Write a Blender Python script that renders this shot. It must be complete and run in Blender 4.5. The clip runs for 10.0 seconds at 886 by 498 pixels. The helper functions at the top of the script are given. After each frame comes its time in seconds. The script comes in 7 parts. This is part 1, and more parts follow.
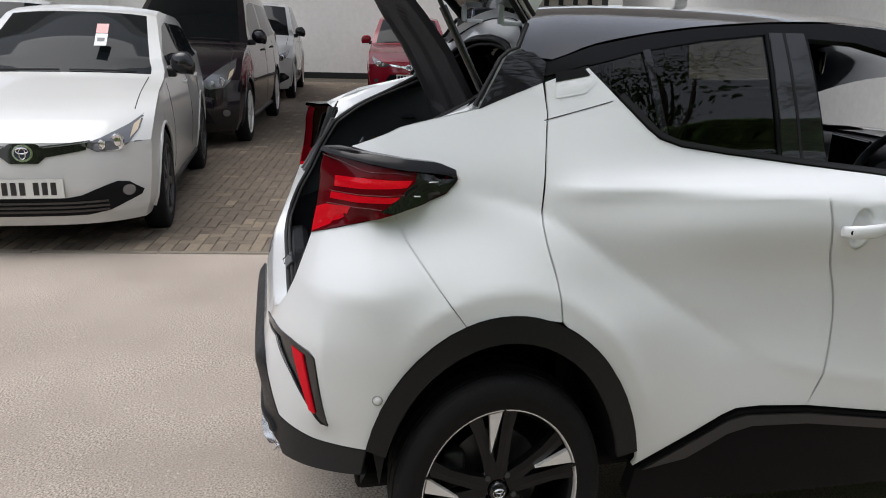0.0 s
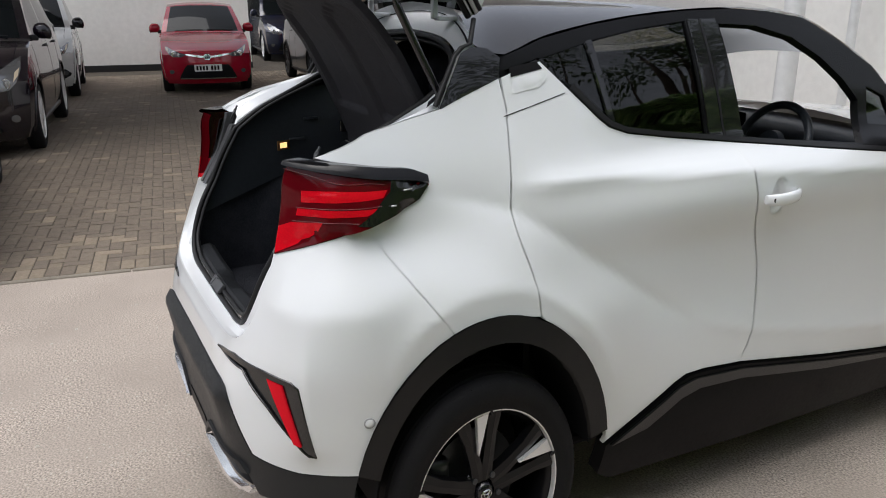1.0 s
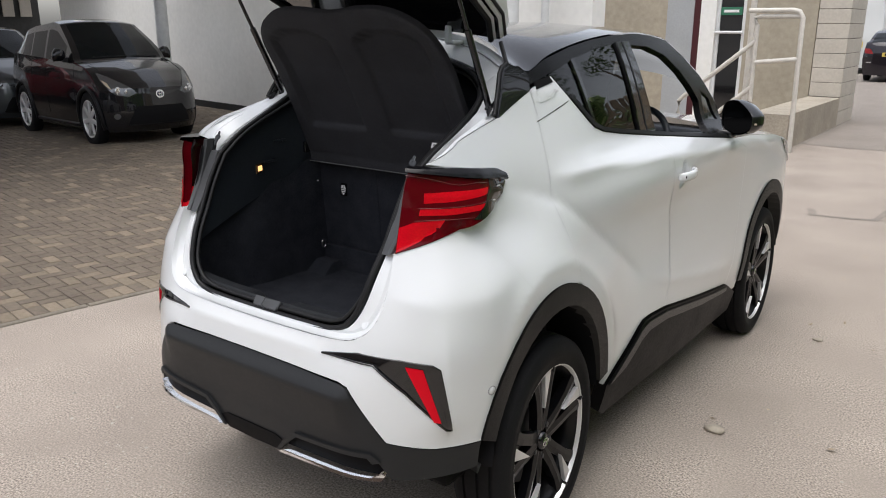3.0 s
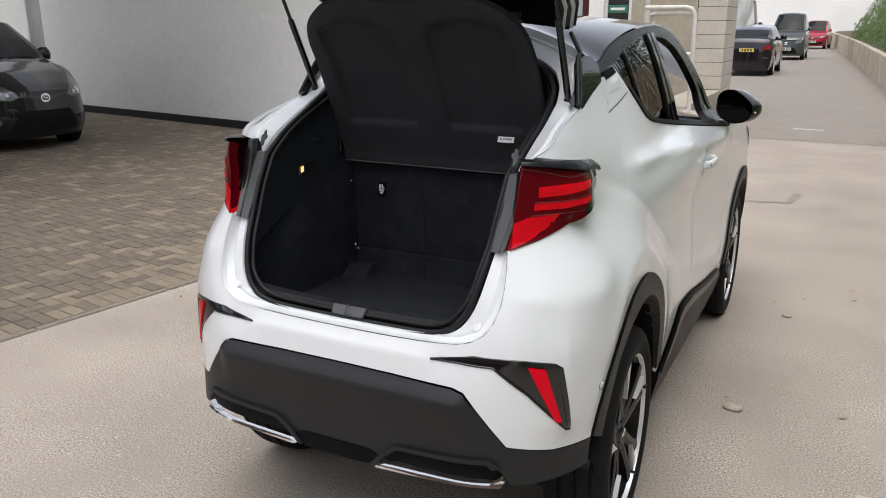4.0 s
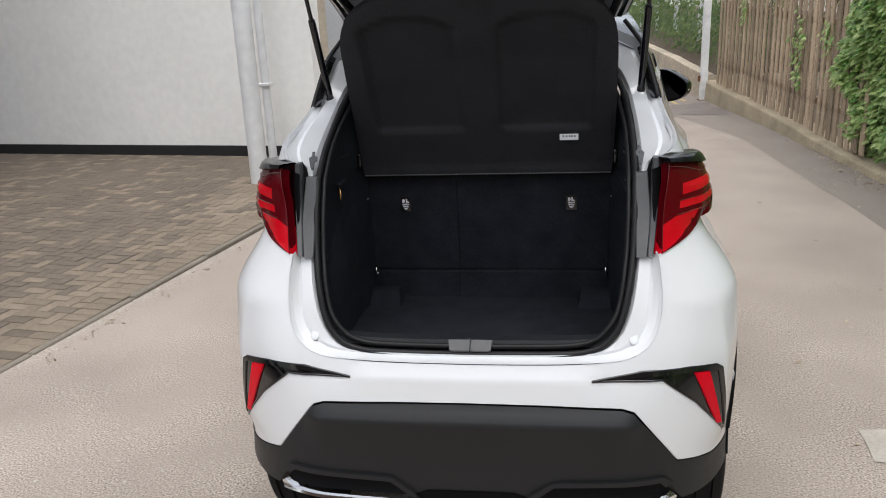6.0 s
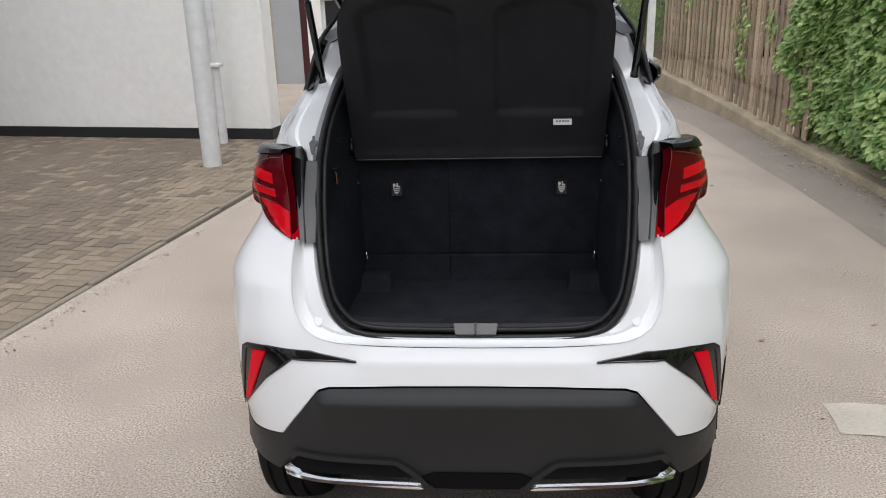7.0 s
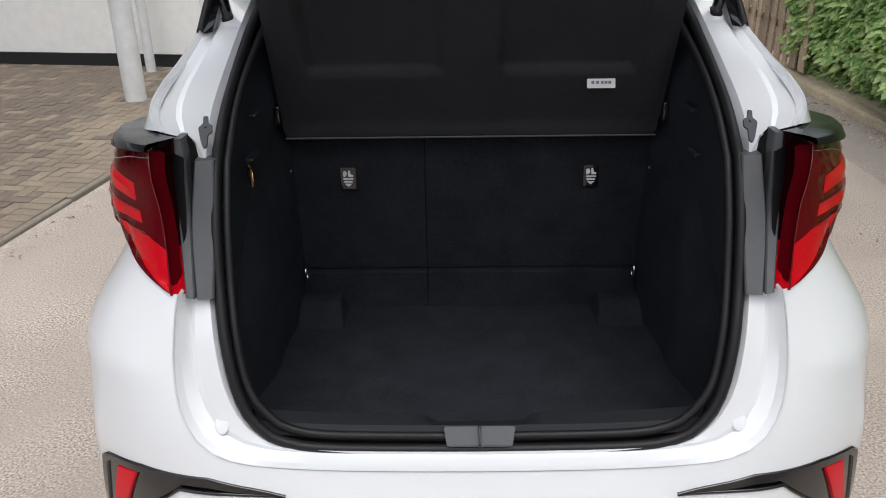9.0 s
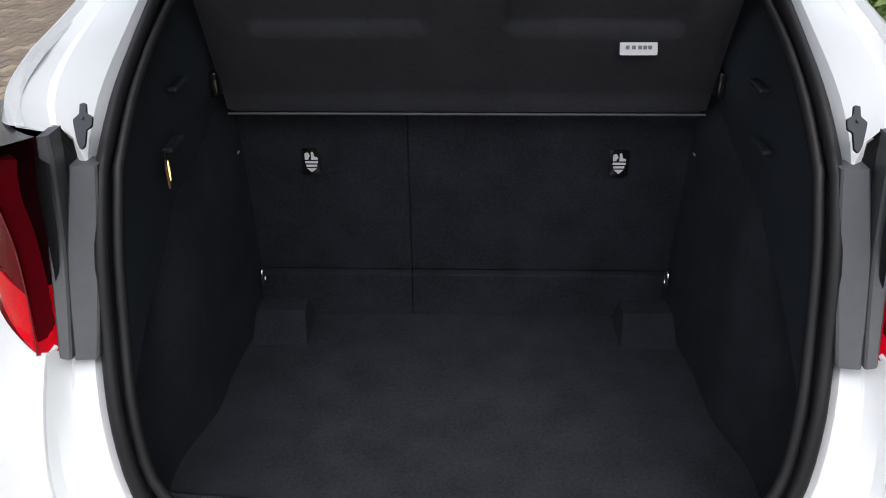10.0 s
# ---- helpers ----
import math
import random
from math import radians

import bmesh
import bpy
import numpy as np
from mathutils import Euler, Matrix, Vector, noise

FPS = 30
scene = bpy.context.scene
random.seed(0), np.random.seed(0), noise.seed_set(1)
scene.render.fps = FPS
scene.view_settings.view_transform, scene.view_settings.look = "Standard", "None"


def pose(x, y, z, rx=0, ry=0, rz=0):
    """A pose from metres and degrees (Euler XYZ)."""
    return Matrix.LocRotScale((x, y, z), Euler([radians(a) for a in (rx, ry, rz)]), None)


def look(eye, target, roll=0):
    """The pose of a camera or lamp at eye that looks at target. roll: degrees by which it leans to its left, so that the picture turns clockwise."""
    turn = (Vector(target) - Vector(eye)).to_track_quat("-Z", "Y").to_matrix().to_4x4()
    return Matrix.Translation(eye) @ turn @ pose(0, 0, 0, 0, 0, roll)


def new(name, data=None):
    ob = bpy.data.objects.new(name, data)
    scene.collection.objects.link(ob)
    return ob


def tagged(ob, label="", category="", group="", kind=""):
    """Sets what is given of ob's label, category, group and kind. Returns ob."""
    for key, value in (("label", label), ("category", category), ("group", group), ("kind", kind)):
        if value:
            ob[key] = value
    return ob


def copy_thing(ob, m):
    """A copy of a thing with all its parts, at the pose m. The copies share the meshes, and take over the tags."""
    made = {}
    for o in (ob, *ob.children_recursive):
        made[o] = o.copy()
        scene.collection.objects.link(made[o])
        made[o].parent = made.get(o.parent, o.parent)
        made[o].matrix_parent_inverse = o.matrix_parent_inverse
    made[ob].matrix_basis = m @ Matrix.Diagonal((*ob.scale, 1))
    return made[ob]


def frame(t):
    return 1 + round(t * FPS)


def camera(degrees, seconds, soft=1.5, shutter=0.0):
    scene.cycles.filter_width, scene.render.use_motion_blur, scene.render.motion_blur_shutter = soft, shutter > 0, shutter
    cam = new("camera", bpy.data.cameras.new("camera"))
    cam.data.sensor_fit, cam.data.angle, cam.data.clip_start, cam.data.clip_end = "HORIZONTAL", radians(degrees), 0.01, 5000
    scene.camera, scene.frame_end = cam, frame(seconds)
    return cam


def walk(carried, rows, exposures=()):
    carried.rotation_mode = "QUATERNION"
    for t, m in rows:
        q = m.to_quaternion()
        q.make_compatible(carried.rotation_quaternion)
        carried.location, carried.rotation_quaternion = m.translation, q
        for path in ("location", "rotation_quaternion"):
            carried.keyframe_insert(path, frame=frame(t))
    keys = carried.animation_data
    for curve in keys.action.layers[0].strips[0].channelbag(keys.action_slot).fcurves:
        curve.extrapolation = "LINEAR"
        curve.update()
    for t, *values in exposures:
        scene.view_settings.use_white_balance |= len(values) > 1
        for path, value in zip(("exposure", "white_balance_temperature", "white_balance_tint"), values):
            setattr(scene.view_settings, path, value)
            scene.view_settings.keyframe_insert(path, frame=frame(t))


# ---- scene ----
cam = camera(58.9, 10.0, 1.0)
PATH = [
    (0, (2.71, -0.617, 1.777), (0.839, -0.213, 1.195), 1.5),
    (0.5, (2.614, -0.806, 1.755), (0.817, -0.165, 1.155), 1.1),
    (1, (2.466, -1.041, 1.816), (0.778, -0.165, 1.195), 0.0),
    (1.5, (2.396, -1.342, 1.829), (0.813, -0.28, 1.222), -0.5),
    (2, (2.338, -1.673, 1.847), (0.903, -0.409, 1.259), -0.5),
    (2.2, (2.288, -1.79, 1.84), (0.924, -0.447, 1.259), -0.4),
    (3.3, (1.763, -2.319, 1.8), (0.688, -0.725, 1.252), 0.5),
    (3.5, (1.634, -2.384, 1.819), (0.622, -0.749, 1.269), 0.8),
    (4, (1.316, -2.499, 1.775), (0.435, -0.791, 1.223), -0.1),
    (4.5, (0.98, -2.556, 1.784), (0.24, -0.789, 1.207), -0.9),
    (5, (0.685, -2.611, 1.802), (0.108, -0.793, 1.198), -2.0),
    (5.5, (0.421, -2.589, 1.775), (0.026, -0.72, 1.185), -2.5),
    (5.7, (0.326, -2.555, 1.787), (-0.01, -0.671, 1.206), -2.3),
    (6.8, (0.086, -2.628, 1.818), (-0.087, -0.735, 1.196), -2.6),
    (7, (0.053, -2.591, 1.818), (-0.077, -0.698, 1.186), -1.6),
    (7.5, (0.052, -2.378, 1.8), (-0.051, -0.491, 1.146), -1.1),
    (8, (0.034, -2.14, 1.787), (-0.081, -0.275, 1.074), -0.5),
    (8.5, (-0.026, -1.899, 1.776), (-0.105, -0.057, 1.002), -0.6),
    (9, (-0.047, -1.688, 1.761), (-0.066, 0.136, 0.941), -0.8),
    (9.5, (-0.001, -1.466, 1.745), (-0.019, 0.331, 0.867), -0.6),
    (10, (0.0, -1.277, 1.736), (-0.053, 0.462, 0.75), -0.4),
]
walk(cam, [(t, look(eye, target, roll)) for t, eye, target, roll in PATH], [(0, 0.62, 6480, 11), (2, 0.74, 6520, 11), (3.5, 0.70, 6560, 11), (8, 0.66, 6520, 11), (9, 0.70, 6520, 11), (9.5, 0.86, 6480, 11), (10.0, 1.12, 6450, 11)])

# ---- light: an overcast day, soft sky from above and from the open lane ----
world = bpy.data.worlds.new("overcast_sky")
scene.world = world
world.use_nodes = True
wn, wl = world.node_tree.nodes, world.node_tree.links
sky = wn.new("ShaderNodeTexSky")
sky.sky_type = "NISHITA"
sky.sun_disc = False
sky.sun_elevation, sky.sun_rotation = radians(74), radians(170)
sky.air_density, sky.dust_density, sky.ozone_density = 1.0, 2.5, 1.0
pale = wn.new("ShaderNodeHueSaturation")
pale.inputs["Saturation"].default_value = 0.35
wl.new(sky.outputs[0], pale.inputs["Color"])
wl.new(pale.outputs[0], wn["Background"].inputs["Color"])
wn["Background"].inputs["Strength"].default_value = 0.15
sun = new("sun", bpy.data.lights.new("sun", "SUN"))
sun.data.energy, sun.data.angle, sun.data.color = 1.25, radians(60), (1.0, 0.995, 0.985)
sun.matrix_world = look((1.5, -8, 28), (0, 0, 0))

# ---- materials ----
def material(name, color, rough=0.5, metal=0.0, coat=0.0, var=0.0, scale=8.0, bump=0.0, bump_scale=60.0, spec=0.5, color2=None, detail=6.0, rough_var=0.0, sheen=0.0, speck=0.0, speck_scale=150.0, fine_by=14):
    """A principled material with two scales of variation and fine relief."""
    m = bpy.data.materials.new(name)
    m.use_nodes = True
    n, l = m.node_tree.nodes, m.node_tree.links
    b = n["Principled BSDF"]
    b.inputs["Base Color"].default_value = (*color, 1)
    b.inputs["Roughness"].default_value = rough
    b.inputs["Metallic"].default_value = metal
    b.inputs["Coat Weight"].default_value = coat
    b.inputs["Coat Roughness"].default_value = 0.03
    b.inputs["Specular IOR Level"].default_value = spec
    b.inputs["Sheen Weight"].default_value = sheen
    if var or bump or rough_var:
        geo = n.new("ShaderNodeTexCoord")
    if var or rough_var:
        big = n.new("ShaderNodeTexNoise")
        big.inputs["Scale"].default_value, big.inputs["Detail"].default_value = scale, detail
        fine = n.new("ShaderNodeTexNoise")
        fine.inputs["Scale"].default_value, fine.inputs["Detail"].default_value = scale * fine_by, 4
        l.new(geo.outputs["Object"], big.inputs["Vector"])
        l.new(geo.outputs["Object"], fine.inputs["Vector"])
        add = n.new("ShaderNodeMath")
        add.operation = "ADD"
        l.new(big.outputs["Fac"], add.inputs[0])
        l.new(fine.outputs["Fac"], add.inputs[1])
    if var:
        ramp = n.new("ShaderNodeMapRange")
        ramp.inputs["From Min"].default_value, ramp.inputs["From Max"].default_value = 0.65, 1.35
        l.new(add.outputs[0], ramp.inputs["Value"])
        mix = n.new("ShaderNodeMix")
        mix.data_type = "RGBA"
        other = color2 or tuple(min(1, c * (1 + var)) for c in color)
        mix.inputs["A"].default_value = (*[c * (1 - var) for c in color], 1) if not color2 else (*color, 1)
        mix.inputs["B"].default_value = (*other, 1)
        l.new(ramp.outputs[0], mix.inputs["Factor"])
        l.new(mix.outputs["Result"], b.inputs["Base Color"])
    if speck:
        # loose aggregate: pale chips and dark pits, thicker in some places than in others
        chips, drift = n.new("ShaderNodeTexNoise"), n.new("ShaderNodeTexNoise")
        chips.inputs["Scale"].default_value, chips.inputs["Detail"].default_value = speck_scale, 3
        drift.inputs["Scale"].default_value, drift.inputs["Detail"].default_value = 2.3, 3
        l.new(geo.outputs["Object"], chips.inputs["Vector"])
        l.new(geo.outputs["Object"], drift.inputs["Vector"])
        amt, span_, mul, hsv = n.new("ShaderNodeMapRange"), n.new("ShaderNodeMapRange"), n.new("ShaderNodeMath"), n.new("ShaderNodeHueSaturation")
        amt.inputs["From Min"].default_value, amt.inputs["From Max"].default_value = 0.35, 0.65
        amt.inputs["To Min"].default_value, amt.inputs["To Max"].default_value = 0.25, 1.0
        span_.inputs["From Min"].default_value, span_.inputs["From Max"].default_value = 0.30, 0.70
        span_.inputs["To Min"].default_value, span_.inputs["To Max"].default_value = -speck, speck
        span_.clamp = False
        l.new(drift.outputs["Fac"], amt.inputs["Value"])
        l.new(chips.outputs["Fac"], span_.inputs["Value"])
        mul.operation = "MULTIPLY"
        l.new(amt.outputs[0], mul.inputs[0])
        l.new(span_.outputs[0], mul.inputs[1])
        plus = n.new("ShaderNodeMath")
        plus.operation = "ADD"
        plus.inputs[1].default_value = 1.0
        l.new(mul.outputs[0], plus.inputs[0])
        l.new(plus.outputs[0], hsv.inputs["Value"])
        l.new(b.inputs["Base Color"].links[0].from_socket, hsv.inputs["Color"])
        l.new(hsv.outputs[0], b.inputs["Base Color"])
    if rough_var:
        rr = n.new("ShaderNodeMapRange")
        rr.inputs["From Min"].default_value, rr.inputs["From Max"].default_value = 0.6, 1.4
        rr.inputs["To Min"].default_value, rr.inputs["To Max"].default_value = max(0, rough - rough_var), min(1, rough + rough_var)
        l.new(add.outputs[0], rr.inputs["Value"])
        l.new(rr.outputs[0], b.inputs["Roughness"])
    if bump:
        grain = n.new("ShaderNodeTexNoise")
        grain.inputs["Scale"].default_value, grain.inputs["Detail"].default_value = bump_scale, 5
        l.new(geo.outputs["Object"], grain.inputs["Vector"])
        bu = n.new("ShaderNodeBump")
        bu.inputs["Strength"].default_value, bu.inputs["Distance"].default_value = bump, 0.01
        l.new(grain.outputs["Fac"], bu.inputs["Height"])
        l.new(bu.outputs[0], b.inputs["Normal"])
    return m


def glass(name, color, rough=0.0, ior=1.45):
    m = bpy.data.materials.new(name)
    m.use_nodes = True
    b = m.node_tree.nodes["Principled BSDF"]
    b.inputs["Base Color"].default_value = (*color, 1)
    b.inputs["Transmission Weight"].default_value = 1.0
    b.inputs["Roughness"].default_value = rough
    b.inputs["IOR"].default_value = ior
    return m


PEARL = material("pearl_white_paint", (0.72, 0.74, 0.755), 0.28, coat=1.0)
WHITE = material("white_paint", (0.56, 0.565, 0.55), 0.3, coat=1.0)
BLACK = material("gloss_black_paint", (0.009, 0.009, 0.011), 0.2, coat=1.0, spec=0.1)
SILLBLACK = material("sill_black_plastic", (0.004, 0.004, 0.005), 0.4, spec=0.08, rough_var=0.08, scale=5)
SATIN = material("satin_grey_plastic", (0.018, 0.018, 0.020), 0.32, bump=0.1, bump_scale=600)
APRONM = material("apron_black_plastic", (0.0125, 0.0135, 0.0150), 0.46, spec=0.4, bump=0.12, bump_scale=700, var=0.15, scale=5, rough_var=0.08)
SURR = material("window_surround_black", (0.007, 0.007, 0.008), 0.25, coat=0.05, spec=0.15)
RIMBLACK = material("rim_black_paint", (0.005, 0.005, 0.006), 0.3, coat=0.12, spec=0.2)
CLAD = material("black_grained_plastic", (0.0075, 0.0075, 0.0085), 0.42, spec=0.3, bump=0.12, bump_scale=700, var=0.15, scale=5, rough_var=0.08)
DARK = material("dark_void_plastic", (0.008, 0.008, 0.009), 0.7, spec=0.12)
PIANO = material("piano_black_plastic", (0.008, 0.008, 0.009), 0.08, coat=0.6)
RUBBER = material("tyre_rubber", (0.0055, 0.0055, 0.0065), 0.75, spec=0.25, var=0.3, scale=12, bump=0.1, bump_scale=90)
SEALM = material("rubber_seal", (0.010, 0.010, 0.011), 0.5, spec=0.3)
CARPET = material("boot_carpet", (0.0268, 0.0288, 0.0354), 0.95, spec=0.10, var=0.35, scale=14, bump=0.5, bump_scale=900)
TRIM = material("boot_trim_plastic", (0.025, 0.030, 0.037), 0.40, spec=0.4, bump=0.15, bump_scale=600, var=0.15, scale=6)
SILLTRIM = material("boot_sill_plastic", (0.014, 0.0155, 0.018), 0.6, spec=0.22, bump=0.15, bump_scale=600, var=0.15, scale=6)
COVERLINE = material("cover_edge_highlight", (0.10, 0.10, 0.105), 0.7)
CHROME = material("chrome", (0.85, 0.85, 0.86), 0.12, metal=1.0)
SILVER = material("machined_alloy", (0.72, 0.72, 0.72), 0.35, metal=0.5)
GREYMET = material("grey_metal", (0.055, 0.058, 0.062), 0.4, metal=0.6, rough_var=0.08)
TINT = glass("dark_tinted_glass", (0.022, 0.026, 0.026))
CLEAR = glass("clear_glass", (0.82, 0.88, 0.86))
REDLENS = material("red_lens", (0.26, 0.006, 0.010), 0.1, coat=1.0)
DEEPRED = material("deep_red_lens", (0.095, 0.0018, 0.005), 0.12, coat=0.22, spec=0.1)
BRIGHTRED = material("bright_red_lens", (0.60, 0.003, 0.012), 0.15, coat=0.3, spec=0.2, var=0.15, scale=14)
REFLECT = material("red_reflector", (0.66, 0.002, 0.014), 0.25, coat=0.12, spec=0.12)
SMOKED = material("smoked_red_lens", (0.014, 0.001, 0.002), 0.12, coat=0.25, spec=0.1)
LAMPCAP = material("lamp_cap_black", (0.006, 0.006, 0.007), 0.22, coat=0.15, spec=0.2)
PALELENS = material("dim_lens_edge", (0.15, 0.012, 0.016), 0.2, coat=0.6)
ASPHALT = material("worn_asphalt", (0.246, 0.209, 0.178), 0.92, var=0.22, scale=1.1, bump=0.3, bump_scale=300, color2=(0.402, 0.348, 0.298), speck=0.66, speck_scale=110, fine_by=110)
DAMP = material("damp_asphalt", (0.20, 0.172, 0.155), 0.8, var=0.22, scale=1.6, bump=0.5, bump_scale=260, speck=0.55, speck_scale=140, fine_by=80)
DARKASPHALT = material("dark_patch_asphalt", (0.245, 0.214, 0.187), 0.9, var=0.12, scale=1.6, bump=0.5, bump_scale=260, speck=0.55, speck_scale=140, fine_by=80)
def tinted_by_piece(m, lo, hi):
    """Each piece a little lighter or darker than the next."""
    pn, pl_ = m.node_tree.nodes, m.node_tree.links
    p_in = pn["Principled BSDF"].inputs["Base Color"]
    p_from = p_in.links[0].from_socket
    oi, gi, tint, sumr = pn.new("ShaderNodeObjectInfo"), pn.new("ShaderNodeNewGeometry"), pn.new("ShaderNodeHueSaturation"), pn.new("ShaderNodeMath")
    sumr.operation = "ADD"
    pl_.new(oi.outputs["Random"], sumr.inputs[0])
    pl_.new(gi.outputs["Random Per Island"], sumr.inputs[1])
    frac, span = pn.new("ShaderNodeMath"), pn.new("ShaderNodeMapRange")
    frac.operation = "FRACT"
    pl_.new(sumr.outputs[0], frac.inputs[0])
    span.inputs["To Min"].default_value, span.inputs["To Max"].default_value = lo, hi
    pl_.new(frac.outputs[0], span.inputs["Value"])
    pl_.new(span.outputs[0], tint.inputs["Value"])
    pl_.new(p_from, tint.inputs["Color"])
    pl_.new(tint.outputs[0], p_in)
    return m


# darker blocks: some grime, and the bays' shade put into the colour
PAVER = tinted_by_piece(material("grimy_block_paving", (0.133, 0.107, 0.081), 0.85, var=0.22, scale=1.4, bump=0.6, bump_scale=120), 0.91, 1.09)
LITPAVER = tinted_by_piece(material("rain_washed_block_paving", (0.200, 0.163, 0.119), 0.9, var=0.20, scale=2.2, bump=0.6, bump_scale=120), 0.88, 1.12)
SAND = material("jointing_sand", (0.070, 0.058, 0.044), 0.95, var=0.3, scale=9, bump=0.8, bump_scale=150)
RENDERW = material("white_render", (0.82, 0.815, 0.785), 0.85, var=0.06, scale=0.7, bump=0.25, bump_scale=90)
PLINTH = material("black_plinth_paint", (0.012, 0.012, 0.013), 0.6, var=0.3, scale=4)
TANC = material("tan_stained_concrete", (0.44, 0.375, 0.285), 0.9, var=0.35, scale=1.3, bump=0.5, bump_scale=60)
CONC = material("weathered_concrete", (0.36, 0.32, 0.26), 0.9, var=0.25, scale=2.2, bump=0.5, bump_scale=60)
BLOCK = material("painted_block", (0.50, 0.46, 0.40), 0.88, var=0.12, scale=2.0, bump=0.4, bump_scale=70)
GALV = material("galvanised_steel", (0.66, 0.67, 0.67), 0.45, metal=0.05, var=0.15, scale=9, rough_var=0.1)
FENCEW = tinted_by_piece(material("weathered_fence_wood", (0.42, 0.325, 0.225), 0.9, var=0.35, scale=4, bump=0.5, bump_scale=60), 0.62, 1.22)
CEIL = material("soffit_board", (0.75, 0.74, 0.72), 0.9, var=0.08, scale=2)
PRINT = material("white_print", (0.75, 0.75, 0.75), 0.6)
INK = material("grey_ink", (0.2, 0.2, 0.2), 0.7)
COVER = material("cover_fabric", (0.031, 0.0315, 0.036), 0.7, spec=0.15, var=0.2, scale=10, bump=0.25, bump_scale=800)
MIRRORG = material("mirror_silvering", (0.045, 0.047, 0.05), 0.02, metal=1.0)
AMBERL = material("clear_amber_lens", (0.55, 0.45, 0.32), 0.15, coat=1.0)
LAMPLENS = material("lit_lamp_lens", (0.9, 0.7, 0.4), 0.4)
LAMPLENS.node_tree.nodes["Principled BSDF"].inputs["Emission Color"].default_value = (1.0, 0.55, 0.2, 1)
LAMPLENS.node_tree.nodes["Principled BSDF"].inputs["Emission Strength"].default_value = 0.9
LAMPCASE = material("amber_lamp_case", (0.16, 0.08, 0.03), 0.25, coat=1.0)
PATCH = material("pale_cement", (0.42, 0.39, 0.34), 0.9, var=0.15, scale=5, bump=0.6, bump_scale=120)
YELLOWL = material("worn_yellow_paint", (0.50, 0.36, 0.13), 0.8, var=0.3, scale=12)
ROADWHITE = material("worn_white_paint", (0.45, 0.43, 0.40), 0.8, var=0.3, scale=12)
BEIGE = material("beige_concrete", (0.36, 0.32, 0.25), 0.88, var=0.18, scale=0.8, bump=0.3, bump_scale=50)
BLUEGREY = material("blue_grey_cladding", (0.36, 0.375, 0.385), 0.6, var=0.08, scale=2)
OXBLOOD = material("dark_red_paint", (0.06, 0.010, 0.014), 0.4, var=0.1, scale=3)
GREEN = material("green_notice", (0.03, 0.16, 0.09), 0.4)
RAILW = material("chipped_white_rail", (0.58, 0.55, 0.50), 0.5, var=0.2, scale=8)
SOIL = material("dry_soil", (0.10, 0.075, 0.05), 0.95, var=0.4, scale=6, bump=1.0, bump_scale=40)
FLAKY = material("flaking_white_paint", (0.72, 0.73, 0.72), 0.7, var=0.2, scale=9, bump=0.3, bump_scale=60)
RUSTY = material("rust", (0.16, 0.07, 0.035), 0.9, var=0.4, scale=20, bump=0.4, bump_scale=90)
KERBC = material("worn_kerb_concrete", (0.19, 0.168, 0.135), 0.92, var=0.25, scale=3, bump=0.6, bump_scale=90)
GARAGE = material("unlit_toned_garage_wall", (0.05, 0.05, 0.048), 0.9, var=0.25, scale=0.8)
EARTHY = material("earthy_kerb_concrete", (0.36, 0.30, 0.205), 0.92, var=0.3, scale=3, bump=0.7, bump_scale=60)
BEHINDW = material("unseen_brown_wall", (0.13, 0.085, 0.06), 0.9, var=0.3, scale=3, bump=0.5, bump_scale=30)

# ---- small builders ----
SHARP = {"hatch_flange": 0.30, "body": 0.55, "boot_sill_trim": 0.45, "lamp_cap": 0.60}     # fold angle past which an edge stays crisp


def link(name, bm, mat, parent=None, label="", smooth=False):
    me = bpy.data.meshes.new(name)
    if smooth:
        for e in bm.edges:
            if len(e.link_faces) == 2 and e.calc_face_angle(0) > SHARP.get(name, 0.80):
                e.smooth = False
    bm.to_mesh(me)
    bm.free()
    for m in (mat if isinstance(mat, (list, tuple)) else [mat]):
        me.materials.append(m)
    if smooth:
        for p in me.polygons:
            p.use_smooth = True
    ob = new(name, me)
    if parent is not None:
        ob.parent = parent
    if label:
        ob["label"] = label
    return ob


def part(name, bm, mat, parent, label="", smooth=False):
    return link(name, bm, mat, parent, label, smooth)


def empty(name, m=None, label="", category="", group="", kind=""):
    ob = new(name)
    ob.empty_display_size = 0.1
    if m is not None:
        ob.matrix_world = m
    return tagged(ob, label, category, group, kind)


def box(x0, y0, z0, x1, y1, z1, bevel=0.0, bm=None, seg=2):
    bm = bm or bmesh.new()
    r = bmesh.ops.create_cube(bm, size=1.0)
    for v in r["verts"]:
        v.co = Vector(((x0 + x1) / 2 + v.co.x * (x1 - x0), (y0 + y1) / 2 + v.co.y * (y1 - y0), (z0 + z1) / 2 + v.co.z * (z1 - z0)))
    if bevel:
        es = list({e for v in r["verts"] for e in v.link_edges})
        bmesh.ops.bevel(bm, geom=es, offset=bevel, segments=seg, affect="EDGES", profile=0.5)
    return bm


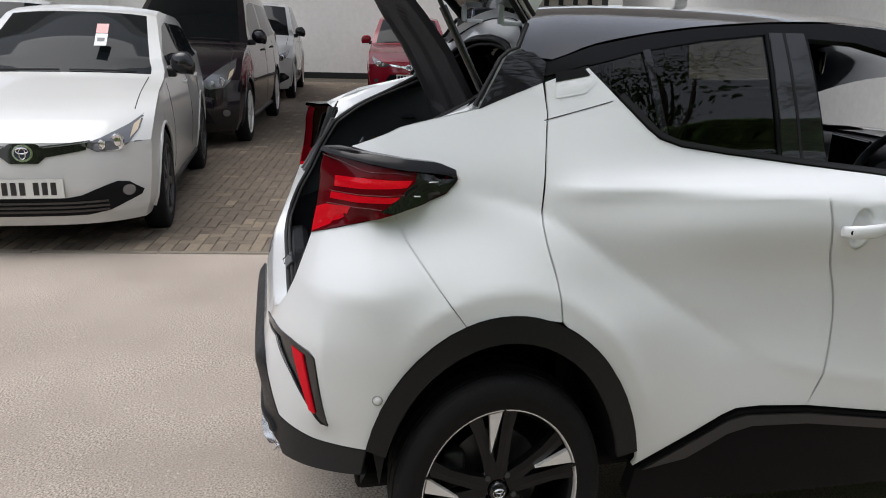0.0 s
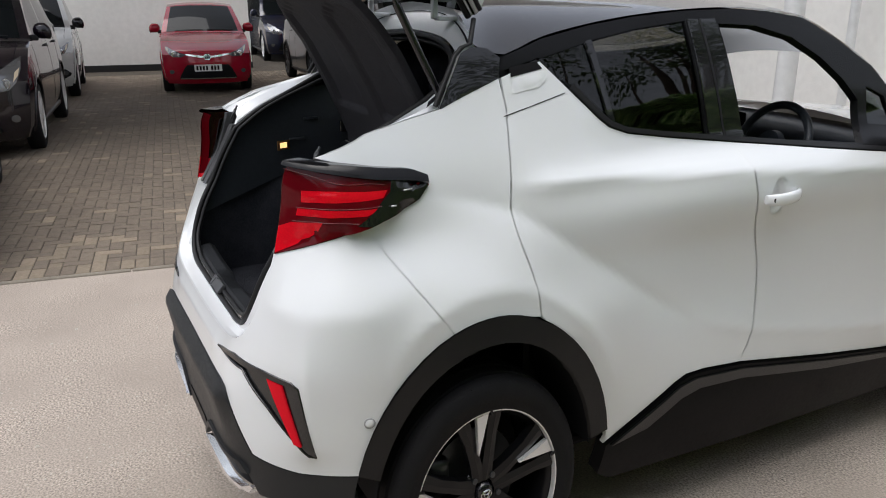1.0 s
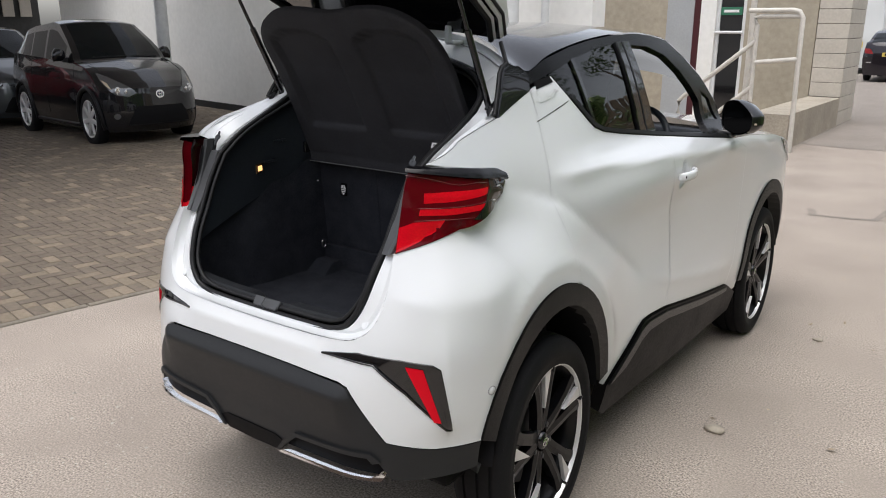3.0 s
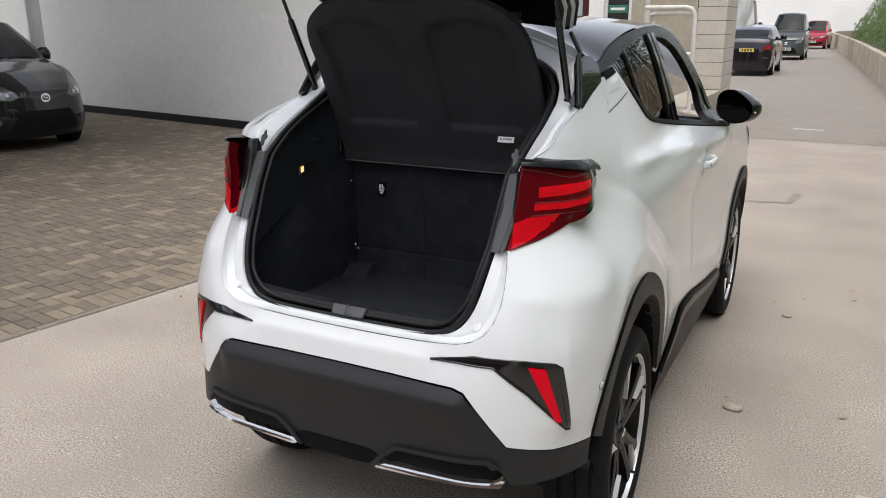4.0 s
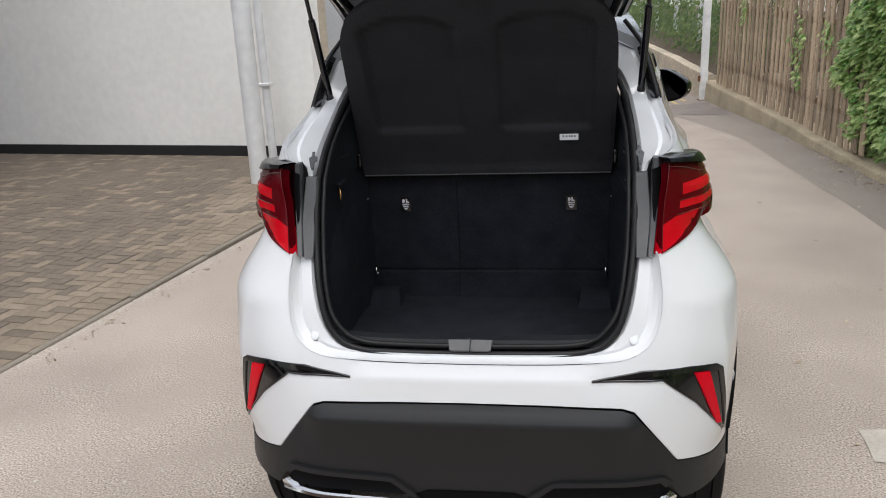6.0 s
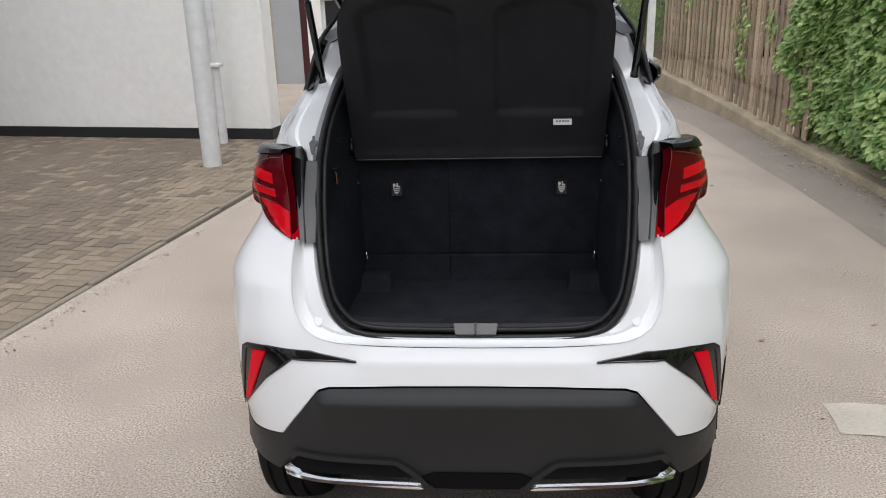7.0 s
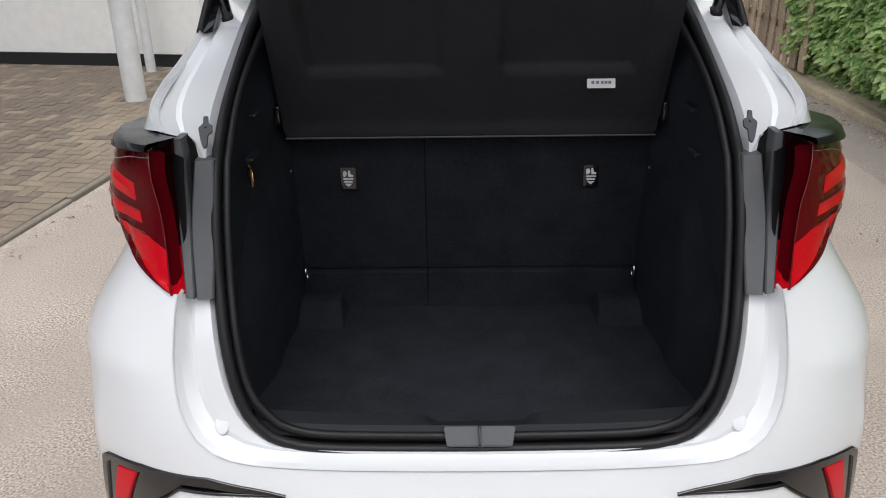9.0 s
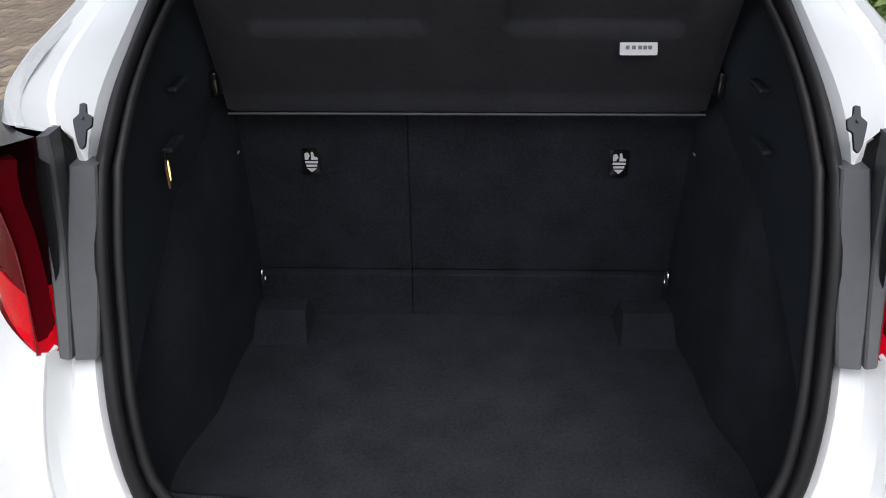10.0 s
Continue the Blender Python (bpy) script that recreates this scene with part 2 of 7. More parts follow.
def tube(points, radius, sides=12, bm=None, cap=True):
    """A round bar along points."""
    bm = bm or bmesh.new()
    pts = [Vector(p) for p in points]
    rads = radius if isinstance(radius, (list, tuple)) else [radius] * len(pts)
    rings = []
    up = Vector((0, 0, 1))
    for i, p in enumerate(pts):
        a = pts[max(i - 1, 0)]
        b = pts[min(i + 1, len(pts) - 1)]
        d = (b - a).normalized()
        side = d.cross(up)
        if side.length < 0.05:
            side = d.cross(Vector((1, 0, 0)))
        side.normalize()
        nor = side.cross(d).normalized()
        rings.append([bm.verts.new(p + rads[i] * (math.cos(t) * side + math.sin(t) * nor)) for t in [2 * math.pi * k / sides for k in range(sides)]])
    for a, b in zip(rings, rings[1:]):
        for k in range(sides):
            bm.faces.new((a[k], a[(k + 1) % sides], b[(k + 1) % sides], b[k]))
    if cap:
        bm.faces.new(rings[0][::-1])
        bm.faces.new(rings[-1])
    bmesh.ops.recalc_face_normals(bm, faces=bm.faces)
    return bm


def lathe(profile, sides=48, axis="x", bm=None, close=False):
    """Turn (radius, along) pairs round an axis."""
    bm = bm or bmesh.new()
    rings = []
    for r, a in profile:
        ring = []
        for k in range(sides):
            t = 2 * math.pi * k / sides
            c, s = r * math.cos(t), r * math.sin(t)
            ring.append(bm.verts.new((a, c, s) if axis == "x" else (c, s, a)))
        rings.append(ring)
    pairs = list(zip(rings, rings[1:])) + ([(rings[-1], rings[0])] if close else [])
    for a, b in pairs:
        for k in range(sides):
            bm.faces.new((a[k], a[(k + 1) % sides], b[(k + 1) % sides], b[k]))
    bmesh.ops.recalc_face_normals(bm, faces=bm.faces)
    return bm


def round_corners(pts, radius, seg=5):
    """A polygon with its corners rounded (2D)."""
    out = []
    n = len(pts)
    for i in range(n):
        p, a, b = Vector(pts[i]), Vector(pts[i - 1]), Vector(pts[(i + 1) % n])
        r = radius[i] if isinstance(radius, (list, tuple)) else radius
        da, db = (a - p), (b - p)
        r = min(r, da.length * 0.45, db.length * 0.45)
        if r < 1e-5:
            out.append(tuple(p))
            continue
        s, e = p + da.normalized() * r, p + db.normalized() * r
        for k in range(seg + 1):
            t = k / seg
            out.append(tuple((1 - t) ** 2 * s + 2 * t * (1 - t) * p + t * t * e))
    return out


def slab(poly, z0, z1, bm=None, to=None):
    """A prism over a 2D polygon. to(a, b, h) places it."""
    bm = bm or bmesh.new()
    to = to or (lambda a, b, h: (a, b, h))
    lo = [bm.verts.new(to(a, b, z0)) for a, b in poly]
    hi = [bm.verts.new(to(a, b, z1)) for a, b in poly]
    bm.faces.new(lo[::-1])
    bm.faces.new(hi)
    n = len(poly)
    for i in range(n):
        bm.faces.new((lo[i], lo[(i + 1) % n], hi[(i + 1) % n], hi[i]))
    bmesh.ops.recalc_face_normals(bm, faces=bm.faces)
    return bm

from mathutils.geometry import delaunay_2d_cdt


def normal_at(u, z, e=0.012):
    a, b = Vector(skin(u - e, z)), Vector(skin(u + e, z))
    if u - e < 0 < u + e:
        b = Vector(skin(e, z))
        a = Vector((-b.x, b.y, b.z))
    c, d = Vector(skin(u, z - e)), Vector(skin(u, z + e))
    n = (b - a).cross(d - c)
    return n.normalized()


def inside(p, poly):
    x, y = p
    hit = False
    for (ax, ay), (bx, by) in zip(poly, poly[1:] + poly[:1]):
        if (ay > y) != (by > y) and x < (bx - ax) * (y - ay) / (by - ay) + ax:
            hit = not hit
    return hit


def dense(poly, step):
    out = []
    for (ax, ay), (bx, by) in zip(poly, poly[1:] + poly[:1]):
        k = max(1, int(math.hypot(bx - ax, by - ay) / step))
        out += [(ax + (bx - ax) * i / k, ay + (by - ay) * i / k) for i in range(k)]
    return out


def shrink(poly, gap):
    """Pull a polygon in by gap."""
    area = sum(a[0] * b[1] - b[0] * a[1] for a, b in zip(poly, poly[1:] + poly[:1]))
    s = 1 if area > 0 else -1
    out = []
    for i, p in enumerate(poly):
        a, b = Vector(poly[i - 1]), Vector(poly[(i + 1) % len(poly)])
        t = (b - a).normalized()
        out.append((p[0] - s * t.y * gap, p[1] + s * t.x * gap))
    return out


def gap_to(p, ring):
    return min((p[0] - a[0]) ** 2 + (p[1] - a[1]) ** 2 for a in ring) ** 0.5


def panel(name, outline, mat, parent, side=1, off=0.0, thick=0.018, step=0.03, gap=0.0022, holes=(), surface=None, bulge=None, label="", turn_in=0.0025):
    """A sheet of the skin inside an outline in (u, z), with an edge turned in along its rim. bulge(u, z, rim): extra push."""
    place = surface or (lambda u, z, o: skin(u, z, o))
    ring = dense(shrink(list(outline), gap), step * 0.6)
    cuts = [dense(shrink(list(h), -gap), step * 0.6) for h in holes]
    us, zs = [p[0] for p in ring], [p[1] for p in ring]
    pts = []
    for i in range(int((max(us) - min(us)) / step) + 1):
        for j in range(int((max(zs) - min(zs)) / step) + 1):
            p = (min(us) + (i + 0.5) * step, min(zs) + (j + 0.5) * step)
            if inside(p, ring) and not any(inside(p, c) for c in cuts) and gap_to(p, ring) > step * 0.45 and all(gap_to(p, c) > step * 0.45 for c in cuts):
                pts.append(p)
    verts, edges, n = [], [], 0
    for r in [ring] + cuts:
        edges += [(n + k, n + (k + 1) % len(r)) for k in range(len(r))]
        verts += r
        n += len(r)
    verts += pts
    vs, es, fs = delaunay_2d_cdt([Vector(v) for v in verts], edges, [], 0, 1e-6)[:3]
    co, nor, keep = [], [], []
    for v in vs:
        o = off
        if bulge:
            o += bulge(v[0], v[1], min(gap_to(v, ring), *[gap_to(v, c) for c in cuts]) if cuts else gap_to(v, ring))
        p = Vector(place(v[0], v[1], o))
        e = 0.01
        if surface or bulge:
            def at(u, z):
                k = off + (bulge(u, z, gap_to((u, z), ring)) if bulge else 0)
                return Vector(place(u, z, k))
            q = (at(v[0] + e, v[1]) - at(v[0] - e, v[1])).cross(at(v[0], v[1] + e) - at(v[0], v[1] - e)).normalized()
        else:
            q = normal_at(v[0], v[1])
        co.append(p)
        nor.append(q)
    for f in fs:
        c = (sum(vs[i][0] for i in f) / 3, sum(vs[i][1] for i in f) / 3)
        if inside(c, ring) and not any(inside(c, k) for k in cuts):
            keep.append(tuple(f))
    count = {}
    for f in keep:
        for a, b in zip(f, f[1:] + f[:1]):
            count[(a, b)] = True
    border = [(a, b) for a, b in count if (b, a) not in count]
    V, N, F = [tuple(c) for c in co], list(nor), list(keep)
    # rounded rim: a narrow turned-in lip and a return
    lip, deep = {}, {}
    for a, b in border:
        for k in (a, b):
            if k not in lip:
                lip[k] = len(V)
                V.append(tuple(co[k] - nor[k] * turn_in))
                N.append(nor[k])
                deep[k] = len(V)
                V.append(tuple(co[k] - nor[k] * thick))
                N.append(nor[k])
    for a, b in border:
        F.append((b, a, lip[a], lip[b]))
        F.append((lip[b], lip[a], deep[a], deep[b]))
    for k in lip:
        t = Vector((0, 0, 0))
        N[lip[k]] = nor[k]
    if side < 0:
        V = [(-x, y, z) for x, y, z in V]
        N = [Vector((-q.x, q.y, q.z)) for q in N]
        F = [f[::-1] for f in F]
    me = bpy.data.meshes.new(name)
    me.from_pydata(V, [], F)
    me.materials.append(mat)
    me.update()
    for p in me.polygons:
        p.use_smooth = True
    me.normals_split_custom_set_from_vertices([tuple(q) for q in N])
    ob = new(name, me)
    ob.parent = parent
    if label:
        ob["label"] = label
    return ob


def arc(cu, cz, a, b, d0, d1, n=14):
    """Points on an upright ellipse from d0 to d1 degrees (0 ahead, 90 up)."""
    return [(cu + a * math.cos(radians(d0 + (d1 - d0) * k / n)), cz + b * math.sin(radians(d0 + (d1 - d0) * k / n))) for k in range(n + 1)]


def loft(rows, bm=None, closed=False):
    """Quads between rows of points of the same length."""
    bm = bm or bmesh.new()
    vs = [[bm.verts.new(p) for p in r] for r in rows]
    for a, b in zip(vs, vs[1:]):
        for k in range(len(a) - (0 if closed else 1)):
            q = (a[k], a[(k + 1) % len(a)], b[(k + 1) % len(a)], b[k])
            if len({v.co.to_tuple(5) for v in q}) > 2:
                bm.faces.new(q)
    bmesh.ops.remove_doubles(bm, verts=bm.verts, dist=1e-5)
    return bm


def flow(points, n):
    """n points evenly along a smooth curve through points."""
    P = [Vector(p) for p in points]
    fine = []
    for i in range(len(P) - 1):
        p0, p1, p2, p3 = P[max(i - 1, 0)], P[i], P[i + 1], P[min(i + 2, len(P) - 1)]
        for k in range(12):
            t = k / 12
            fine.append(0.5 * ((2 * p1) + (p2 - p0) * t + (2 * p0 - 5 * p1 + 4 * p2 - p3) * t * t + (3 * p1 - p0 - 3 * p2 + p3) * t ** 3))
    fine.append(P[-1])
    s = [0.0]
    for a, b in zip(fine, fine[1:]):
        s.append(s[-1] + (b - a).length)
    out = []
    for k in range(n):
        d = s[-1] * k / (n - 1)
        i = min(max(int(np.searchsorted(s, d)) - 1, 0), len(fine) - 2)
        t = (d - s[i]) / max(s[i + 1] - s[i], 1e-9)
        out.append(fine[i].lerp(fine[i + 1], min(max(t, 0), 1)))
    return out


def both(f):
    for side in (1, -1):
        f(side)

# ---- the yard: lane, paved undercroft, white building, fence side ----
TH = radians(-8.5)
E1, E2 = Vector((math.cos(TH), math.sin(TH), 0)), Vector((-math.sin(TH), math.cos(TH), 0))
YARD = Matrix(((E1.x, E2.x, 0, -2.42), (E1.y, E2.y, 0, 3.0), (0, 0, 1, 0), (0, 0, 0, 1)))   # p along the building wall, q away from the lane's mouth; origin on the paving edge


def sheet(name, pts, mat, label, category, m=None, z=0.004, kind="structure"):
    bm = bmesh.new()
    bm.faces.new([bm.verts.new((a, b, z)) for a, b in pts])
    if m is not None:
        bm.transform(m)
    bmesh.ops.recalc_face_normals(bm, faces=bm.faces)
    for f in bm.faces:
        if f.normal.z < 0:
            f.normal_flip()
    return tagged(link(name, bm, mat), label, category, kind=kind)


def wall(name, p0, q0, z0, p1, q1, z1, mat, label, category="wall", m=YARD):
    bm = box(p0, q0, z0, p1, q1, z1)
    bm.transform(m)
    return tagged(link(name, bm, mat), label, category, kind="structure")


sheet("ground", ((-400, -400), (400, -400), (400, 400), (-400, 400)), ASPHALT, "worn pale asphalt with fine stones and stains", "ground", z=0.0)


def wander(pts, step, amp, seed):
    """An outline with uneven edges."""
    rnd = random.Random(seed)
    return [(a + rnd.uniform(-amp, amp), b + rnd.uniform(-amp, amp)) for a, b in dense(list(pts), step)]


sheet("road", wander(((-1.3, 11.0), (3.0, 10.9), (2.9, 13.5), (1.8, 30.5), (-1.2, 78), (-12, 78), (-8, 40), (-3.2, 20), (-1.5, 15.5)), 0.5, 0.04, 3), DARKASPHALT, "darker asphalt of the lane beyond the yard", "road")
sheet("road", wander(((2.85, -4), (3.42, -4), (3.42, 10.9), (1.9, 10.88), (2.2, 10.2), (2.7, 8.0), (2.8, 4.0)), 0.6, 0.012, 5), DARKASPHALT, "damp dark strip of asphalt along the kerb", "road", z=0.003)
sheet("road", wander(((1.75, 11.45), (2.0, 10.75), (2.6, 10.45), (3.06, 10.62), (2.98, 11.6), (2.86, 12.1), (2.5, 11.75)), 0.22, 0.11, 9), DAMP, "damp stain on the asphalt by the gate post", "stain", z=0.010)
sheet("pavement", wander(((1.50, 0.36), (2.15, 0.33), (2.2, 0.62), (1.53, 0.62)), 0.12, 0.012, 8), PATCH, "pale cement repair patch in the asphalt", "patch", z=0.004)
for x0, y0, x1, y1 in ((2.12, 14.3, 2.40, 11.9), (2.36, 14.2, 2.60, 12.3)):
    sheet("trim", ((x0 - 0.035, y0), (x0 + 0.035, y0), (x1 + 0.035, y1), (x1 - 0.035, y1)), YELLOWL, "worn yellow line painted on the road", "road line", z=0.008)
sheet("trim", ((0.45, 12.45), (0.95, 12.38), (0.95, 12.50), (0.45, 12.57)), ROADWHITE, "worn white mark painted on the road", "road line", z=0.008)

WALL_Q = 4.03
wall("wall_north", -19.0, WALL_Q, 0.19, -0.92, WALL_Q + 0.28, 5.6, RENDERW, "white rendered wall above a black plinth")
wall("plinth", -19.0, WALL_Q - 0.018, 0.0, -0.90, WALL_Q + 0.26, 0.187, PLINTH, "black painted plinth along the white wall", "plinth")
wall("wall_west", -15.7, -16, 0.16, -15.4, -1.25, 5.6, RENDERW, "white rendered end wall behind the parked cars")
wall("plinth", -15.7, -16, 0.0, -15.38, -1.23, 0.157, PLINTH, "black painted plinth of the end wall", "plinth")
# the recess's lack of light is put into this wall's dark colour
wall("wall_back", -21.0, -1.3, 0.0, -20.7, WALL_Q, 5.6, GARAGE, "back wall of the garage recess, coloured dark as if unlit")
# unseen, added to keep sky light out of the recess
wall("ceiling", -21.0, -1.25, 4.2, -15.6, WALL_Q, 4.4, CEIL, "unseen soffit added to shade the garage recess", "ceiling")
for k in range(11):
    wall("trim", -20.69, -1.2 + 0.47 * k, 2.0, -20.62, -1.2 + 0.47 * k + 0.30, 4.15, BLOCK, "pale upright cladding strip on the recess wall", "cladding")
# unseen wall added as a closure, kept low so that sky light enters
wall("wall_south", -15.4, -10.3, 0.0, -4.0, -10.0, 2.4, RENDERW, "unseen plain wall added to close the parking bays")
# unseen soffit, its height and extent chosen for the shade below
wall("ceiling", -12.0, -9.5, 5.4, -4.0, 3.0, 5.7, CEIL, "unseen soffit placed to shade the parking bays", "ceiling")

# far end of the yard: recessed entrance, ramp landing and block pier
flat = Matrix.Identity(4)
wall("wall_entrance", -9.0, 13.8, 0.0, -4.40, 14.1, 4.5, BEIGE, "stained beige concrete wall by the entrance", m=flat)
wall("wall_entrance", -2.84, 13.8, 0.0, -1.56, 14.1, 4.5, BEIGE, "stained beige concrete wall beside the door", m=flat)
wall("trim", -4.40, 13.78, 0.0, -3.85, 13.98, 4.5, BLUEGREY, "pale blue-grey cladding panel", "cladding", m=flat)
wall("trim", -3.85, 13.80, 0.0, -3.70, 14.0, 4.5, OXBLOOD, "dark red door edge", "cladding", m=flat)
wall("trim", -3.70, 13.74, 0.0, -3.40, 14.0, 4.5, RENDERW, "white door pillar", "pillar", m=flat)
door_1 = tagged(link("door_1", box(-3.40, 13.84, 0.01, -2.84, 13.90, 3.0, 0.01), PIANO), "dark glazed entrance door with a push bar", "door", kind="structure")
part("door_frame", box(-3.40, 13.80, 0.01, -3.33, 13.86, 3.0, 0.008), GALV, door_1)
part("door_frame", box(-2.90, 13.80, 0.01, -2.84, 13.86, 3.0, 0.008), GALV, door_1)
part("push_bar", tube([(-3.40, 13.76, 1.66), (-2.86, 13.76, 1.66)], 0.028), GALV, door_1, "metal push bar", True)
part("notice", box(-3.33, 13.815, 1.98, -2.92, 13.835, 2.13, 0.004), GREEN, door_1, "green exit notice")
part("notice_print", box(-3.27, 13.811, 2.03, -2.98, 13.814, 2.08), PRINT, door_1)
pier = empty("pier", Matrix.Translation((-1.28, 14.5, 0)), "pale painted concrete-block pier", "pier", kind="structure")
part("core", box(-0.25, -0.68, 0.0, 0.25, 0.68, 4.5), SAND, pier)
course = 0
for k in range(16):
    z = 0.26 * k
    for j in range(3):
        a = -0.70 + 0.4666 * j + (0.0 if k % 2 else 0.0)
        part("block", box(-0.27, a + 0.004, z + 0.004, 0.27, a + 0.4626, z + 0.256, 0.006, seg=1), BLOCK, pier)
land = tagged(link("landing", slab([(-2.15, 0.0), (-1.0, 0.0), (-1.0, 0.52), (-1.55, 0.52), (-2.15, 0.006)], 10.2, 13.75, to=lambda a, b, h: (a, h, b)), CONC), "stained concrete ramp and landing below the door", "ramp", kind="structure")
rails = empty("handrail", Matrix.Translation((-1.5, 10.0, 0)), "white painted tubular handrail beside the ramp", "handrail")


def bar(pts, r=0.035):
    part("rail", tube([Vector(p) - Vector((-1.5, 10.0, 0)) for p in pts], r, 12), RAILW, rails, "", True)


bar([(-0.89, 10.0, 0.0), (-0.92, 10.0, 1.90), (-0.97, 10.0, 1.98), (-1.05, 10.0, 2.0), (-1.66, 10.0, 2.0)])
bar([(-1.52, 10.0, 0.40), (-1.53, 10.0, 1.80), (-1.57, 10.0, 1.90), (-1.50, 10.02, 1.92), (-0.93, 10.02, 1.92)], 0.033)
bar([(-0.92, 10.0, 1.33), (-1.53, 10.0, 1.27)], 0.033)
bar([(-1.53, 10.0, 1.57), (-2.52, 10.0, 0.74), (-2.60, 10.0, 0.66), (-2.60, 10.0, 0.45)])
bar([(-1.52, 10.0, 0.92), (-2.22, 10.0, 0.30), (-2.50, 10.0, 0.08)])
bar([(-1.72, 10.4, 0.5), (-1.72, 10.4, 2.3)], 0.045)

# steel posts at the paving edge and down-pipe
post = empty("steel_post", Matrix.Translation((-2.985, 5.60, 0.028)), "round galvanised steel post standing on the paving", "post")
part("shaft", tube([(0, 0, 0), (0, 0, 4.75)], 0.098, 28), GALV, post, "", True)
part("foot", lathe([(0.0985, 0.0), (0.104, 0.002), (0.103, 0.006), (0.0985, 0.009)], 28, "z"), GALV, post, "", True)
pipe = empty("down_pipe", Matrix.Translation((-3.30, 6.93, 0.028)), "thin grey down-pipe on the white wall", "pipe")
part("pipe", tube([(0, 0, 0), (0, 0, 4.75)], 0.052, 16), GALV, pipe, "", True)
for z in (0.95, 2.6):
    part("clip", box(-0.07, -0.07, z, 0.07, 0.10, z + 0.045, 0.01), GALV, pipe)
far_post = empty("steel_post", Matrix.Translation((-11.6, 6.95, 0.028)), "round steel post against the white wall", "post")
part("shaft", tube([(0, 0, 0), (0, 0, 4.75)], 0.115, 24), GALV, far_post, "", True)

# right-hand side: kerb, fence, low wall
KY = [-5.0, 5.0, 6.1, 7.0, 8.0, 9.0, 10.6, 12.36]


def kerb_x(y):
    return float(np.interp(y, KY, [3.41, 3.40, 3.36, 3.32, 3.28, 3.23, 3.10, 2.96]))


def kerb_z(y):
    return float(np.interp(y, KY, [0.09, 0.08, 0.085, 0.11, 0.15, 0.19, 0.26, 0.33]))


rows_ = []
for k in range(140):
    y = -5.0 + 17.36 * k / 139
    x, h = kerb_x(y), kerb_z(y)
    e = 0.010 * noise.noise(Vector((y * 2.1, 0.3, 0))) + 0.006 * noise.noise(Vector((y * 9, 4.3, 0)))
    rows_.append([(x - 0.02 + e, y, -0.02), (x - 0.006 + e, y, h * 0.6), (x + e, y, h - 0.016), (x + 0.014 + e, y, h + 0.4 * e), (x + 0.12, y, h + 0.004), (3.62, y, max(h, 0.13)), (3.64, y, -0.02)])
tagged(link("kerb", loft(rows_), EARTHY), "weathered concrete upstand rising along the fence", "kerb", kind="structure")
sheet("ground", ((3.6, -6), (9, -6), (9, 12.6), (3.6, 12.6)), SOIL, "bare soil under the ivy", "soil", z=0.12)
low = [(2.95, 12.75, 0.42), (2.66, 15.0, 0.62), (2.24, 18.45, 0.82), (1.05, 40.0, 0.98), (-1.2, 78.0, 1.0)]
face, back = [], []
for k in range(90):
    y = 12.75 + 65.25 * (k / 89) ** 1.7
    x = float(np.interp(y, [p[1] for p in low], [p[0] for p in low]))
    h = float(np.interp(y, [p[1] for p in low], [p[2] for p in low])) + 0.012 * noise.noise(Vector((0, y * 1.5, 2)))
    face.append([(x, y, -0.02), (x + 0.02, y, h - 0.01), (x + 0.03, y, h), (x + 0.22, y, h), (x + 0.24, y, 0.0)])
    back.append([(x + 0.16, y, h - 0.02), (x + 0.6, y, h + 0.06 + 0.05 * noise.noise(Vector((y, 1, 1)))), (x + 6, y, h + 0.4)])
tagged(link("wall_low", loft(face), TANC), "low stained concrete retaining wall", "wall", kind="structure")
tagged(link("ground", loft(back), SOIL), "bank of bare earth behind the low wall", "bank", kind="structure")
wall("wall_low", 2.99, 12.38, 0.0, 3.80, 12.70, 0.335, EARTHY, "low stained concrete return wall by the gate post", m=flat)
wall("wall_low", 3.0, 12.72, 0.0, 9.0, 13.1, 0.41, TANC, "stained concrete end of the low wall behind the fence", m=flat)
wp = empty("gate_post", Matrix.Translation((2.93, 12.45, 0)), "flaking white square post with rust spots", "post")
part("shaft", box(-0.06, -0.06, 0.0, 0.06, 0.06, 3.4, 0.008), FLAKY, wp)
part("base_plate", box(-0.09, -0.09, 0.0, 0.09, 0.09, 0.015, 0.004), RUSTY, wp)
part("hinge_stub", box(-0.10, -0.03, 0.34, -0.06, 0.03, 0.44, 0.006), RUSTY, wp)
fence = empty("fence", Matrix.Translation((3.62, 9.0, 0.15)), "weathered vertical-board wooden fence", "fence")
rnd = random.Random(5)
boards = [box(-0.011, -0.042, 0.0, 0.011, 0.042, 2.62, 0.004, seg=1) for k in range(3)]
meshes = []
for b in boards:
    me = bpy.data.meshes.new("slat")
    b.to_mesh(me)
    b.free()
    me.materials.append(FENCEW)
    meshes.append(me)
for k in range(64):
    y = 6.15 + 0.0935 * k
    o = new("slat", meshes[k % 3])
    o.parent = fence
    o.location = (kerb_x(y) + 0.085 - 3.62 + rnd.uniform(-0.006, 0.006) + (0.030 if k % 2 else 0.0), y - 9.0, kerb_z(y) - 0.15 + rnd.uniform(-0.012, 0.015) + 0.03)
    o.rotation_euler = (rnd.uniform(-0.008, 0.008), 0, rnd.uniform(-0.06, 0.06) + 0.07)
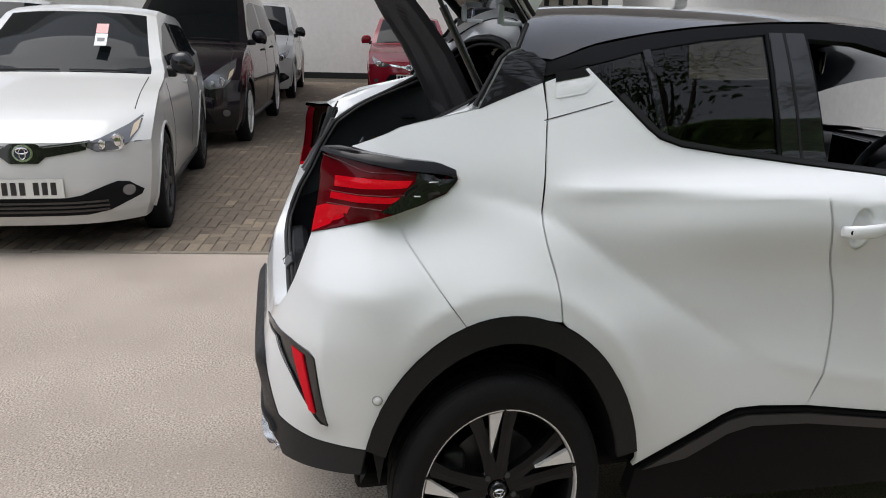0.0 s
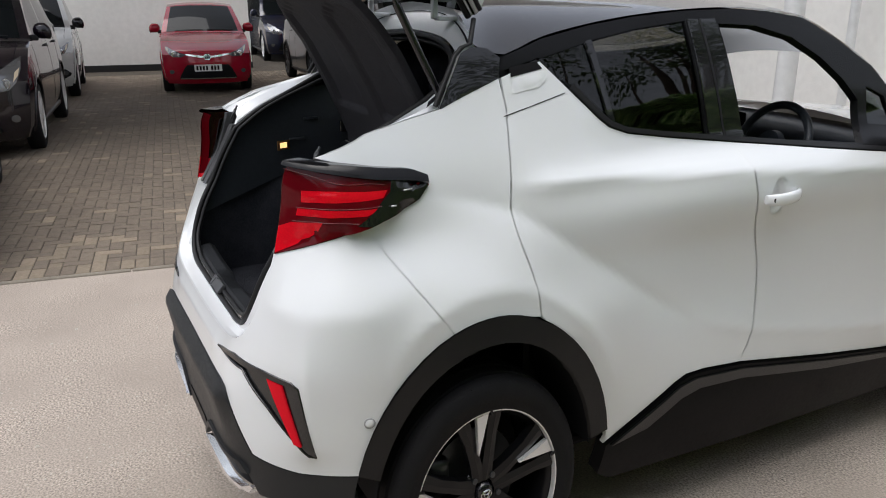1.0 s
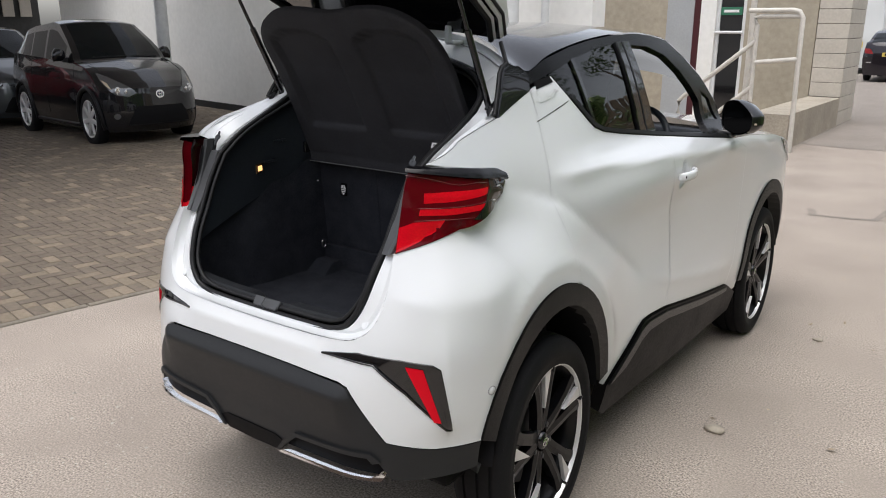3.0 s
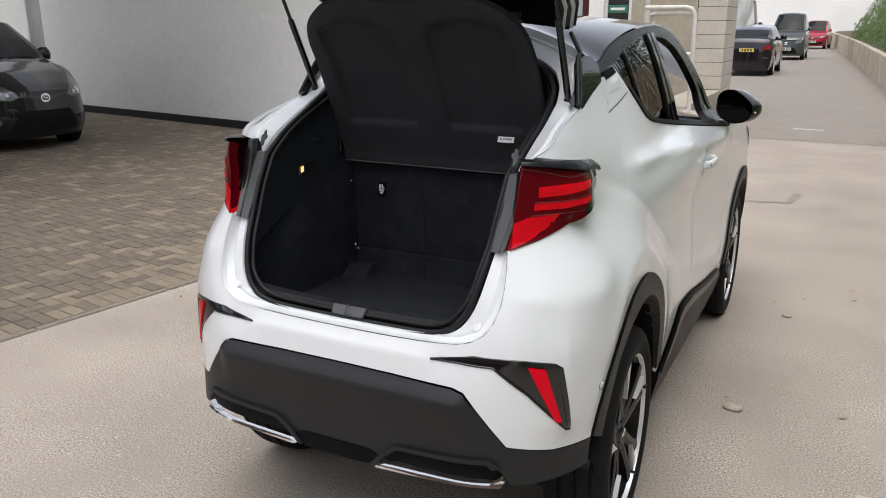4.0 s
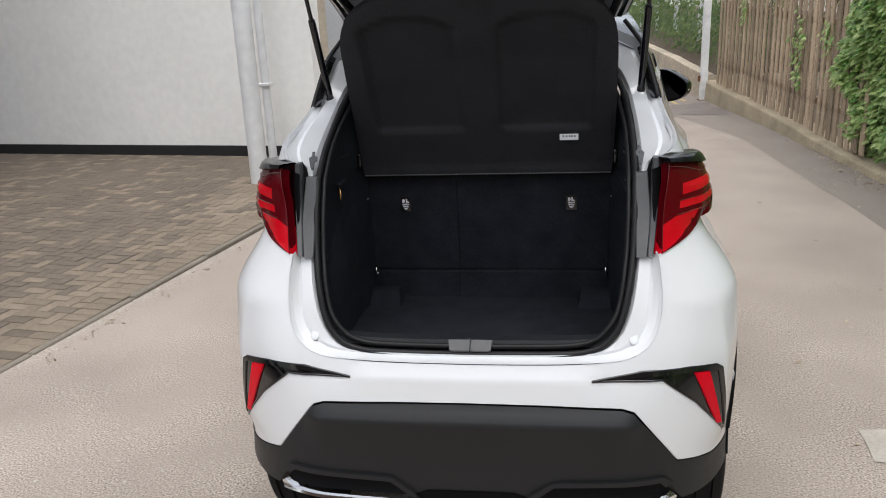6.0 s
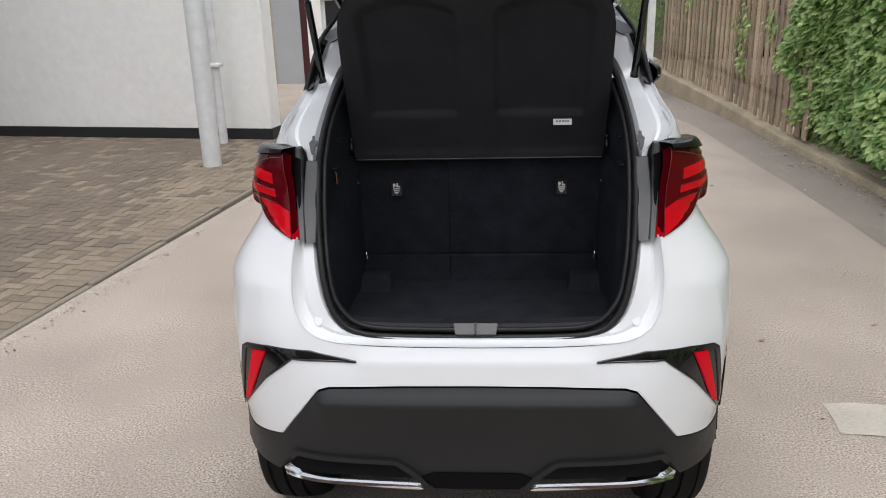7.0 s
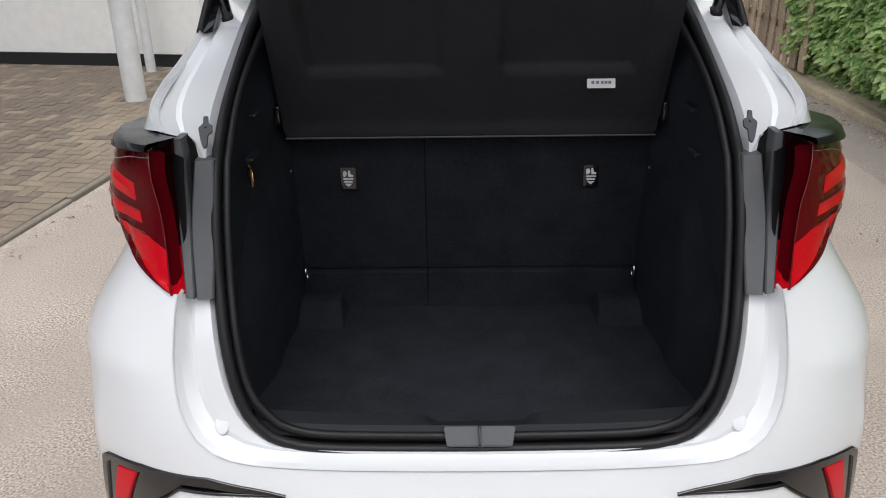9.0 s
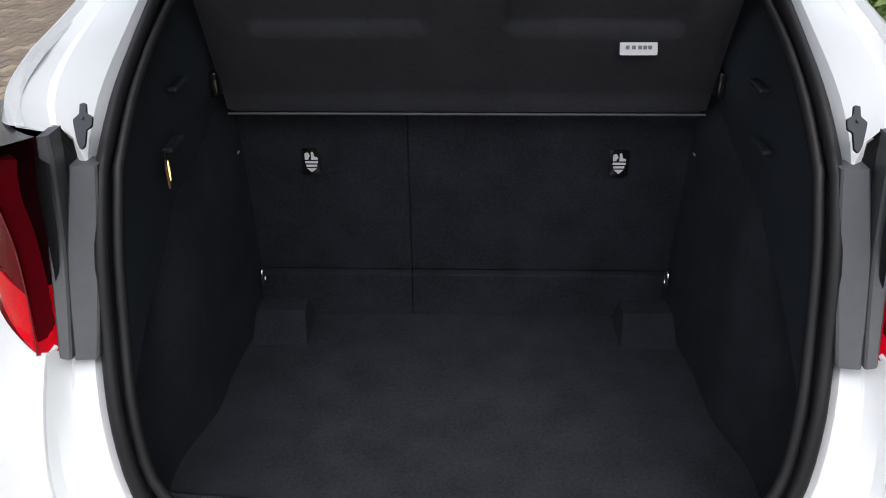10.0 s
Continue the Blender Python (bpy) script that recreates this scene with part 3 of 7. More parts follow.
for z in (0.35, 1.3, 2.2):
    rows_ = []
    for k in range(20):
        y = 6.12 + 5.96 * k / 19
        x, h = kerb_x(y) + 0.12 - 3.62, z + kerb_z(y) - 0.15
        rows_.append([(x, y - 9, h), (x + 0.04, y - 9, h), (x + 0.04, y - 9, h + 0.08), (x, y - 9, h + 0.08)])
    part("rail", loft(rows_, closed=True), FENCEW, fence)
# backdrop added to put something pale before the dark horizon
wall("wall_far", -22.0, 79.0, 0.0, 14.0, 79.4, 7.5, RENDERW, "plain pale backdrop wall added at the far end of the lane", m=flat)
# unseen wall added so that mirrors and paint reflect something dark
wall("wall_behind", -14.0, -14.3, 0.0, 16.0, -14.0, 5.0, BEHINDW, "unseen brown wall added behind for darker reflections", m=flat)

# ---- the car's skin: a plan outline (u, metres round from the middle of the tail) pushed out by d(u, z) ----
BW, BY, BR = 0.78, -0.66, 0.38
CU = np.array([0, 0.2, 0.40, 0.60, 0.80, 1.0, 1.28, 1.6, 2.0, 2.6, 3.2, 3.8, 4.2, 4.6])
CZ = np.array([0.2, 0.4, 0.55, 0.75, 0.9, 1.05, 1.2, 1.29, 1.36, 1.5, 1.65, 1.8])
CD = {0.20: [-.08, -.08, -.08, -.08, -.09, -.09, -.08, -.08, -.08, -.08, -.08, -.08, -.10, -.25],
      0.40: [.010, .010, .010, .005, -.015, -.03, -.03, -.03, -.03, -.03, -.03, -.03, -.06, -.20],
      0.55: [.027, .027, .025, .012, -.018, -.028, -.02, -.018, -.012, -.012, -.012, -.010, -.04, -.18],
      0.75: [.026, .026, .022, .002, -.012, -.018, -.004, -.004, -.020, -.026, -.020, -.005, -.03, -.17],
      0.90: [-.018, -.018, -.018, -.017, -.014, -.014, .000, -.006, -.036, -.034, -.022, -.003, -.03, -.17],
      1.05: [-.07, -.07, -.07, -.065, -.046, -.040, -.026, -.040, -.038, -.028, -.016, -.010, -.04, -.18],
      1.20: [-.13, -.13, -.13, -.125, -.125, -.13, -.095, -.055, -.012, -.004, -.008, -.030, -.07, -.22],
      1.29: [-.16, -.16, -.16, -.155, -.15, -.145, -.13, -.085, -.045, -.040, -.050, -.090, -.13, -.3],
      1.36: [-.18, -.18, -.18, -.17, -.17, -.17, -.155, -.115, -.112, -.116, -.122, -.16, -.2, -.35],
      1.50: [-.24, -.24, -.24, -.23, -.23, -.235, -.210, -.165, -.155, -.158, -.18, -.24, -.28, -.42],
      1.65: [-.36, -.36, -.36, -.35, -.34, -.31, -.260, -.220, -.207, -.210, -.25, -.34, -.38, -.52],
      1.80: [-.48, -.48, -.48, -.46, -.44, -.40, -.340, -.295, -.275, -.280, -.33, -.44, -.48, -.62]}
CG = np.array(list(CD.values()))


def cubic(xs, ys, x):
    """Smooth interpolation of ys over xs (Hermite, limited slopes)."""
    x = min(max(x, xs[0]), xs[-1])
    i = int(min(max(np.searchsorted(xs, x) - 1, 0), len(xs) - 2))
    h = xs[i + 1] - xs[i]
    t = (x - xs[i]) / h

    def slope(k):
        a, b = max(k - 1, 0), min(k + 1, len(xs) - 1)
        return (ys[b] - ys[a]) / (xs[b] - xs[a])
    m0, m1 = slope(i) * h, slope(i + 1) * h
    return (2 * t ** 3 - 3 * t * t + 1) * ys[i] + (t ** 3 - 2 * t * t + t) * m0 + (-2 * t ** 3 + 3 * t * t) * ys[i + 1] + (t ** 3 - t * t) * m1


def push(u, z):
    cols = [cubic(CU, row, abs(u)) for row in CG]
    return cubic(CZ, cols, z)


def plan(u):
    """Point and outward normal of the plan outline, right side (u >= 0)."""
    a = BW - BR
    if u <= a:
        return (u, BY), (0.0, -1.0)
    if u <= a + BR * math.pi / 2:
        t = (u - a) / BR
        n = (math.sin(t), -math.cos(t))
        return (a + BR * n[0], BY + BR + BR * n[1]), n
    return (BW, BY + BR + (u - a - BR * math.pi / 2)), (1.0, 0.0)


def skin(u, z, off=0.0):
    """The car's outer skin at (u, z), pushed out by off. Negative u is the left side."""
    s = -1 if u < 0 else 1
    p, n = plan(abs(u))
    d = quick(u, z) + off
    return (s * (p[0] + n[0] * d), p[1] + n[1] * d, z)


def side_u(y):
    return y - (BY + BR) + (BW - BR) + BR * math.pi / 2


def fine_grid():
    """d(u, z) on an even fine grid, for quick look-up."""
    def herm(xs, ys, x):
        i = np.clip(np.searchsorted(xs, x) - 1, 0, len(xs) - 2)
        a, b = np.maximum(np.arange(len(xs)) - 1, 0), np.minimum(np.arange(len(xs)) + 1, len(xs) - 1)
        sl = (ys[b] - ys[a]) / (xs[b] - xs[a])[:, None]
        h = (xs[i + 1] - xs[i])[:, None]
        t = ((x - xs[i]) / (xs[i + 1] - xs[i]))[:, None]
        return (2 * t ** 3 - 3 * t * t + 1) * ys[i] + (t ** 3 - 2 * t * t + t) * sl[i] * h + (-2 * t ** 3 + 3 * t * t) * ys[i + 1] + (t ** 3 - t * t) * sl[i + 1] * h
    us, zs = np.linspace(0, 4.6, 461), np.linspace(0.2, 1.8, 161)
    g = herm(CZ, herm(CU, CG.T, us).T, zs).T
    # crease down the bumper corner, and the lip of the flared rear arch
    gate_z = np.clip((zs - 0.60) / 0.06, 0, 1) * np.clip((1.02 - zs) / 0.14, 0, 1)
    g += 0.016 * np.exp(-np.abs(us - 0.735) / 0.055)[:, None] * gate_z[None, :]
    r = np.sqrt(((us[:, None] - 1.277) / 0.432) ** 2 + ((zs[None, :] - 0.384) / 0.588) ** 2)
    g += 0.019 * np.exp(-np.sqrt((r - 1.12) ** 2 + 0.0007) / 0.05) * np.clip((zs[None, :] - 0.5) / 0.2, 0, 1) * np.clip((us[:, None] - 0.95) / 0.1, 0, 1)

    # shoulder line of the doors, and the fold that falls from the lamp to the sill
    def fold(line, amount, wide):
        lu, lz = [p[0] for p in line], [p[1] for p in line]
        at, slope = np.interp(us, lu, lz), np.gradient(np.interp(us, lu, lz), us)
        d = np.abs(zs[None, :] - at[:, None]) / np.sqrt(1 + slope ** 2)[:, None]
        a = np.interp(us, [p[0] for p in amount], [p[1] for p in amount])
        return a[:, None] * np.exp(-np.sqrt(d * d + 0.000012) / wide)
    g += fold([(1.40, 1.300), (1.7, 1.310), (2.2, 1.285), (2.57, 1.258), (3.1, 1.22)], [(1.38, 0), (1.5, 0.024), (2.9, 0.020), (3.2, 0)], 0.034)
    g += fold([(0.0, 0.842), (0.33, 0.845), (0.40, 0.85)], [(0.0, 0.009), (0.28, 0.009), (0.36, 0)], 0.022)
    g += fold([(0.56, 1.035), (0.72, 1.020), (0.90, 1.030), (1.06, 1.060)], [(0.54, 0), (0.64, 0.012), (0.90, 0.012), (1.06, 0)], 0.06)
    g += fold([(1.10, 1.312), (1.28, 1.272), (1.409, 1.228), (1.591, 1.102), (1.794, 0.961), (1.997, 0.827), (2.15, 0.765), (2.311, 0.721), (2.706, 0.646), (3.113, 0.593)], [(1.08, 0), (1.25, -0.012), (1.4, -0.019), (1.85, -0.018), (2.05, 0.0), (2.25, 0.010), (3.0, 0.010), (3.2, 0)], 0.05)
    return g


FINE = fine_grid()


def quick(u, z):
    a, b = min(max(abs(u) / 0.01, 0), 459.999), min(max((z - 0.2) / 0.01, 0), 159.999)
    i, j = int(a), int(b)
    a, b = a - i, b - j
    return (1 - a) * (1 - b) * FINE[i, j] + a * (1 - b) * FINE[i + 1, j] + (1 - a) * b * FINE[i, j + 1] + a * b * FINE[i + 1, j + 1]

# ---- the white hatchback with its tailgate up ----
car = empty("hatchback_car", Matrix.Identity(4), "pearl white hatchback with black roof and its tailgate open", "car")
RA, FA, AZ = side_u(0.0), side_u(2.503), 0.384        # axles in u, wheel centre height
DOOR_SEAM = [(1.41, 1.508), (1.396, 1.36), (1.383, 1.20), (1.415, 1.05), (1.427, 0.945)]
B_SEAM = [(2.265, 0.61), (2.315, 0.742), (2.322, 0.937), (2.258, 1.13), (2.226, 1.29), (2.221, 1.362)]
TAIL_LOW = [(0.551, 1.160), (0.66, 1.182), (0.754, 1.202), (0.86, 1.222), (0.95, 1.243)]
TAIL_OUT = [(0.95, 1.241), (1.05, 1.267), (1.115, 1.294), (1.148, 1.328), (1.142, 1.353), (1.09, 1.374), (0.97, 1.388), (0.852, 1.397), (0.70, 1.403), (0.575, 1.405)]


def curve2(pts, n):
    return [(p[0], p[1]) for p in flow([(a, b, 0) for a, b in pts], n)]


DOOR_SEAM, B_SEAM = curve2(DOOR_SEAM, 14), curve2(B_SEAM, 14)
HATCH_SIDE = curve2([(0.70, 1.409), (0.735, 1.417), (0.975, 1.462), (1.109, 1.492), (1.215, 1.516)], 8)
ARCH_UP = arc(RA, AZ, 0.432, 0.588, 107, 70.2, 8)     # from the bumper joint to the door joint
QUARTER = HATCH_SIDE + [(1.30, 1.550), (1.40, 1.590)] + DOOR_SEAM + ARCH_UP[::-1][1:] + curve2([ARCH_UP[0], (1.05, 1.09), (0.95, 1.243)], 6)[1:-1] + TAIL_OUT[:-2]
SHELF = curve2([(0.0, 0.884), (0.2, 0.886), (0.36, 0.893), (0.44, 0.908), (0.492, 0.94), (0.528, 1.0), (0.546, 1.08), (0.551, 1.16)], 16)
SKIRT_LINE = [(0.0, 0.784), (0.2, 0.783), (0.405, 0.778), (0.436, 0.768), (0.558, 0.610), (0.70, 0.583), (0.866, 0.570)]
BUMPER_R = SHELF + TAIL_LOW[1:] + curve2([(0.95, 1.243), (1.05, 1.09), ARCH_UP[0]], 6)[1:] + arc(RA, AZ, 0.432, 0.588, 107, 161.6, 9)[1:]
BUMPER = BUMPER_R + SKIRT_LINE[::-1][1:] + [(-a, b) for a, b in SKIRT_LINE[1:-1]] + [(-a, b) for a, b in BUMPER_R[::-1][:-1]]
FOG = [(0.327, 0.848), (0.46, 0.872), (0.60, 0.866), (0.695, 0.853), (0.716, 0.840), (0.753, 0.640), (0.735, 0.645), (0.615, 0.768), (0.515, 0.846), (0.42, 0.850)]
panel("rear_bumper", BUMPER, PEARL, car, step=0.021, gap=0.0012, holes=[FOG, [(-a, b) for a, b in FOG]], label="pearl white rear bumper")
REAR_DOOR = DOOR_SEAM[::-1][:-1] + [(1.41, 1.508), (1.405, 1.593), (1.47, 1.618), (1.535, 1.634), (1.617, 1.552), (1.70, 1.470), (1.735, 1.442), (1.80, 1.420), (1.95, 1.397), (2.221, 1.362)] + B_SEAM[::-1][1:] + [(2.10, 0.622), (2.02, 0.620), (1.975, 0.602), (1.831, 0.52), (1.700, 0.444)] + arc(RA, AZ, 0.432, 0.588, 8, 68, 12)[0:]
FRONT_DOOR = B_SEAM + [(2.6, 1.318), (2.97, 1.277), (3.09, 1.262), (3.22, 1.20), (3.255, 1.05), (3.26, 0.8), (3.225, 0.6), (3.13, 0.482), (2.708, 0.541)]
FENDER = [(3.09, 1.262), (3.22, 1.20), (3.255, 1.05), (3.26, 0.8), (3.225, 0.6), (3.13, 0.482), (3.30, 0.40)] + arc(FA, AZ, 0.432, 0.560, 178, 20, 18) + [(4.30, 0.60), (4.42, 0.80), (4.38, 1.0), (4.22, 1.11), (4.05, 1.16), (3.8, 1.205), (3.5, 1.235), (3.3, 1.252)]


CUP = arc(side_u(1.067), 1.188, 0.036, 0.062, 0, 345, 22)


def sides(side):
    panel("quarter_panel", QUARTER, PEARL, car, side, step=0.022, gap=0.0014)
    panel("rear_door", REAR_DOOR, PEARL, car, side, step=0.020, gap=0.004)
    panel("front_door", FRONT_DOOR, PEARL, car, side, step=0.020, gap=0.004, holes=[CUP])
    panel("front_fender", FENDER, PEARL, car, side, step=0.05)
    # wheel-arch mouldings and sill
    for cu, b, lo, hi, at in ((RA, 0.588, 12, 161, 1), (FA, 0.56, 15, 174, 0)):
        o = arc(cu, AZ, 0.432, b, lo, hi, 22)
        i = arc(cu, AZ, 0.372, b - 0.072, hi, lo, 22)
        panel("arch_moulding", o + i, CLAD, car, side, off=0.010, thick=0.07, step=0.035, gap=-0.002, label="matt black wheel-arch moulding")
    panel("sill_moulding", [(1.690, 0.33), (1.700, 0.444), (1.831, 0.52), (1.975, 0.602), (2.02, 0.620), (2.10, 0.622), (2.265, 0.61), (2.708, 0.541), (3.13, 0.482), (3.33, 0.385), (3.33, 0.27), (2.4, 0.27), (1.75, 0.29)], SILLBLACK, car, side, off=0.012, thick=0.05, gap=0.002, label="black sill moulding with a raised ridge")
    ridge = [(1.72, 0.44), (1.85, 0.515), (1.985, 0.592), (2.05, 0.606), (2.265, 0.594), (2.71, 0.524), (3.12, 0.468), (3.11, 0.45), (2.71, 0.492), (2.265, 0.560), (2.07, 0.568), (1.99, 0.548), (1.86, 0.47)]
    panel("sill_ridge", ridge, SATIN, car, side, off=0.020, thick=0.02, gap=0.0, label="satin dark grey strip along the sill")


both(sides)

# black lower rear apron with its two slots
SK_LOW = [(0.0, 0.452), (0.12, 0.458), (0.165, 0.50), (0.22, 0.545), (0.52, 0.560), (0.575, 0.487), (0.66, 0.487), (0.80, 0.488), (0.864, 0.490)]
APRON_R = SKIRT_LINE[1:] + arc(RA, AZ, 0.432, 0.588, 161.6, 172, 5)[1:] + SK_LOW[::-1][0:]
APRON = [SKIRT_LINE[0]] + APRON_R + [(-a, b) for a, b in APRON_R[::-1][1:]]


def apron_ledge(u, z, r):
    """A sloping ledge along the top edge, fading out below."""
    top = min(max((0.784 - z) / 0.050, 0), 1)
    fade = min(max((z - 0.60) / 0.14, 0), 1)
    return 0.026 * top * fade ** 1.5 * min(max((0.47 - abs(u)) / 0.05, 0), 1)


panel("rear_apron", APRON, APRONM, car, off=0.002, thick=0.06, step=0.02, label="matt black lower rear apron", bulge=apron_ledge)


def slot(side):
    panel("apron_slot", [(0.165, 0.50), (0.22, 0.545), (0.50, 0.560), (0.535, 0.53), (0.555, 0.495), (0.5, 0.497), (0.16, 0.484)], SILLBLACK, car, side, off=-0.012, thick=0.05, gap=0.001, label="black slot in the apron")
    panel("slot_frame", [(0.13, 0.468), (0.165, 0.512), (0.222, 0.556), (0.515, 0.573), (0.545, 0.548), (0.520, 0.541), (0.505, 0.558), (0.228, 0.543), (0.175, 0.500), (0.145, 0.468)], APRONM, car, side, off=0.012, thick=0.03, gap=0.0, label="black frame round the slot")
    panel("chrome_strip", [(0.150, 0.471), (0.170, 0.480), (0.515, 0.493), (0.548, 0.509), (0.556, 0.505), (0.545, 0.487), (0.16, 0.469)], CHROME, car, side, off=0.008, thick=0.03, step=0.012, gap=0.0, bulge=lambda u, z, r: 0.014 * min(max((0.500 - z) / 0.03, 0), 1), label="bright chrome strip under the slot")


both(slot)
panel("apron_centre", [(-0.165, 0.50), (-0.12, 0.458), (0.12, 0.458), (0.165, 0.50), (0.12, 0.52), (-0.12, 0.52)], SILLBLACK, car, off=0.006, thick=0.05, gap=0.004)


def fog_turn(u):
    """The pocket's floor turns to face the rear."""
    return 0.006 * min(max((abs(u) - 0.58) / 0.16, 0), 1)


def fog(side):
    f = panel("fog_bezel", FOG, PIANO, car, side, off=-0.005, thick=0.03, step=0.02, gap=-0.003, bulge=lambda u, z, r: fog_turn(u), label="gloss black reflector bezel")
    rim = curve2(FOG[:5], 12) + [(0.753, 0.640)]
    inner = [(0.739, 0.655), (0.703, 0.832), (0.69, 0.842)] + [(0.60, 0.854), (0.46, 0.860), (0.327, 0.8475)]
    part("bezel_edge", tube([Vector(skin(side * a, b, 0.0005)) for a, b in dense(FOG + FOG[:1], 0.02)], 0.0035, 8), PIANO, f, "", True)
    panel("bezel_rim", rim + inner, PIANO, f, side, off=0.004, thick=0.02, step=0.02, gap=0.0)
    panel("reflector", [(0.614, 0.849), (0.666, 0.841), (0.718, 0.674), (0.697, 0.678)], REFLECT, f, side, off=0.001, thick=0.012, step=0.02, gap=0.0, bulge=lambda u, z, r: fog_turn(u), label="red rear reflector")
    bm = lathe([(0.0, -0.004), (0.010, -0.004), (0.013, 0.0), (0.013, 0.01)], 20)
    bm.transform(Matrix.Translation(Vector(skin(side * 0.565, 0.80, -0.010))) @ Vector(normal_at(0.565, 0.80)).to_track_quat("-X", "Z").to_matrix().to_4x4() if side > 0 else Matrix.Translation(Vector(skin(-0.565, 0.80, -0.010))) @ Vector(normal_at(-0.565, 0.80)).to_track_quat("-X", "Z").to_matrix().to_4x4())
    part("parking_sensor", bm, CLAD, f)


both(fog)

# tail lamps: a swollen red lens with a black cap and tail, a side face towards the opening
RIDGE = [(0.612, 1.398), (0.600, 1.365), (0.587, 1.312), (0.572, 1.234), (0.561, 1.160)]
TAIL = [(0.561, 1.160)] + TAIL_LOW[1:] + TAIL_OUT[1:9] + RIDGE[:-1]
TAIL_RIM = [p for p in dense(TAIL_LOW + TAIL_OUT[1:5], 0.013) if p[1] < 1.222 + 0.22 * max(p[0] - 0.9, 0) + 0.9 * max(p[0] - 1.04, 0) or p[0] > 1.10]
TAIL_INNER = [(0.511, -0.412, 1.396), (0.511, -0.420, 1.363), (0.505, -0.465, 1.249), (0.503, -0.473, 1.228), (0.490, -0.503, 1.152)]


def tail_swell(u, z, r=0):
    far = 1 - math.exp(-gap_to((u, z), TAIL_RIM) / 0.035)
    near = float(np.interp(z, [1.16, 1.23, 1.31, 1.38], [0.3, 0.45, 0.80, 1.15]))
    mid = 0.45 + 0.55 * math.exp(-((u - 0.92) / 0.22) ** 2)
    k = float(np.interp(u, [0.60, 0.80], [0, 1]))
    return 0.036 * far * (near * (1 - k) + mid * k)


def lens_at(u, z, o=0.0):
    return Vector(skin(u, z, 0.004 + tail_swell(u, z) + o))


def tail(side):
    t = panel("tail_lamp", TAIL, DEEPRED, car, side, off=0.004, thick=0.03, step=0.022, gap=0.002, bulge=tail_swell, label="red and gloss black tail lamp")

    def on(name, poly, mat, k, label="", crown=0.0):
        return panel(name, poly, mat, t, side, thick=0.003, step=0.02 if not crown else 0.009, gap=0.0, bulge=lambda u, z, r: tail_swell(u, z) + 0.004 + k + crown * min(r / 0.014, 1) ** 0.6, label=label, turn_in=0.001)
    on("lower_lens", [(0.574, 1.236), (0.636, 1.252), (0.77, 1.257), (0.745, 1.230), (0.69, 1.206), (0.60, 1.176), (0.564, 1.164)], BRIGHTRED, 0.002, "bright red lower lens")
    on("light_bar", [(0.682, 1.336), (0.82, 1.338), (1.015, 1.334), (1.000, 1.316), (0.82, 1.309), (0.680, 1.306)], BRIGHTRED, 0.001, "bright red light bar", 0.0035)
    on("light_bar", [(0.664, 1.290), (0.82, 1.290), (0.985, 1.292), (0.935, 1.275), (0.80, 1.271), (0.658, 1.271)], BRIGHTRED, 0.001, "bright red light bar", 0.0035)
    for line in ([(0.660, 1.2925), (0.82, 1.2930), (0.990, 1.2970)], [(0.642, 1.2565), (0.78, 1.2580), (0.905, 1.2560)], [(0.60, 1.388), (0.71, 1.376), (0.835, 1.3555), (0.95, 1.3545), (1.01, 1.347)]):
        p = flow([(a, b, 0) for a, b in line], 16)
        part("lens_ridge", tube([(side * v.x, v.y, v.z) for v in [lens_at(q.x, q.y, 0.002) for q in p]], 0.0009, 6), PALELENS, t, "", True)
    part("lens_ridge", tube([(side * v.x, v.y, v.z) for v in [lens_at(q.x, q.y, 0.0) for q in flow([(a, b, 0) for a, b in RIDGE], 20)]], 0.0010, 6), PALELENS, t, "", True)
    end = on("black_end", [(1.022, 1.328), (0.970, 1.290), (0.900, 1.250), (0.95, 1.246), (1.05, 1.271), (1.113, 1.298), (1.143, 1.328), (1.138, 1.350), (1.09, 1.358), (1.03, 1.358)], PIANO, 0.002, "gloss black tail end")
    # two glints on the gloss black, built in as small silver bars
    for u0, u1, z in ((1.060, 1.087, 1.329), (1.018, 1.034, 1.294)):
        part("end_glint", tube([(side * v.x, v.y, v.z) for v in [lens_at(u0, z, 0.008), lens_at(u1, z - 0.001, 0.008)]], 0.002, 6), SILVER, end, "", True)
    # black cap along the top, overhanging the lens
    us = np.linspace(0.600, 1.138, 28)
    top = np.interp(us, [0.575, 0.70, 0.852, 0.97, 1.09, 1.14], [1.406, 1.404, 1.398, 1.389, 1.375, 1.354])
    edge = np.interp(us, [0.58, 0.69, 0.80, 1.01, 1.09, 1.14], [1.404, 1.397, 1.386, 1.364, 1.354, 1.344])
    out = np.interp(us, [0.575, 0.65, 0.8, 1.0, 1.13], [0.051, 0.049, 0.042, 0.041, 0.024])
    rows_c = []
    for f, o, k_, dz in ((0, -0.006, 0, 0.001), (0, 0, 0.98, 0.004), (0.5, 0, 1.14, 0.005), (1, 0, 1.18, 0.003), (1, 0, 1.20, -0.003), (1, 0, 0.9, -0.008)):
        rows_c.append([Vector(skin(u, a * (1 - f) + b * f + dz, o + k_ * w)) for u, a, b, w in zip(us, top, edge, out)])
    part("lamp_cap", loft([[Vector((side * v.x, v.y, v.z)) for v in r] for r in rows_c]), LAMPCAP, t, "gloss black cap over the lamp", True)
    # side face towards the boot opening: deep red above, bright red below
    ridge = [lens_at(q.x, q.y, -0.001) for q in flow([(a, b, 0) for a, b in RIDGE], 17)]
    back = flow(TAIL_INNER, 17)
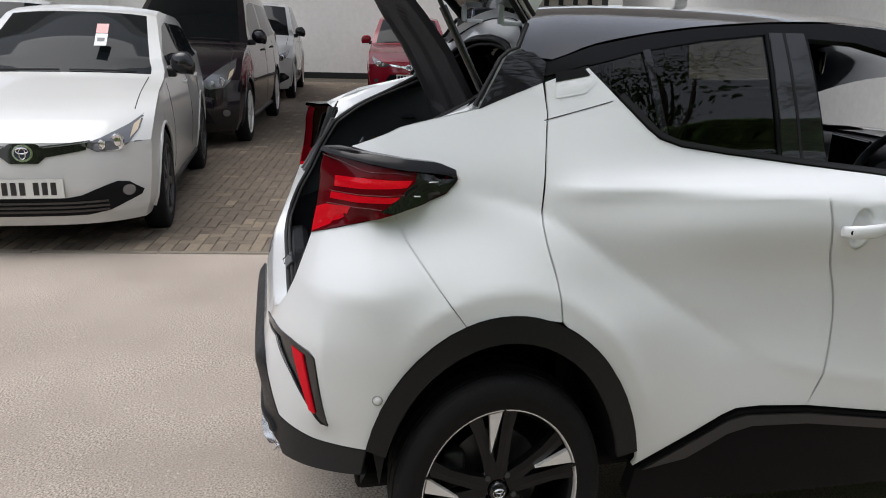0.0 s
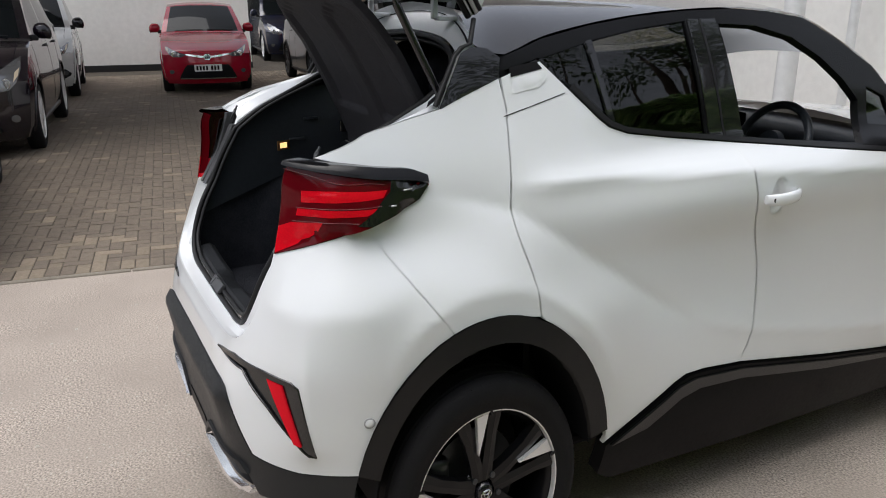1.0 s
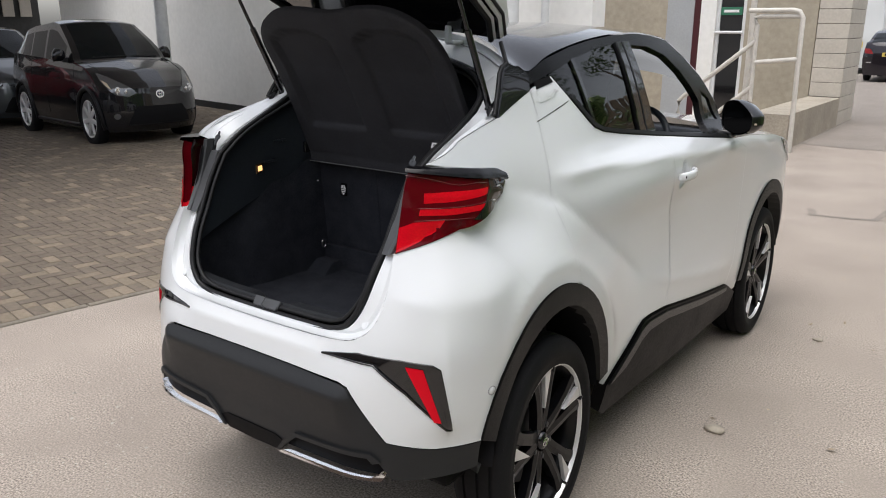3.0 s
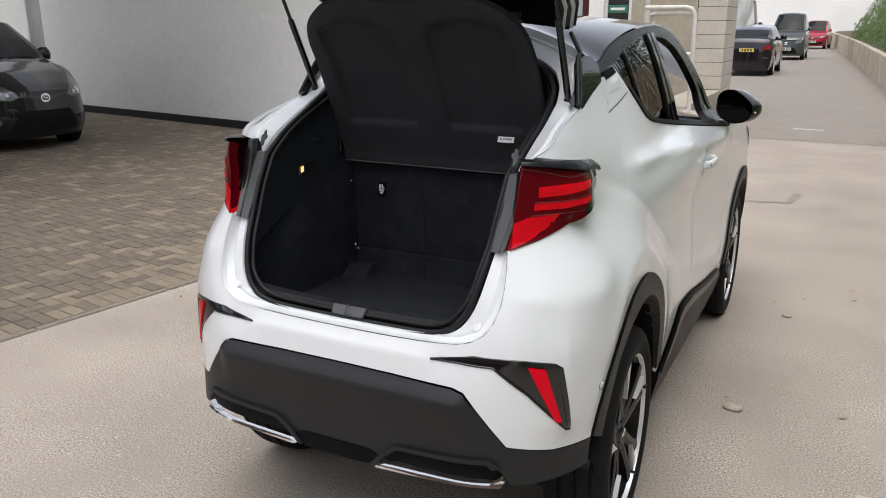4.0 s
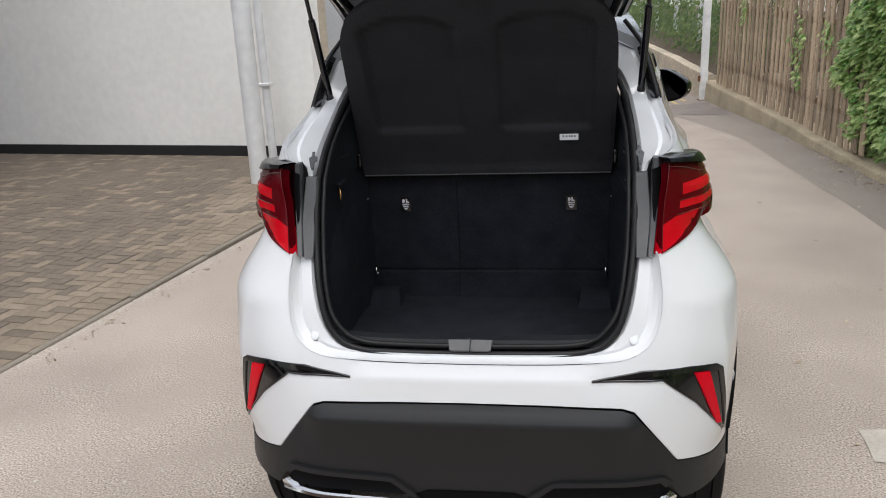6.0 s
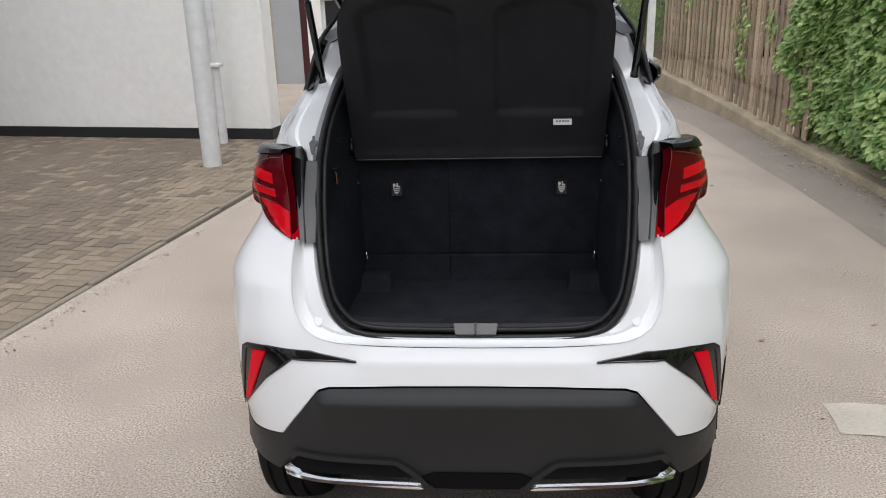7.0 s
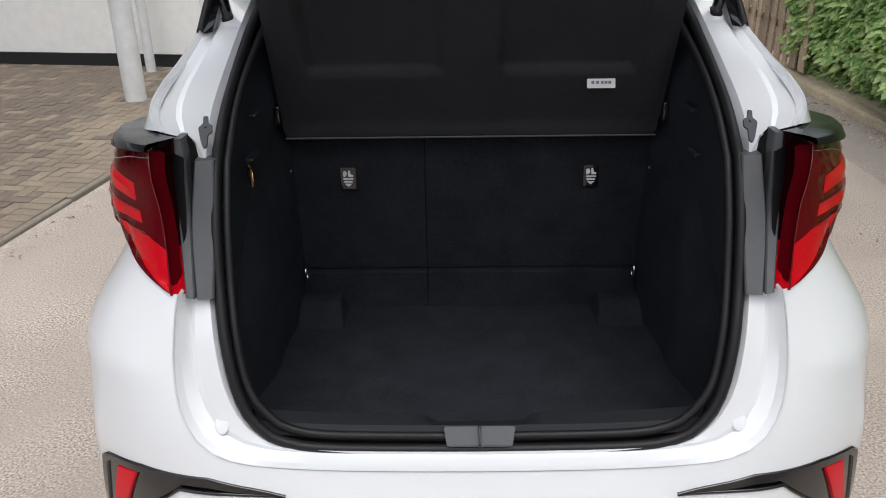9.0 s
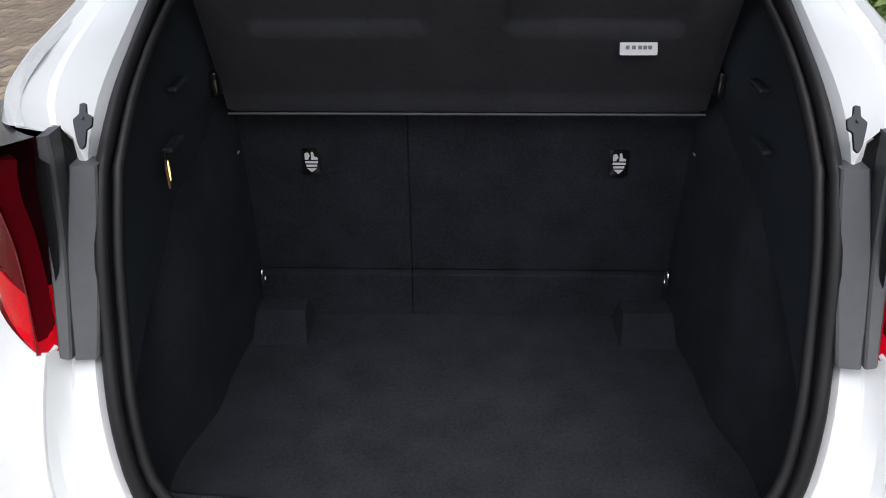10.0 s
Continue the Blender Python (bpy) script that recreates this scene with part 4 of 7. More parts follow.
    for name, a, b, mat, label in (("inner_lens", 0, 11, SMOKED, "smoked dark red inner face"), ("inner_lens", 11, 16, BRIGHTRED, "bright red inner face")):
        rs = [[ridge[k].lerp(back[k], q / 5) + Vector((0.006, -0.006, 0)) * math.sin(math.pi * q / 5) for q in range(6)] for k in range(a, b + 1)]
        part(name, loft([[Vector((side * v.x, v.y, v.z)) for v in r] for r in rs]), mat, t, label, True)
    foot = [ridge[-1], back[-1], back[-1] + Vector((0.02, 0.03, -0.004)), ridge[-1] + Vector((0.02, 0.03, -0.004))]
    bm = bmesh.new()
    bm.faces.new([bm.verts.new((side * v.x, v.y, v.z)) for v in foot])
    part("lamp_foot", bm, PIANO, t)


both(tail)

# glazing and black window surround
GLASS_R = [(1.505, 1.630), (1.60, 1.652), (1.71, 1.680), (1.90, 1.712), (2.095, 1.732), (2.118, 1.392), (1.95, 1.412), (1.80, 1.434), (1.745, 1.456), (1.71, 1.485), (1.617, 1.568)]
GLASS_F = [(2.236, 1.722), (2.40, 1.712), (2.564, 1.672), (2.70, 1.600), (2.80, 1.525), (2.868, 1.45), (2.855, 1.36), (2.815, 1.314), (2.6, 1.336), (2.282, 1.366)]
GLASS_Q = [(2.925, 1.495), (3.02, 1.455), (3.055, 1.35), (2.905, 1.368)]
SURROUND = [(1.405, 1.604), (1.535, 1.640), (1.617, 1.556), (1.70, 1.474), (1.735, 1.446), (1.80, 1.424), (1.95, 1.401), (2.221, 1.366), (2.6, 1.322), (2.97, 1.281), (3.09, 1.266), (3.12, 1.42), (2.98, 1.56), (2.80, 1.665), (2.647, 1.735), (2.48, 1.758), (2.322, 1.768), (2.10, 1.763), (1.895, 1.748), (1.72, 1.725), (1.555, 1.692), (1.42, 1.645)]
C_PIECE = [(1.214, 1.514), (1.30, 1.547), (1.402, 1.588), (1.414, 1.645), (1.38, 1.672), (1.335, 1.676), (1.30, 1.66)]


def glazing(side):
    panel("window_surround", SURROUND, SURR, car, side, off=-0.004, thick=0.03, holes=[GLASS_R, GLASS_F, GLASS_Q], gap=0.001, label="gloss black window surround")
    panel("rear_window", GLASS_R, TINT, car, side, off=-0.012, thick=0.004, gap=-0.006, label="dark tinted rear side window")
    panel("quarter_light", GLASS_Q, TINT, car, side, off=-0.012, thick=0.004, gap=-0.006, label="small fixed corner window")
    if side < 0:
        panel("front_window", GLASS_F, CLEAR, car, side, off=-0.012, thick=0.004, gap=-0.006, label="clear front side window")
    panel("window_divider", [(1.70, 1.682), (1.722, 1.686), (1.762, 1.445), (1.742, 1.455)], BLACK, car, side, off=-0.002, thick=0.02, gap=0.0)
    panel("pillar_trim", [(2.105, 1.738), (2.222, 1.738), (2.278, 1.364), (2.128, 1.385)], PIANO, car, side, off=0.001, thick=0.02, gap=0.001, label="gloss black door pillar trim")
    panel("pillar_seam", [(2.150, 1.738), (2.158, 1.738), (2.196, 1.374), (2.188, 1.375)], SEALM, car, side, off=0.003, thick=0.01, gap=0.0)
    panel("pillar_backing", [(1.34, 1.545), (1.46, 1.565), (1.56, 1.625), (1.46, 1.655), (1.36, 1.655)], SURR, car, side, off=-0.016, thick=0.004, step=0.05, gap=0.0)
    panel("corner_piece", C_PIECE, BLACK, car, side, off=0.001, thick=0.03, gap=0.002, label="gloss black corner piece under the roof")
    panel("belt_strip", [(1.617, 1.554), (1.70, 1.472), (1.735, 1.444), (1.80, 1.422), (1.95, 1.399), (2.221, 1.364), (2.6, 1.320), (2.97, 1.279), (2.97, 1.292), (2.6, 1.333), (2.221, 1.378), (1.95, 1.413), (1.80, 1.436), (1.742, 1.458), (1.712, 1.484), (1.63, 1.566)], SEALM, car, side, off=0.006, thick=0.02, step=0.02, gap=0.0)
    panel("door_seam", [(1.400, 1.4860), (1.598, 1.5410), (1.598, 1.5435), (1.400, 1.4885)], SEALM, car, side, off=0.0012, thick=0.002, step=0.03, gap=0.0)
    # hidden rear door handle and front door handle
    h = panel("rear_door_handle", round_corners([(1.434, 1.546), (1.520, 1.562), (1.549, 1.588), (1.545, 1.611), (1.434, 1.590)], 0.012, 4), PEARL, car, side, off=0.002, thick=0.012, step=0.012, gap=0.0, bulge=lambda u, z, r: 0.005 * min(r / 0.008, 1) ** 0.5, label="white handle set in the door pillar")
    panel("handle_recess", [(1.436, 1.592), (1.535, 1.612), (1.520, 1.632), (1.438, 1.618)], DARK, h, side, off=0.004, thick=0.01, step=0.015, gap=0.0)
    g = bmesh.new()
    rows = []
    for k in range(13):
        t = k / 12
        y, lift = 0.995 + 0.145 * t, 0.008 + 0.030 * math.sin(math.pi * min(max((t - 0.0), 0), 1)) ** 0.5
        c = Vector(skin(side * side_u(y), 1.187 + 0.010 * t, lift))
        r = 0.015 + 0.006 * math.sin(math.pi * t) ** 0.5
        rows.append([c + Vector((0.5 * r * math.cos(a) * side, 0, r * math.sin(a))) for a in [2 * math.pi * q / 12 for q in range(12)]])
    loft(rows, g, True)
    bmesh.ops.holes_fill(g, edges=g.edges)
    bmesh.ops.recalc_face_normals(g, faces=g.faces)
    dh = part("front_door_handle", g, PEARL, car, "white bar door handle", True)
    bm = lathe([(0.0, 0.003), (0.0055, 0.003), (0.007, 0.0015), (0.007, -0.004)], 14)
    kp = Vector(skin(side * side_u(1.012), 1.1885, 0.030))
    bm.transform(Matrix.Translation(kp) @ Matrix.Diagonal((side, 1, 1.25, 1)))
    bmesh.ops.recalc_face_normals(bm, faces=bm.faces)
    part("keyhole", bm, DARK, dh)
    panel("handle_cup", CUP, PEARL, dh, side, off=-0.001, thick=0.004, step=0.009, gap=-0.003, bulge=lambda u, z, r: -0.020 * min(r / 0.022, 1) ** 0.7)


both(glazing)

# roof, screen and bonnet
RAIL = [(1.345, 1.680), (1.42, 1.650), (1.555, 1.696), (1.72, 1.729), (1.895, 1.752), (2.10, 1.767), (2.322, 1.772), (2.48, 1.762), (2.647, 1.739), (2.80, 1.669), (2.98, 1.564), (3.12, 1.43)]
rail = flow([skin(u, z, -0.006) for u, z in RAIL], 40)


def crossing(p, zc, yc, n=15, power=2.4):
    return [(p.x * (1 - k / (n - 1)), p.y + (yc - p.y) * (1 - (1 - k / (n - 1)) ** 2), p.z + (zc - p.z) * (1 - (1 - k / (n - 1)) ** power)) for k in range(n)]


def crown(y):
    return float(np.interp(y, [0.0, 0.4, 0.9, 1.3, 1.5, 1.7, 2.0], [1.785, 1.808, 1.815, 1.80, 1.76, 1.66, 1.47]))


rows = []
for p in rail:
    yc = p.y + float(np.interp(p.y, [0.05, 0.3, 0.9, 1.4, 1.9], [0.10, 0.03, 0.0, 0.05, 0.14]))
    half = crossing(p, max(crown(p.y), p.z + 0.02), yc)
    rows.append(half + [(-x, y, z) for x, y, z in half[::-1][1:]])
part("roof", loft(rows[:29]), BLACK, car, "gloss black roof panel", True)
part("windscreen", loft(rows[28:]), PIANO, car, "dark raked windscreen", True)
under = loft([[(x * 0.97, y, z - 0.03) for x, y, z in r] for r in rows[:29]])
part("headlining", under, CARPET, car, "dark headlining", True)
bon = []
for u, z in [(3.12, 1.27), (3.3, 1.252), (3.5, 1.235), (3.8, 1.205), (4.05, 1.16), (4.22, 1.11), (4.38, 1.0)]:
    p = Vector(skin(u, z, -0.004))
    half = crossing(p, p.z + 0.07, p.y + 0.10)
    bon.append(half + [(-x, y, q) for x, y, q in half[::-1][1:]])
part("bonnet", loft(bon), PEARL, car, "pearl white bonnet", True)


def head(side):
    panel("headlamp", [(3.98, 1.165), (4.15, 1.125), (4.28, 1.05), (4.30, 0.98), (4.20, 1.02), (4.05, 1.09)], CLEAR, car, side, off=0.008, thick=0.02, gap=0.0, label="slim swept-back headlamp")
    panel("headlamp_backing", [(3.98, 1.165), (4.15, 1.125), (4.28, 1.05), (4.30, 0.98), (4.20, 1.02), (4.05, 1.09)], CHROME, car, side, off=0.002, thick=0.01, gap=0.004)


both(head)
front = [(4.42, 0.80), (4.42, 0.64)] + [(4.6, 0.62), (4.6, 0.9), (4.38, 1.0)]


def nose(side):
    panel("front_bumper", front, CLAD, car, side, thick=0.03, step=0.05)


both(nose)

# hatch flange: painted gutter from the skin's edge in to the rubber seal
S_KEY = [(0, -0.598, 0.886), (0.25, -0.598, 0.890), (0.335, -0.597, 0.900), (0.383, -0.594, 0.925), (0.420, -0.580, 0.985), (0.442, -0.545, 1.075), (0.455, -0.495, 1.16)]
S_2 = [(0.455, -0.495, 1.16), (0.461, -0.45, 1.25), (0.464, -0.395, 1.34)]
S_3 = [(0.464, -0.395, 1.34), (0.466, -0.30, 1.405), (0.466, -0.18, 1.462), (0.460, -0.06, 1.522)]
S_4 = [(0.460, -0.06, 1.522), (0.445, 0.01, 1.565), (0.415, 0.055, 1.605)]
S_5 = [(0.415, 0.055, 1.605), (0.35, 0.085, 1.645), (0.22, 0.105, 1.676), (0.0, 0.112, 1.688)]
O_1 = [skin(u, z, -0.004) for u, z in SHELF]
O_2 = [skin(0.551, 1.16, -0.004), (0.497, -0.485, 1.168), (0.498, -0.44, 1.25), (0.500, -0.392, 1.345), (0.503, -0.392, 1.392)]
O_3 = [(0.503, -0.392, 1.392)] + [skin(u, z, -0.004) for u, z in HATCH_SIDE]
O_4 = [skin(u, z, -0.004) for u, z in [(1.215, 1.516), (1.262, 1.60), (1.30, 1.66), (1.345, 1.68)]]
O_5 = [tuple(p) for p in rows[0][:15]]
outer, inner = [], []
for o, s, n in ((O_1, S_KEY, 24), (O_2, S_2, 8), (O_3, S_3, 12), (O_4, S_4, 8), (O_5, S_5, 12)):
    outer += flow(o, n)[(1 if outer else 0):]
    inner += flow(s, n)[(1 if inner else 0):]


def mirror_row(r):
    return [Vector((-p.x, p.y, p.z)) for p in r[::-1][:-1]] + list(r)


step1 = [o.lerp(s, 0.10) + Vector((0, 0.012, -0.002)) for o, s in zip(outer, inner)]
step2 = [o.lerp(s, 0.30) + Vector((0, 0.026, 0.002)) for o, s in zip(outer, inner)]
step3 = [o.lerp(s, 0.42) + Vector((0, 0.020, 0.008)) for o, s in zip(outer, inner)]
step4 = [o.lerp(s, 0.90) + Vector((0, 0.004, 0.004)) for o, s in zip(outer, inner)]
part("hatch_flange", loft([mirror_row(r) for r in (outer, step1, step2, step3, step4, [s + Vector((0, 0.02, 0)) for s in inner])]), PEARL, car, "white painted gutter round the boot opening", True)
whole = [Vector((-p.x, p.y, p.z)) for p in inner[::-1][:-1]] + inner


def ring_tube(path, r, squash=1.0):
    bm = bmesh.new()
    rows_ = []
    n = len(path)
    for i, p in enumerate(path):
        d = (path[(i + 1) % n] - path[i - 1]).normalized()
        a = Vector((0, -1, 0.35)).normalized()
        b = d.cross(a).normalized()
        a = b.cross(d).normalized()
        rows_.append([p + r * (math.cos(t) * a + squash * math.sin(t) * b) for t in [2 * math.pi * k / 10 for k in range(10)]])
    return loft(rows_ + [rows_[0]], bm, True)


seal = part("boot_seal", ring_tube([p + Vector((-0.012 * min(max(p.x / 0.4, -1), 1), 0.003, 0.004 if p.z < 0.95 else 0.0)) for p in whole], 0.0095), SEALM, car, "black rubber seal round the boot opening", True)
inseal = [Vector((p.x * 0.938, p.y + 0.016, p.z + 0.022 * min(max((1.02 - p.z) / 0.08, 0), 1) - 0.018 * min(max((p.z - 1.45) / 0.1, 0), 1))) for p in whole]
part("seal_lip", ring_tube(inseal, 0.0075), SEALM, seal, "", True)


# boot inside
def seat_y(z):
    return 0.112 - 0.08 * (z - 0.9)


bm = slab(round_corners([(-0.50, -0.50), (0.50, -0.50), (0.50, 0.10), (-0.50, 0.10)], 0.02), 0.785, 0.80)
part("boot_floor", bm, CARPET, car, "black carpeted boot floor")
for x0, x1 in ((-0.45, -0.1064), (-0.1056, 0.45)):
    bm = box(x0, 0.0, 0.90, x1, 0.09, 1.40, 0.003)
    for v in bm.verts:
        v.co.y += seat_y(v.co.z)
    part("seat_back", bm, CARPET, car, "black carpeted folding seat back")
    bm = box(x0, 0.094, 0.795, x1, 0.16, 0.898, 0.003)
    part("seat_flap", bm, CARPET, car, "black carpet flap below the seat back")


def boot_side(side):
    rows_l, rows_u = [], []
    zs = [0.80, 0.86, 0.92, 1.0, 1.08, 1.16, 1.24, 1.32, 1.40, 1.47, 1.52]
    sx, sy = [p.x for p in inner], [p.y for p in inner]
    sz = [p.z for p in inner]
    for z in zs:
        zz = max(z, 1.0)
        x0, y0 = float(np.interp(zz, sz, sx)), float(np.interp(zz, sz, sy))
        line = []
        for k in range(25):
            t = k / 24
            y = (y0 + 0.015) + (seat_y(z) + 0.01 - y0) * t
            # pocket behind the lamp, then the wheel arch swelling inwards
            high = min(max((z - 1.03 - 0.235 * t) / 0.03, 0), 1)
            flat_ = 0.030 * max(math.sin(math.pi * t), 0) ** 0.8
            pocket = 0.036 * math.sin(math.pi * min(t, 0.25) / 0.5) ** 0.7
            s_ = min(max((t - 0.28) / 0.24, 0), 1)
            swell = pocket * (1 - s_ * s_ * (3 - 2 * s_)) + s_ * (0.002 * math.cos(math.pi * t))
            x = (x0 - 0.006) * (1 - t) + 0.445 * t + high * flat_ + (1 - high) * swell
            if t > 0.62:
                x -= 0.028 * (t - 0.62) / 0.38 * (1 if z < 1.27 else 0)
            line.append((side * x, y, z))
        rows_l.append(line)
    wall = part("boot_side_trim", loft(rows_l), CARPET, car, "black carpeted boot side", True)
    # plastic upper trim, standing a little proud
    up = []
    for k in range(9):
        t = k / 8
        zlow, ztop = 1.04 + 0.235 * t, 1.47 + 0.02 * t
        col = []
        for q in range(7):
            z = zlow + (ztop - zlow) * q / 6
            x0, y0 = float(np.interp(max(z, 0.93), sz, sx)), float(np.interp(max(z, 0.93), sz, sy))
            y = (y0 + 0.012) + (seat_y(z) - y0) * t
            x = (x0 - 0.006) * (1 - t) + 0.445 * t + 0.030 * math.sin(math.pi * t) ** 0.8 - 0.012 - 0.02 * math.sin(math.pi * q / 6) * t
            col.append((side * x, y, z))
        up.append(col)
    part("upper_trim", loft(up), TRIM, wall, "black moulded plastic upper trim", True)
    # stiffening ribs in the trim
    for y, z in ((-0.16, 1.285), (-0.10, 1.36)):
        bm = box(side * 0.425 - 0.008, y - 0.030, z - 0.004, side * 0.425 + 0.008, y + 0.030, z + 0.004, 0.003)
        bm.transform(Matrix.Translation((side * 0.022, 0, 0)))
        part("trim_slot", bm, TRIM, wall, "", True)
    # carpet block at the floor corner
    bm = slab([(0.0, 0.0), (0.13, 0.0), (0.13, 0.12), (0.02, 0.12)], 0.0, 0.040)
    for v in bm.verts:
        v.co = Vector((side * (0.440 - v.co.x * (1.0 if v.co.z < 0.02 else 0.90)), 0.10 - v.co.y * (1 if v.co.z < 0.02 else 0.45), 0.80 + v.co.z))
    bmesh.ops.recalc_face_normals(bm, faces=bm.faces)
    part("corner_block", bm, CARPET, car, "carpeted block in the boot floor corner")
    ring = [Vector((side * 0.408, 0.078 + 0.012 * math.cos(a), 0.903 + 0.018 * math.sin(a))) for a in [2 * math.pi * k / 20 for k in range(20)]]
    part("lashing_eye", ring_tube(ring, 0.0035), CHROME, car, "small chrome lashing eye", True)
    bm = box(side * 0.424 - 0.004, 0.066, 1.172, side * 0.424 + 0.004, 0.081, 1.178, 0.002)
    part("trim_clip", bm, SILVER, car, "small bright clip")
    # white tailgate buffer, bracket and grey closing plates beside the lamp
    bm = lathe([(0.0, -0.010), (0.010, -0.009), (0.013, -0.003), (0.014, 0.006)], 20, "z")
    bm.transform(Matrix.Translation((side * 0.440, -0.590, 0.942)) @ Euler((radians(62), 0, 0)).to_matrix().to_4x4() @ Matrix.Scale(-0.12, 4, (0, 0, 1)) @ Matrix.Diagonal((0.92, 1.25, 1, 1)))
    bmesh.ops.recalc_face_normals(bm, faces=bm.faces)
    part("buffer", bm, PEARL, car, "white oval tailgate buffer", True)
    def wedge(name, ring, mat, deep, label):
        bm = bmesh.new()
        a = [bm.verts.new((side * x, y, z)) for x, y, z in ring]
        b = [bm.verts.new((side * x, y + deep, z)) for x, y, z in ring]
        bm.faces.new(a)
        bm.faces.new(b[::-1])
        n = len(ring)
        for k in range(n):
            bm.faces.new((a[k], a[(k + 1) % n], b[(k + 1) % n], b[k]))
        bmesh.ops.recalc_face_normals(bm, faces=bm.faces)
        bmesh.ops.bevel(bm, geom=[e for e in bm.edges if e.verts[0].co.y < -0.1 and len({v in a for v in e.verts}) == 1 and e.verts[0] in a], offset=0.0025, segments=2, affect="EDGES")
        part(name, bm, mat, car, label)
    def strip(name, rows_, deep, label):
        fine = []
        for a, b in zip(flow([r[0] for r in rows_], 12), flow([r[1] for r in rows_], 12)):
            n_ = Vector((0, deep, 0))
            edge = (b - a).normalized() * 0.0025
            ring = [a + Vector((0, 0.0025, 0)), a + edge, b - edge, b + Vector((0, 0.0025, 0)), b + n_, a + n_]
            fine.append([Vector((side * p.x, p.y, p.z)) for p in ring])
        bm = loft(fine, closed=True)
        bmesh.ops.holes_fill(bm, edges=[e for e in bm.edges if e.is_boundary])
        bmesh.ops.recalc_face_normals(bm, faces=bm.faces)
        ob = part(name, bm, PLATE, car, label)
    strip("lamp_closing_plate", [((0.451, -0.402, 1.353), (0.484, -0.405, 1.354)), ((0.449, -0.455, 1.250), (0.488, -0.460, 1.246)), ((0.447, -0.518, 1.146), (0.475, -0.522, 1.147))], 0.03, "grey plastic closing plate beside the tail lamp")
    strip("lamp_edge_blade", [((0.499, -0.407, 1.394), (0.511, -0.413, 1.394)), ((0.495, -0.416, 1.368), (0.512, -0.421, 1.363)), ((0.487, -0.463, 1.247), (0.505, -0.469, 1.249)), ((0.476, -0.526, 1.150), (0.491, -0.526, 1.153))], 0.035, "grey edge beside the tail lamp")
    # the gap's shade, put in as a dark wedge behind the plates
    wedge("lamp_gap_fill", [(0.482, -0.380, 1.352), (0.499, -0.380, 1.392), (0.505, -0.395, 1.36), (0.492, -0.435, 1.249), (0.482, -0.455, 1.20), (0.482, -0.430, 1.246)], DARK, 0.02, "dark wedge put in for the shaded gap beside the tail lamp")
    bm = slab(round_corners([(0.004, -0.042), (0.010, -0.030), (0.016, -0.002), (0.018, 0.012), (0.006, 0.022), (0.005, 0.040), (-0.006, 0.042), (-0.007, 0.024), (-0.018, 0.018), (-0.017, 0.000), (-0.007, -0.006), (-0.004, -0.036)], 0.003), 0.003, 0.010)
    bm.transform(Matrix.Translation((side * 0.463, -0.384, 1.396)) @ Matrix.Diagonal((side * 0.66, 0.60, 0.70, 1)) @ Euler((radians(58), 0, 0)).to_matrix().to_4x4())
    bmesh.ops.recalc_face_normals(bm, faces=bm.faces)
    br = part("gate_bracket", bm, GREYMET, car, "dark metal bracket on the gutter")
    for q in (0.010,):
        bm = lathe([(0.0, 0.0096), (0.002, 0.0094), (0.0026, 0.006)], 10, "z")
        bm.transform(Matrix.Translation((side * 0.463, -0.384, 1.396)) @ Euler((radians(58), 0, 0)).to_matrix().to_4x4() @ Matrix.Translation((0, q, 0)))
        part("bolt", bm, GREYMET, br, "", True)
    # gas strut
    lo, hi = Vector((side * 0.498, -0.022, 1.526)), Vector((side * 0.502, -0.285, 2.03))
    mid = lo.lerp(hi, 0.52)
    st = part("gas_strut", tube([lo, mid], 0.011, 14), BLACK, car, "black gas strut holding the tailgate", True)
    part("strut_rod", tube([mid, hi], 0.0065, 10), BLACK, st, "", True)
    bm = box(-0.013, -0.012, -0.026, 0.013, 0.014, 0.022, 0.006)
    bm.transform(Matrix.Translation(lo) @ Euler((radians(28), 0, 0)).to_matrix().to_4x4())
    part("strut_end", bm, CLAD, st, "", True)
    g = loft([[Vector((side * x, y, z)) for x, y, z in r] for r in (
        [(0.535, -0.09, 1.518), (0.528, 0.02, 1.585), (0.510, 0.075, 1.66)], [(0.517, -0.075, 1.532), (0.510, 0.03, 1.60), (0.490, 0.09, 1.67)])])
    part("drip_trim", g, BLACK, car, "black strip along the gutter")


SATINW = material("sensor_ring_grey", (0.35, 0.355, 0.36), 0.5)
PLATE = material("grey_lamp_plate", (0.056, 0.058, 0.062), 0.42, bump=0.03, bump_scale=500, var=0.1, scale=6)
both(boot_side)

# sill trim with latch
rows_s = []
for y, z, w in ((-0.585, 0.905, 0.372), (-0.570, 0.922, 0.385), (-0.535, 0.922, 0.40), (-0.515, 0.905, 0.41), (-0.500, 0.80, 0.42)):
    rows_s.append([(x * w, y - 0.0 + 0.004 * abs(x), z - (0.018 if abs(x) < 0.20 and y > -0.55 else 0.0) + 0.012 * abs(x) ** 4) for x in np.linspace(-1, 1, 33)])
sill_trim = part("boot_sill_trim", loft(rows_s), SILLTRIM, car, "black plastic sill trim with a dip at the latch", True)
bm = slab([(-0.056, -0.024), (0.056, -0.024), (0.062, 0.010), (-0.062, 0.010)], 0, 0.012)
bm.transform(Matrix.Translation((0, -0.580, 0.914)) @ Euler((radians(50), 0, 0)).to_matrix().to_4x4())
bmesh.ops.bevel(bm, geom=list(bm.edges), offset=0.002, segments=2, affect="EDGES")
latch = part("latch_plate", bm, PLATE, sill_trim, "grey latch plate")
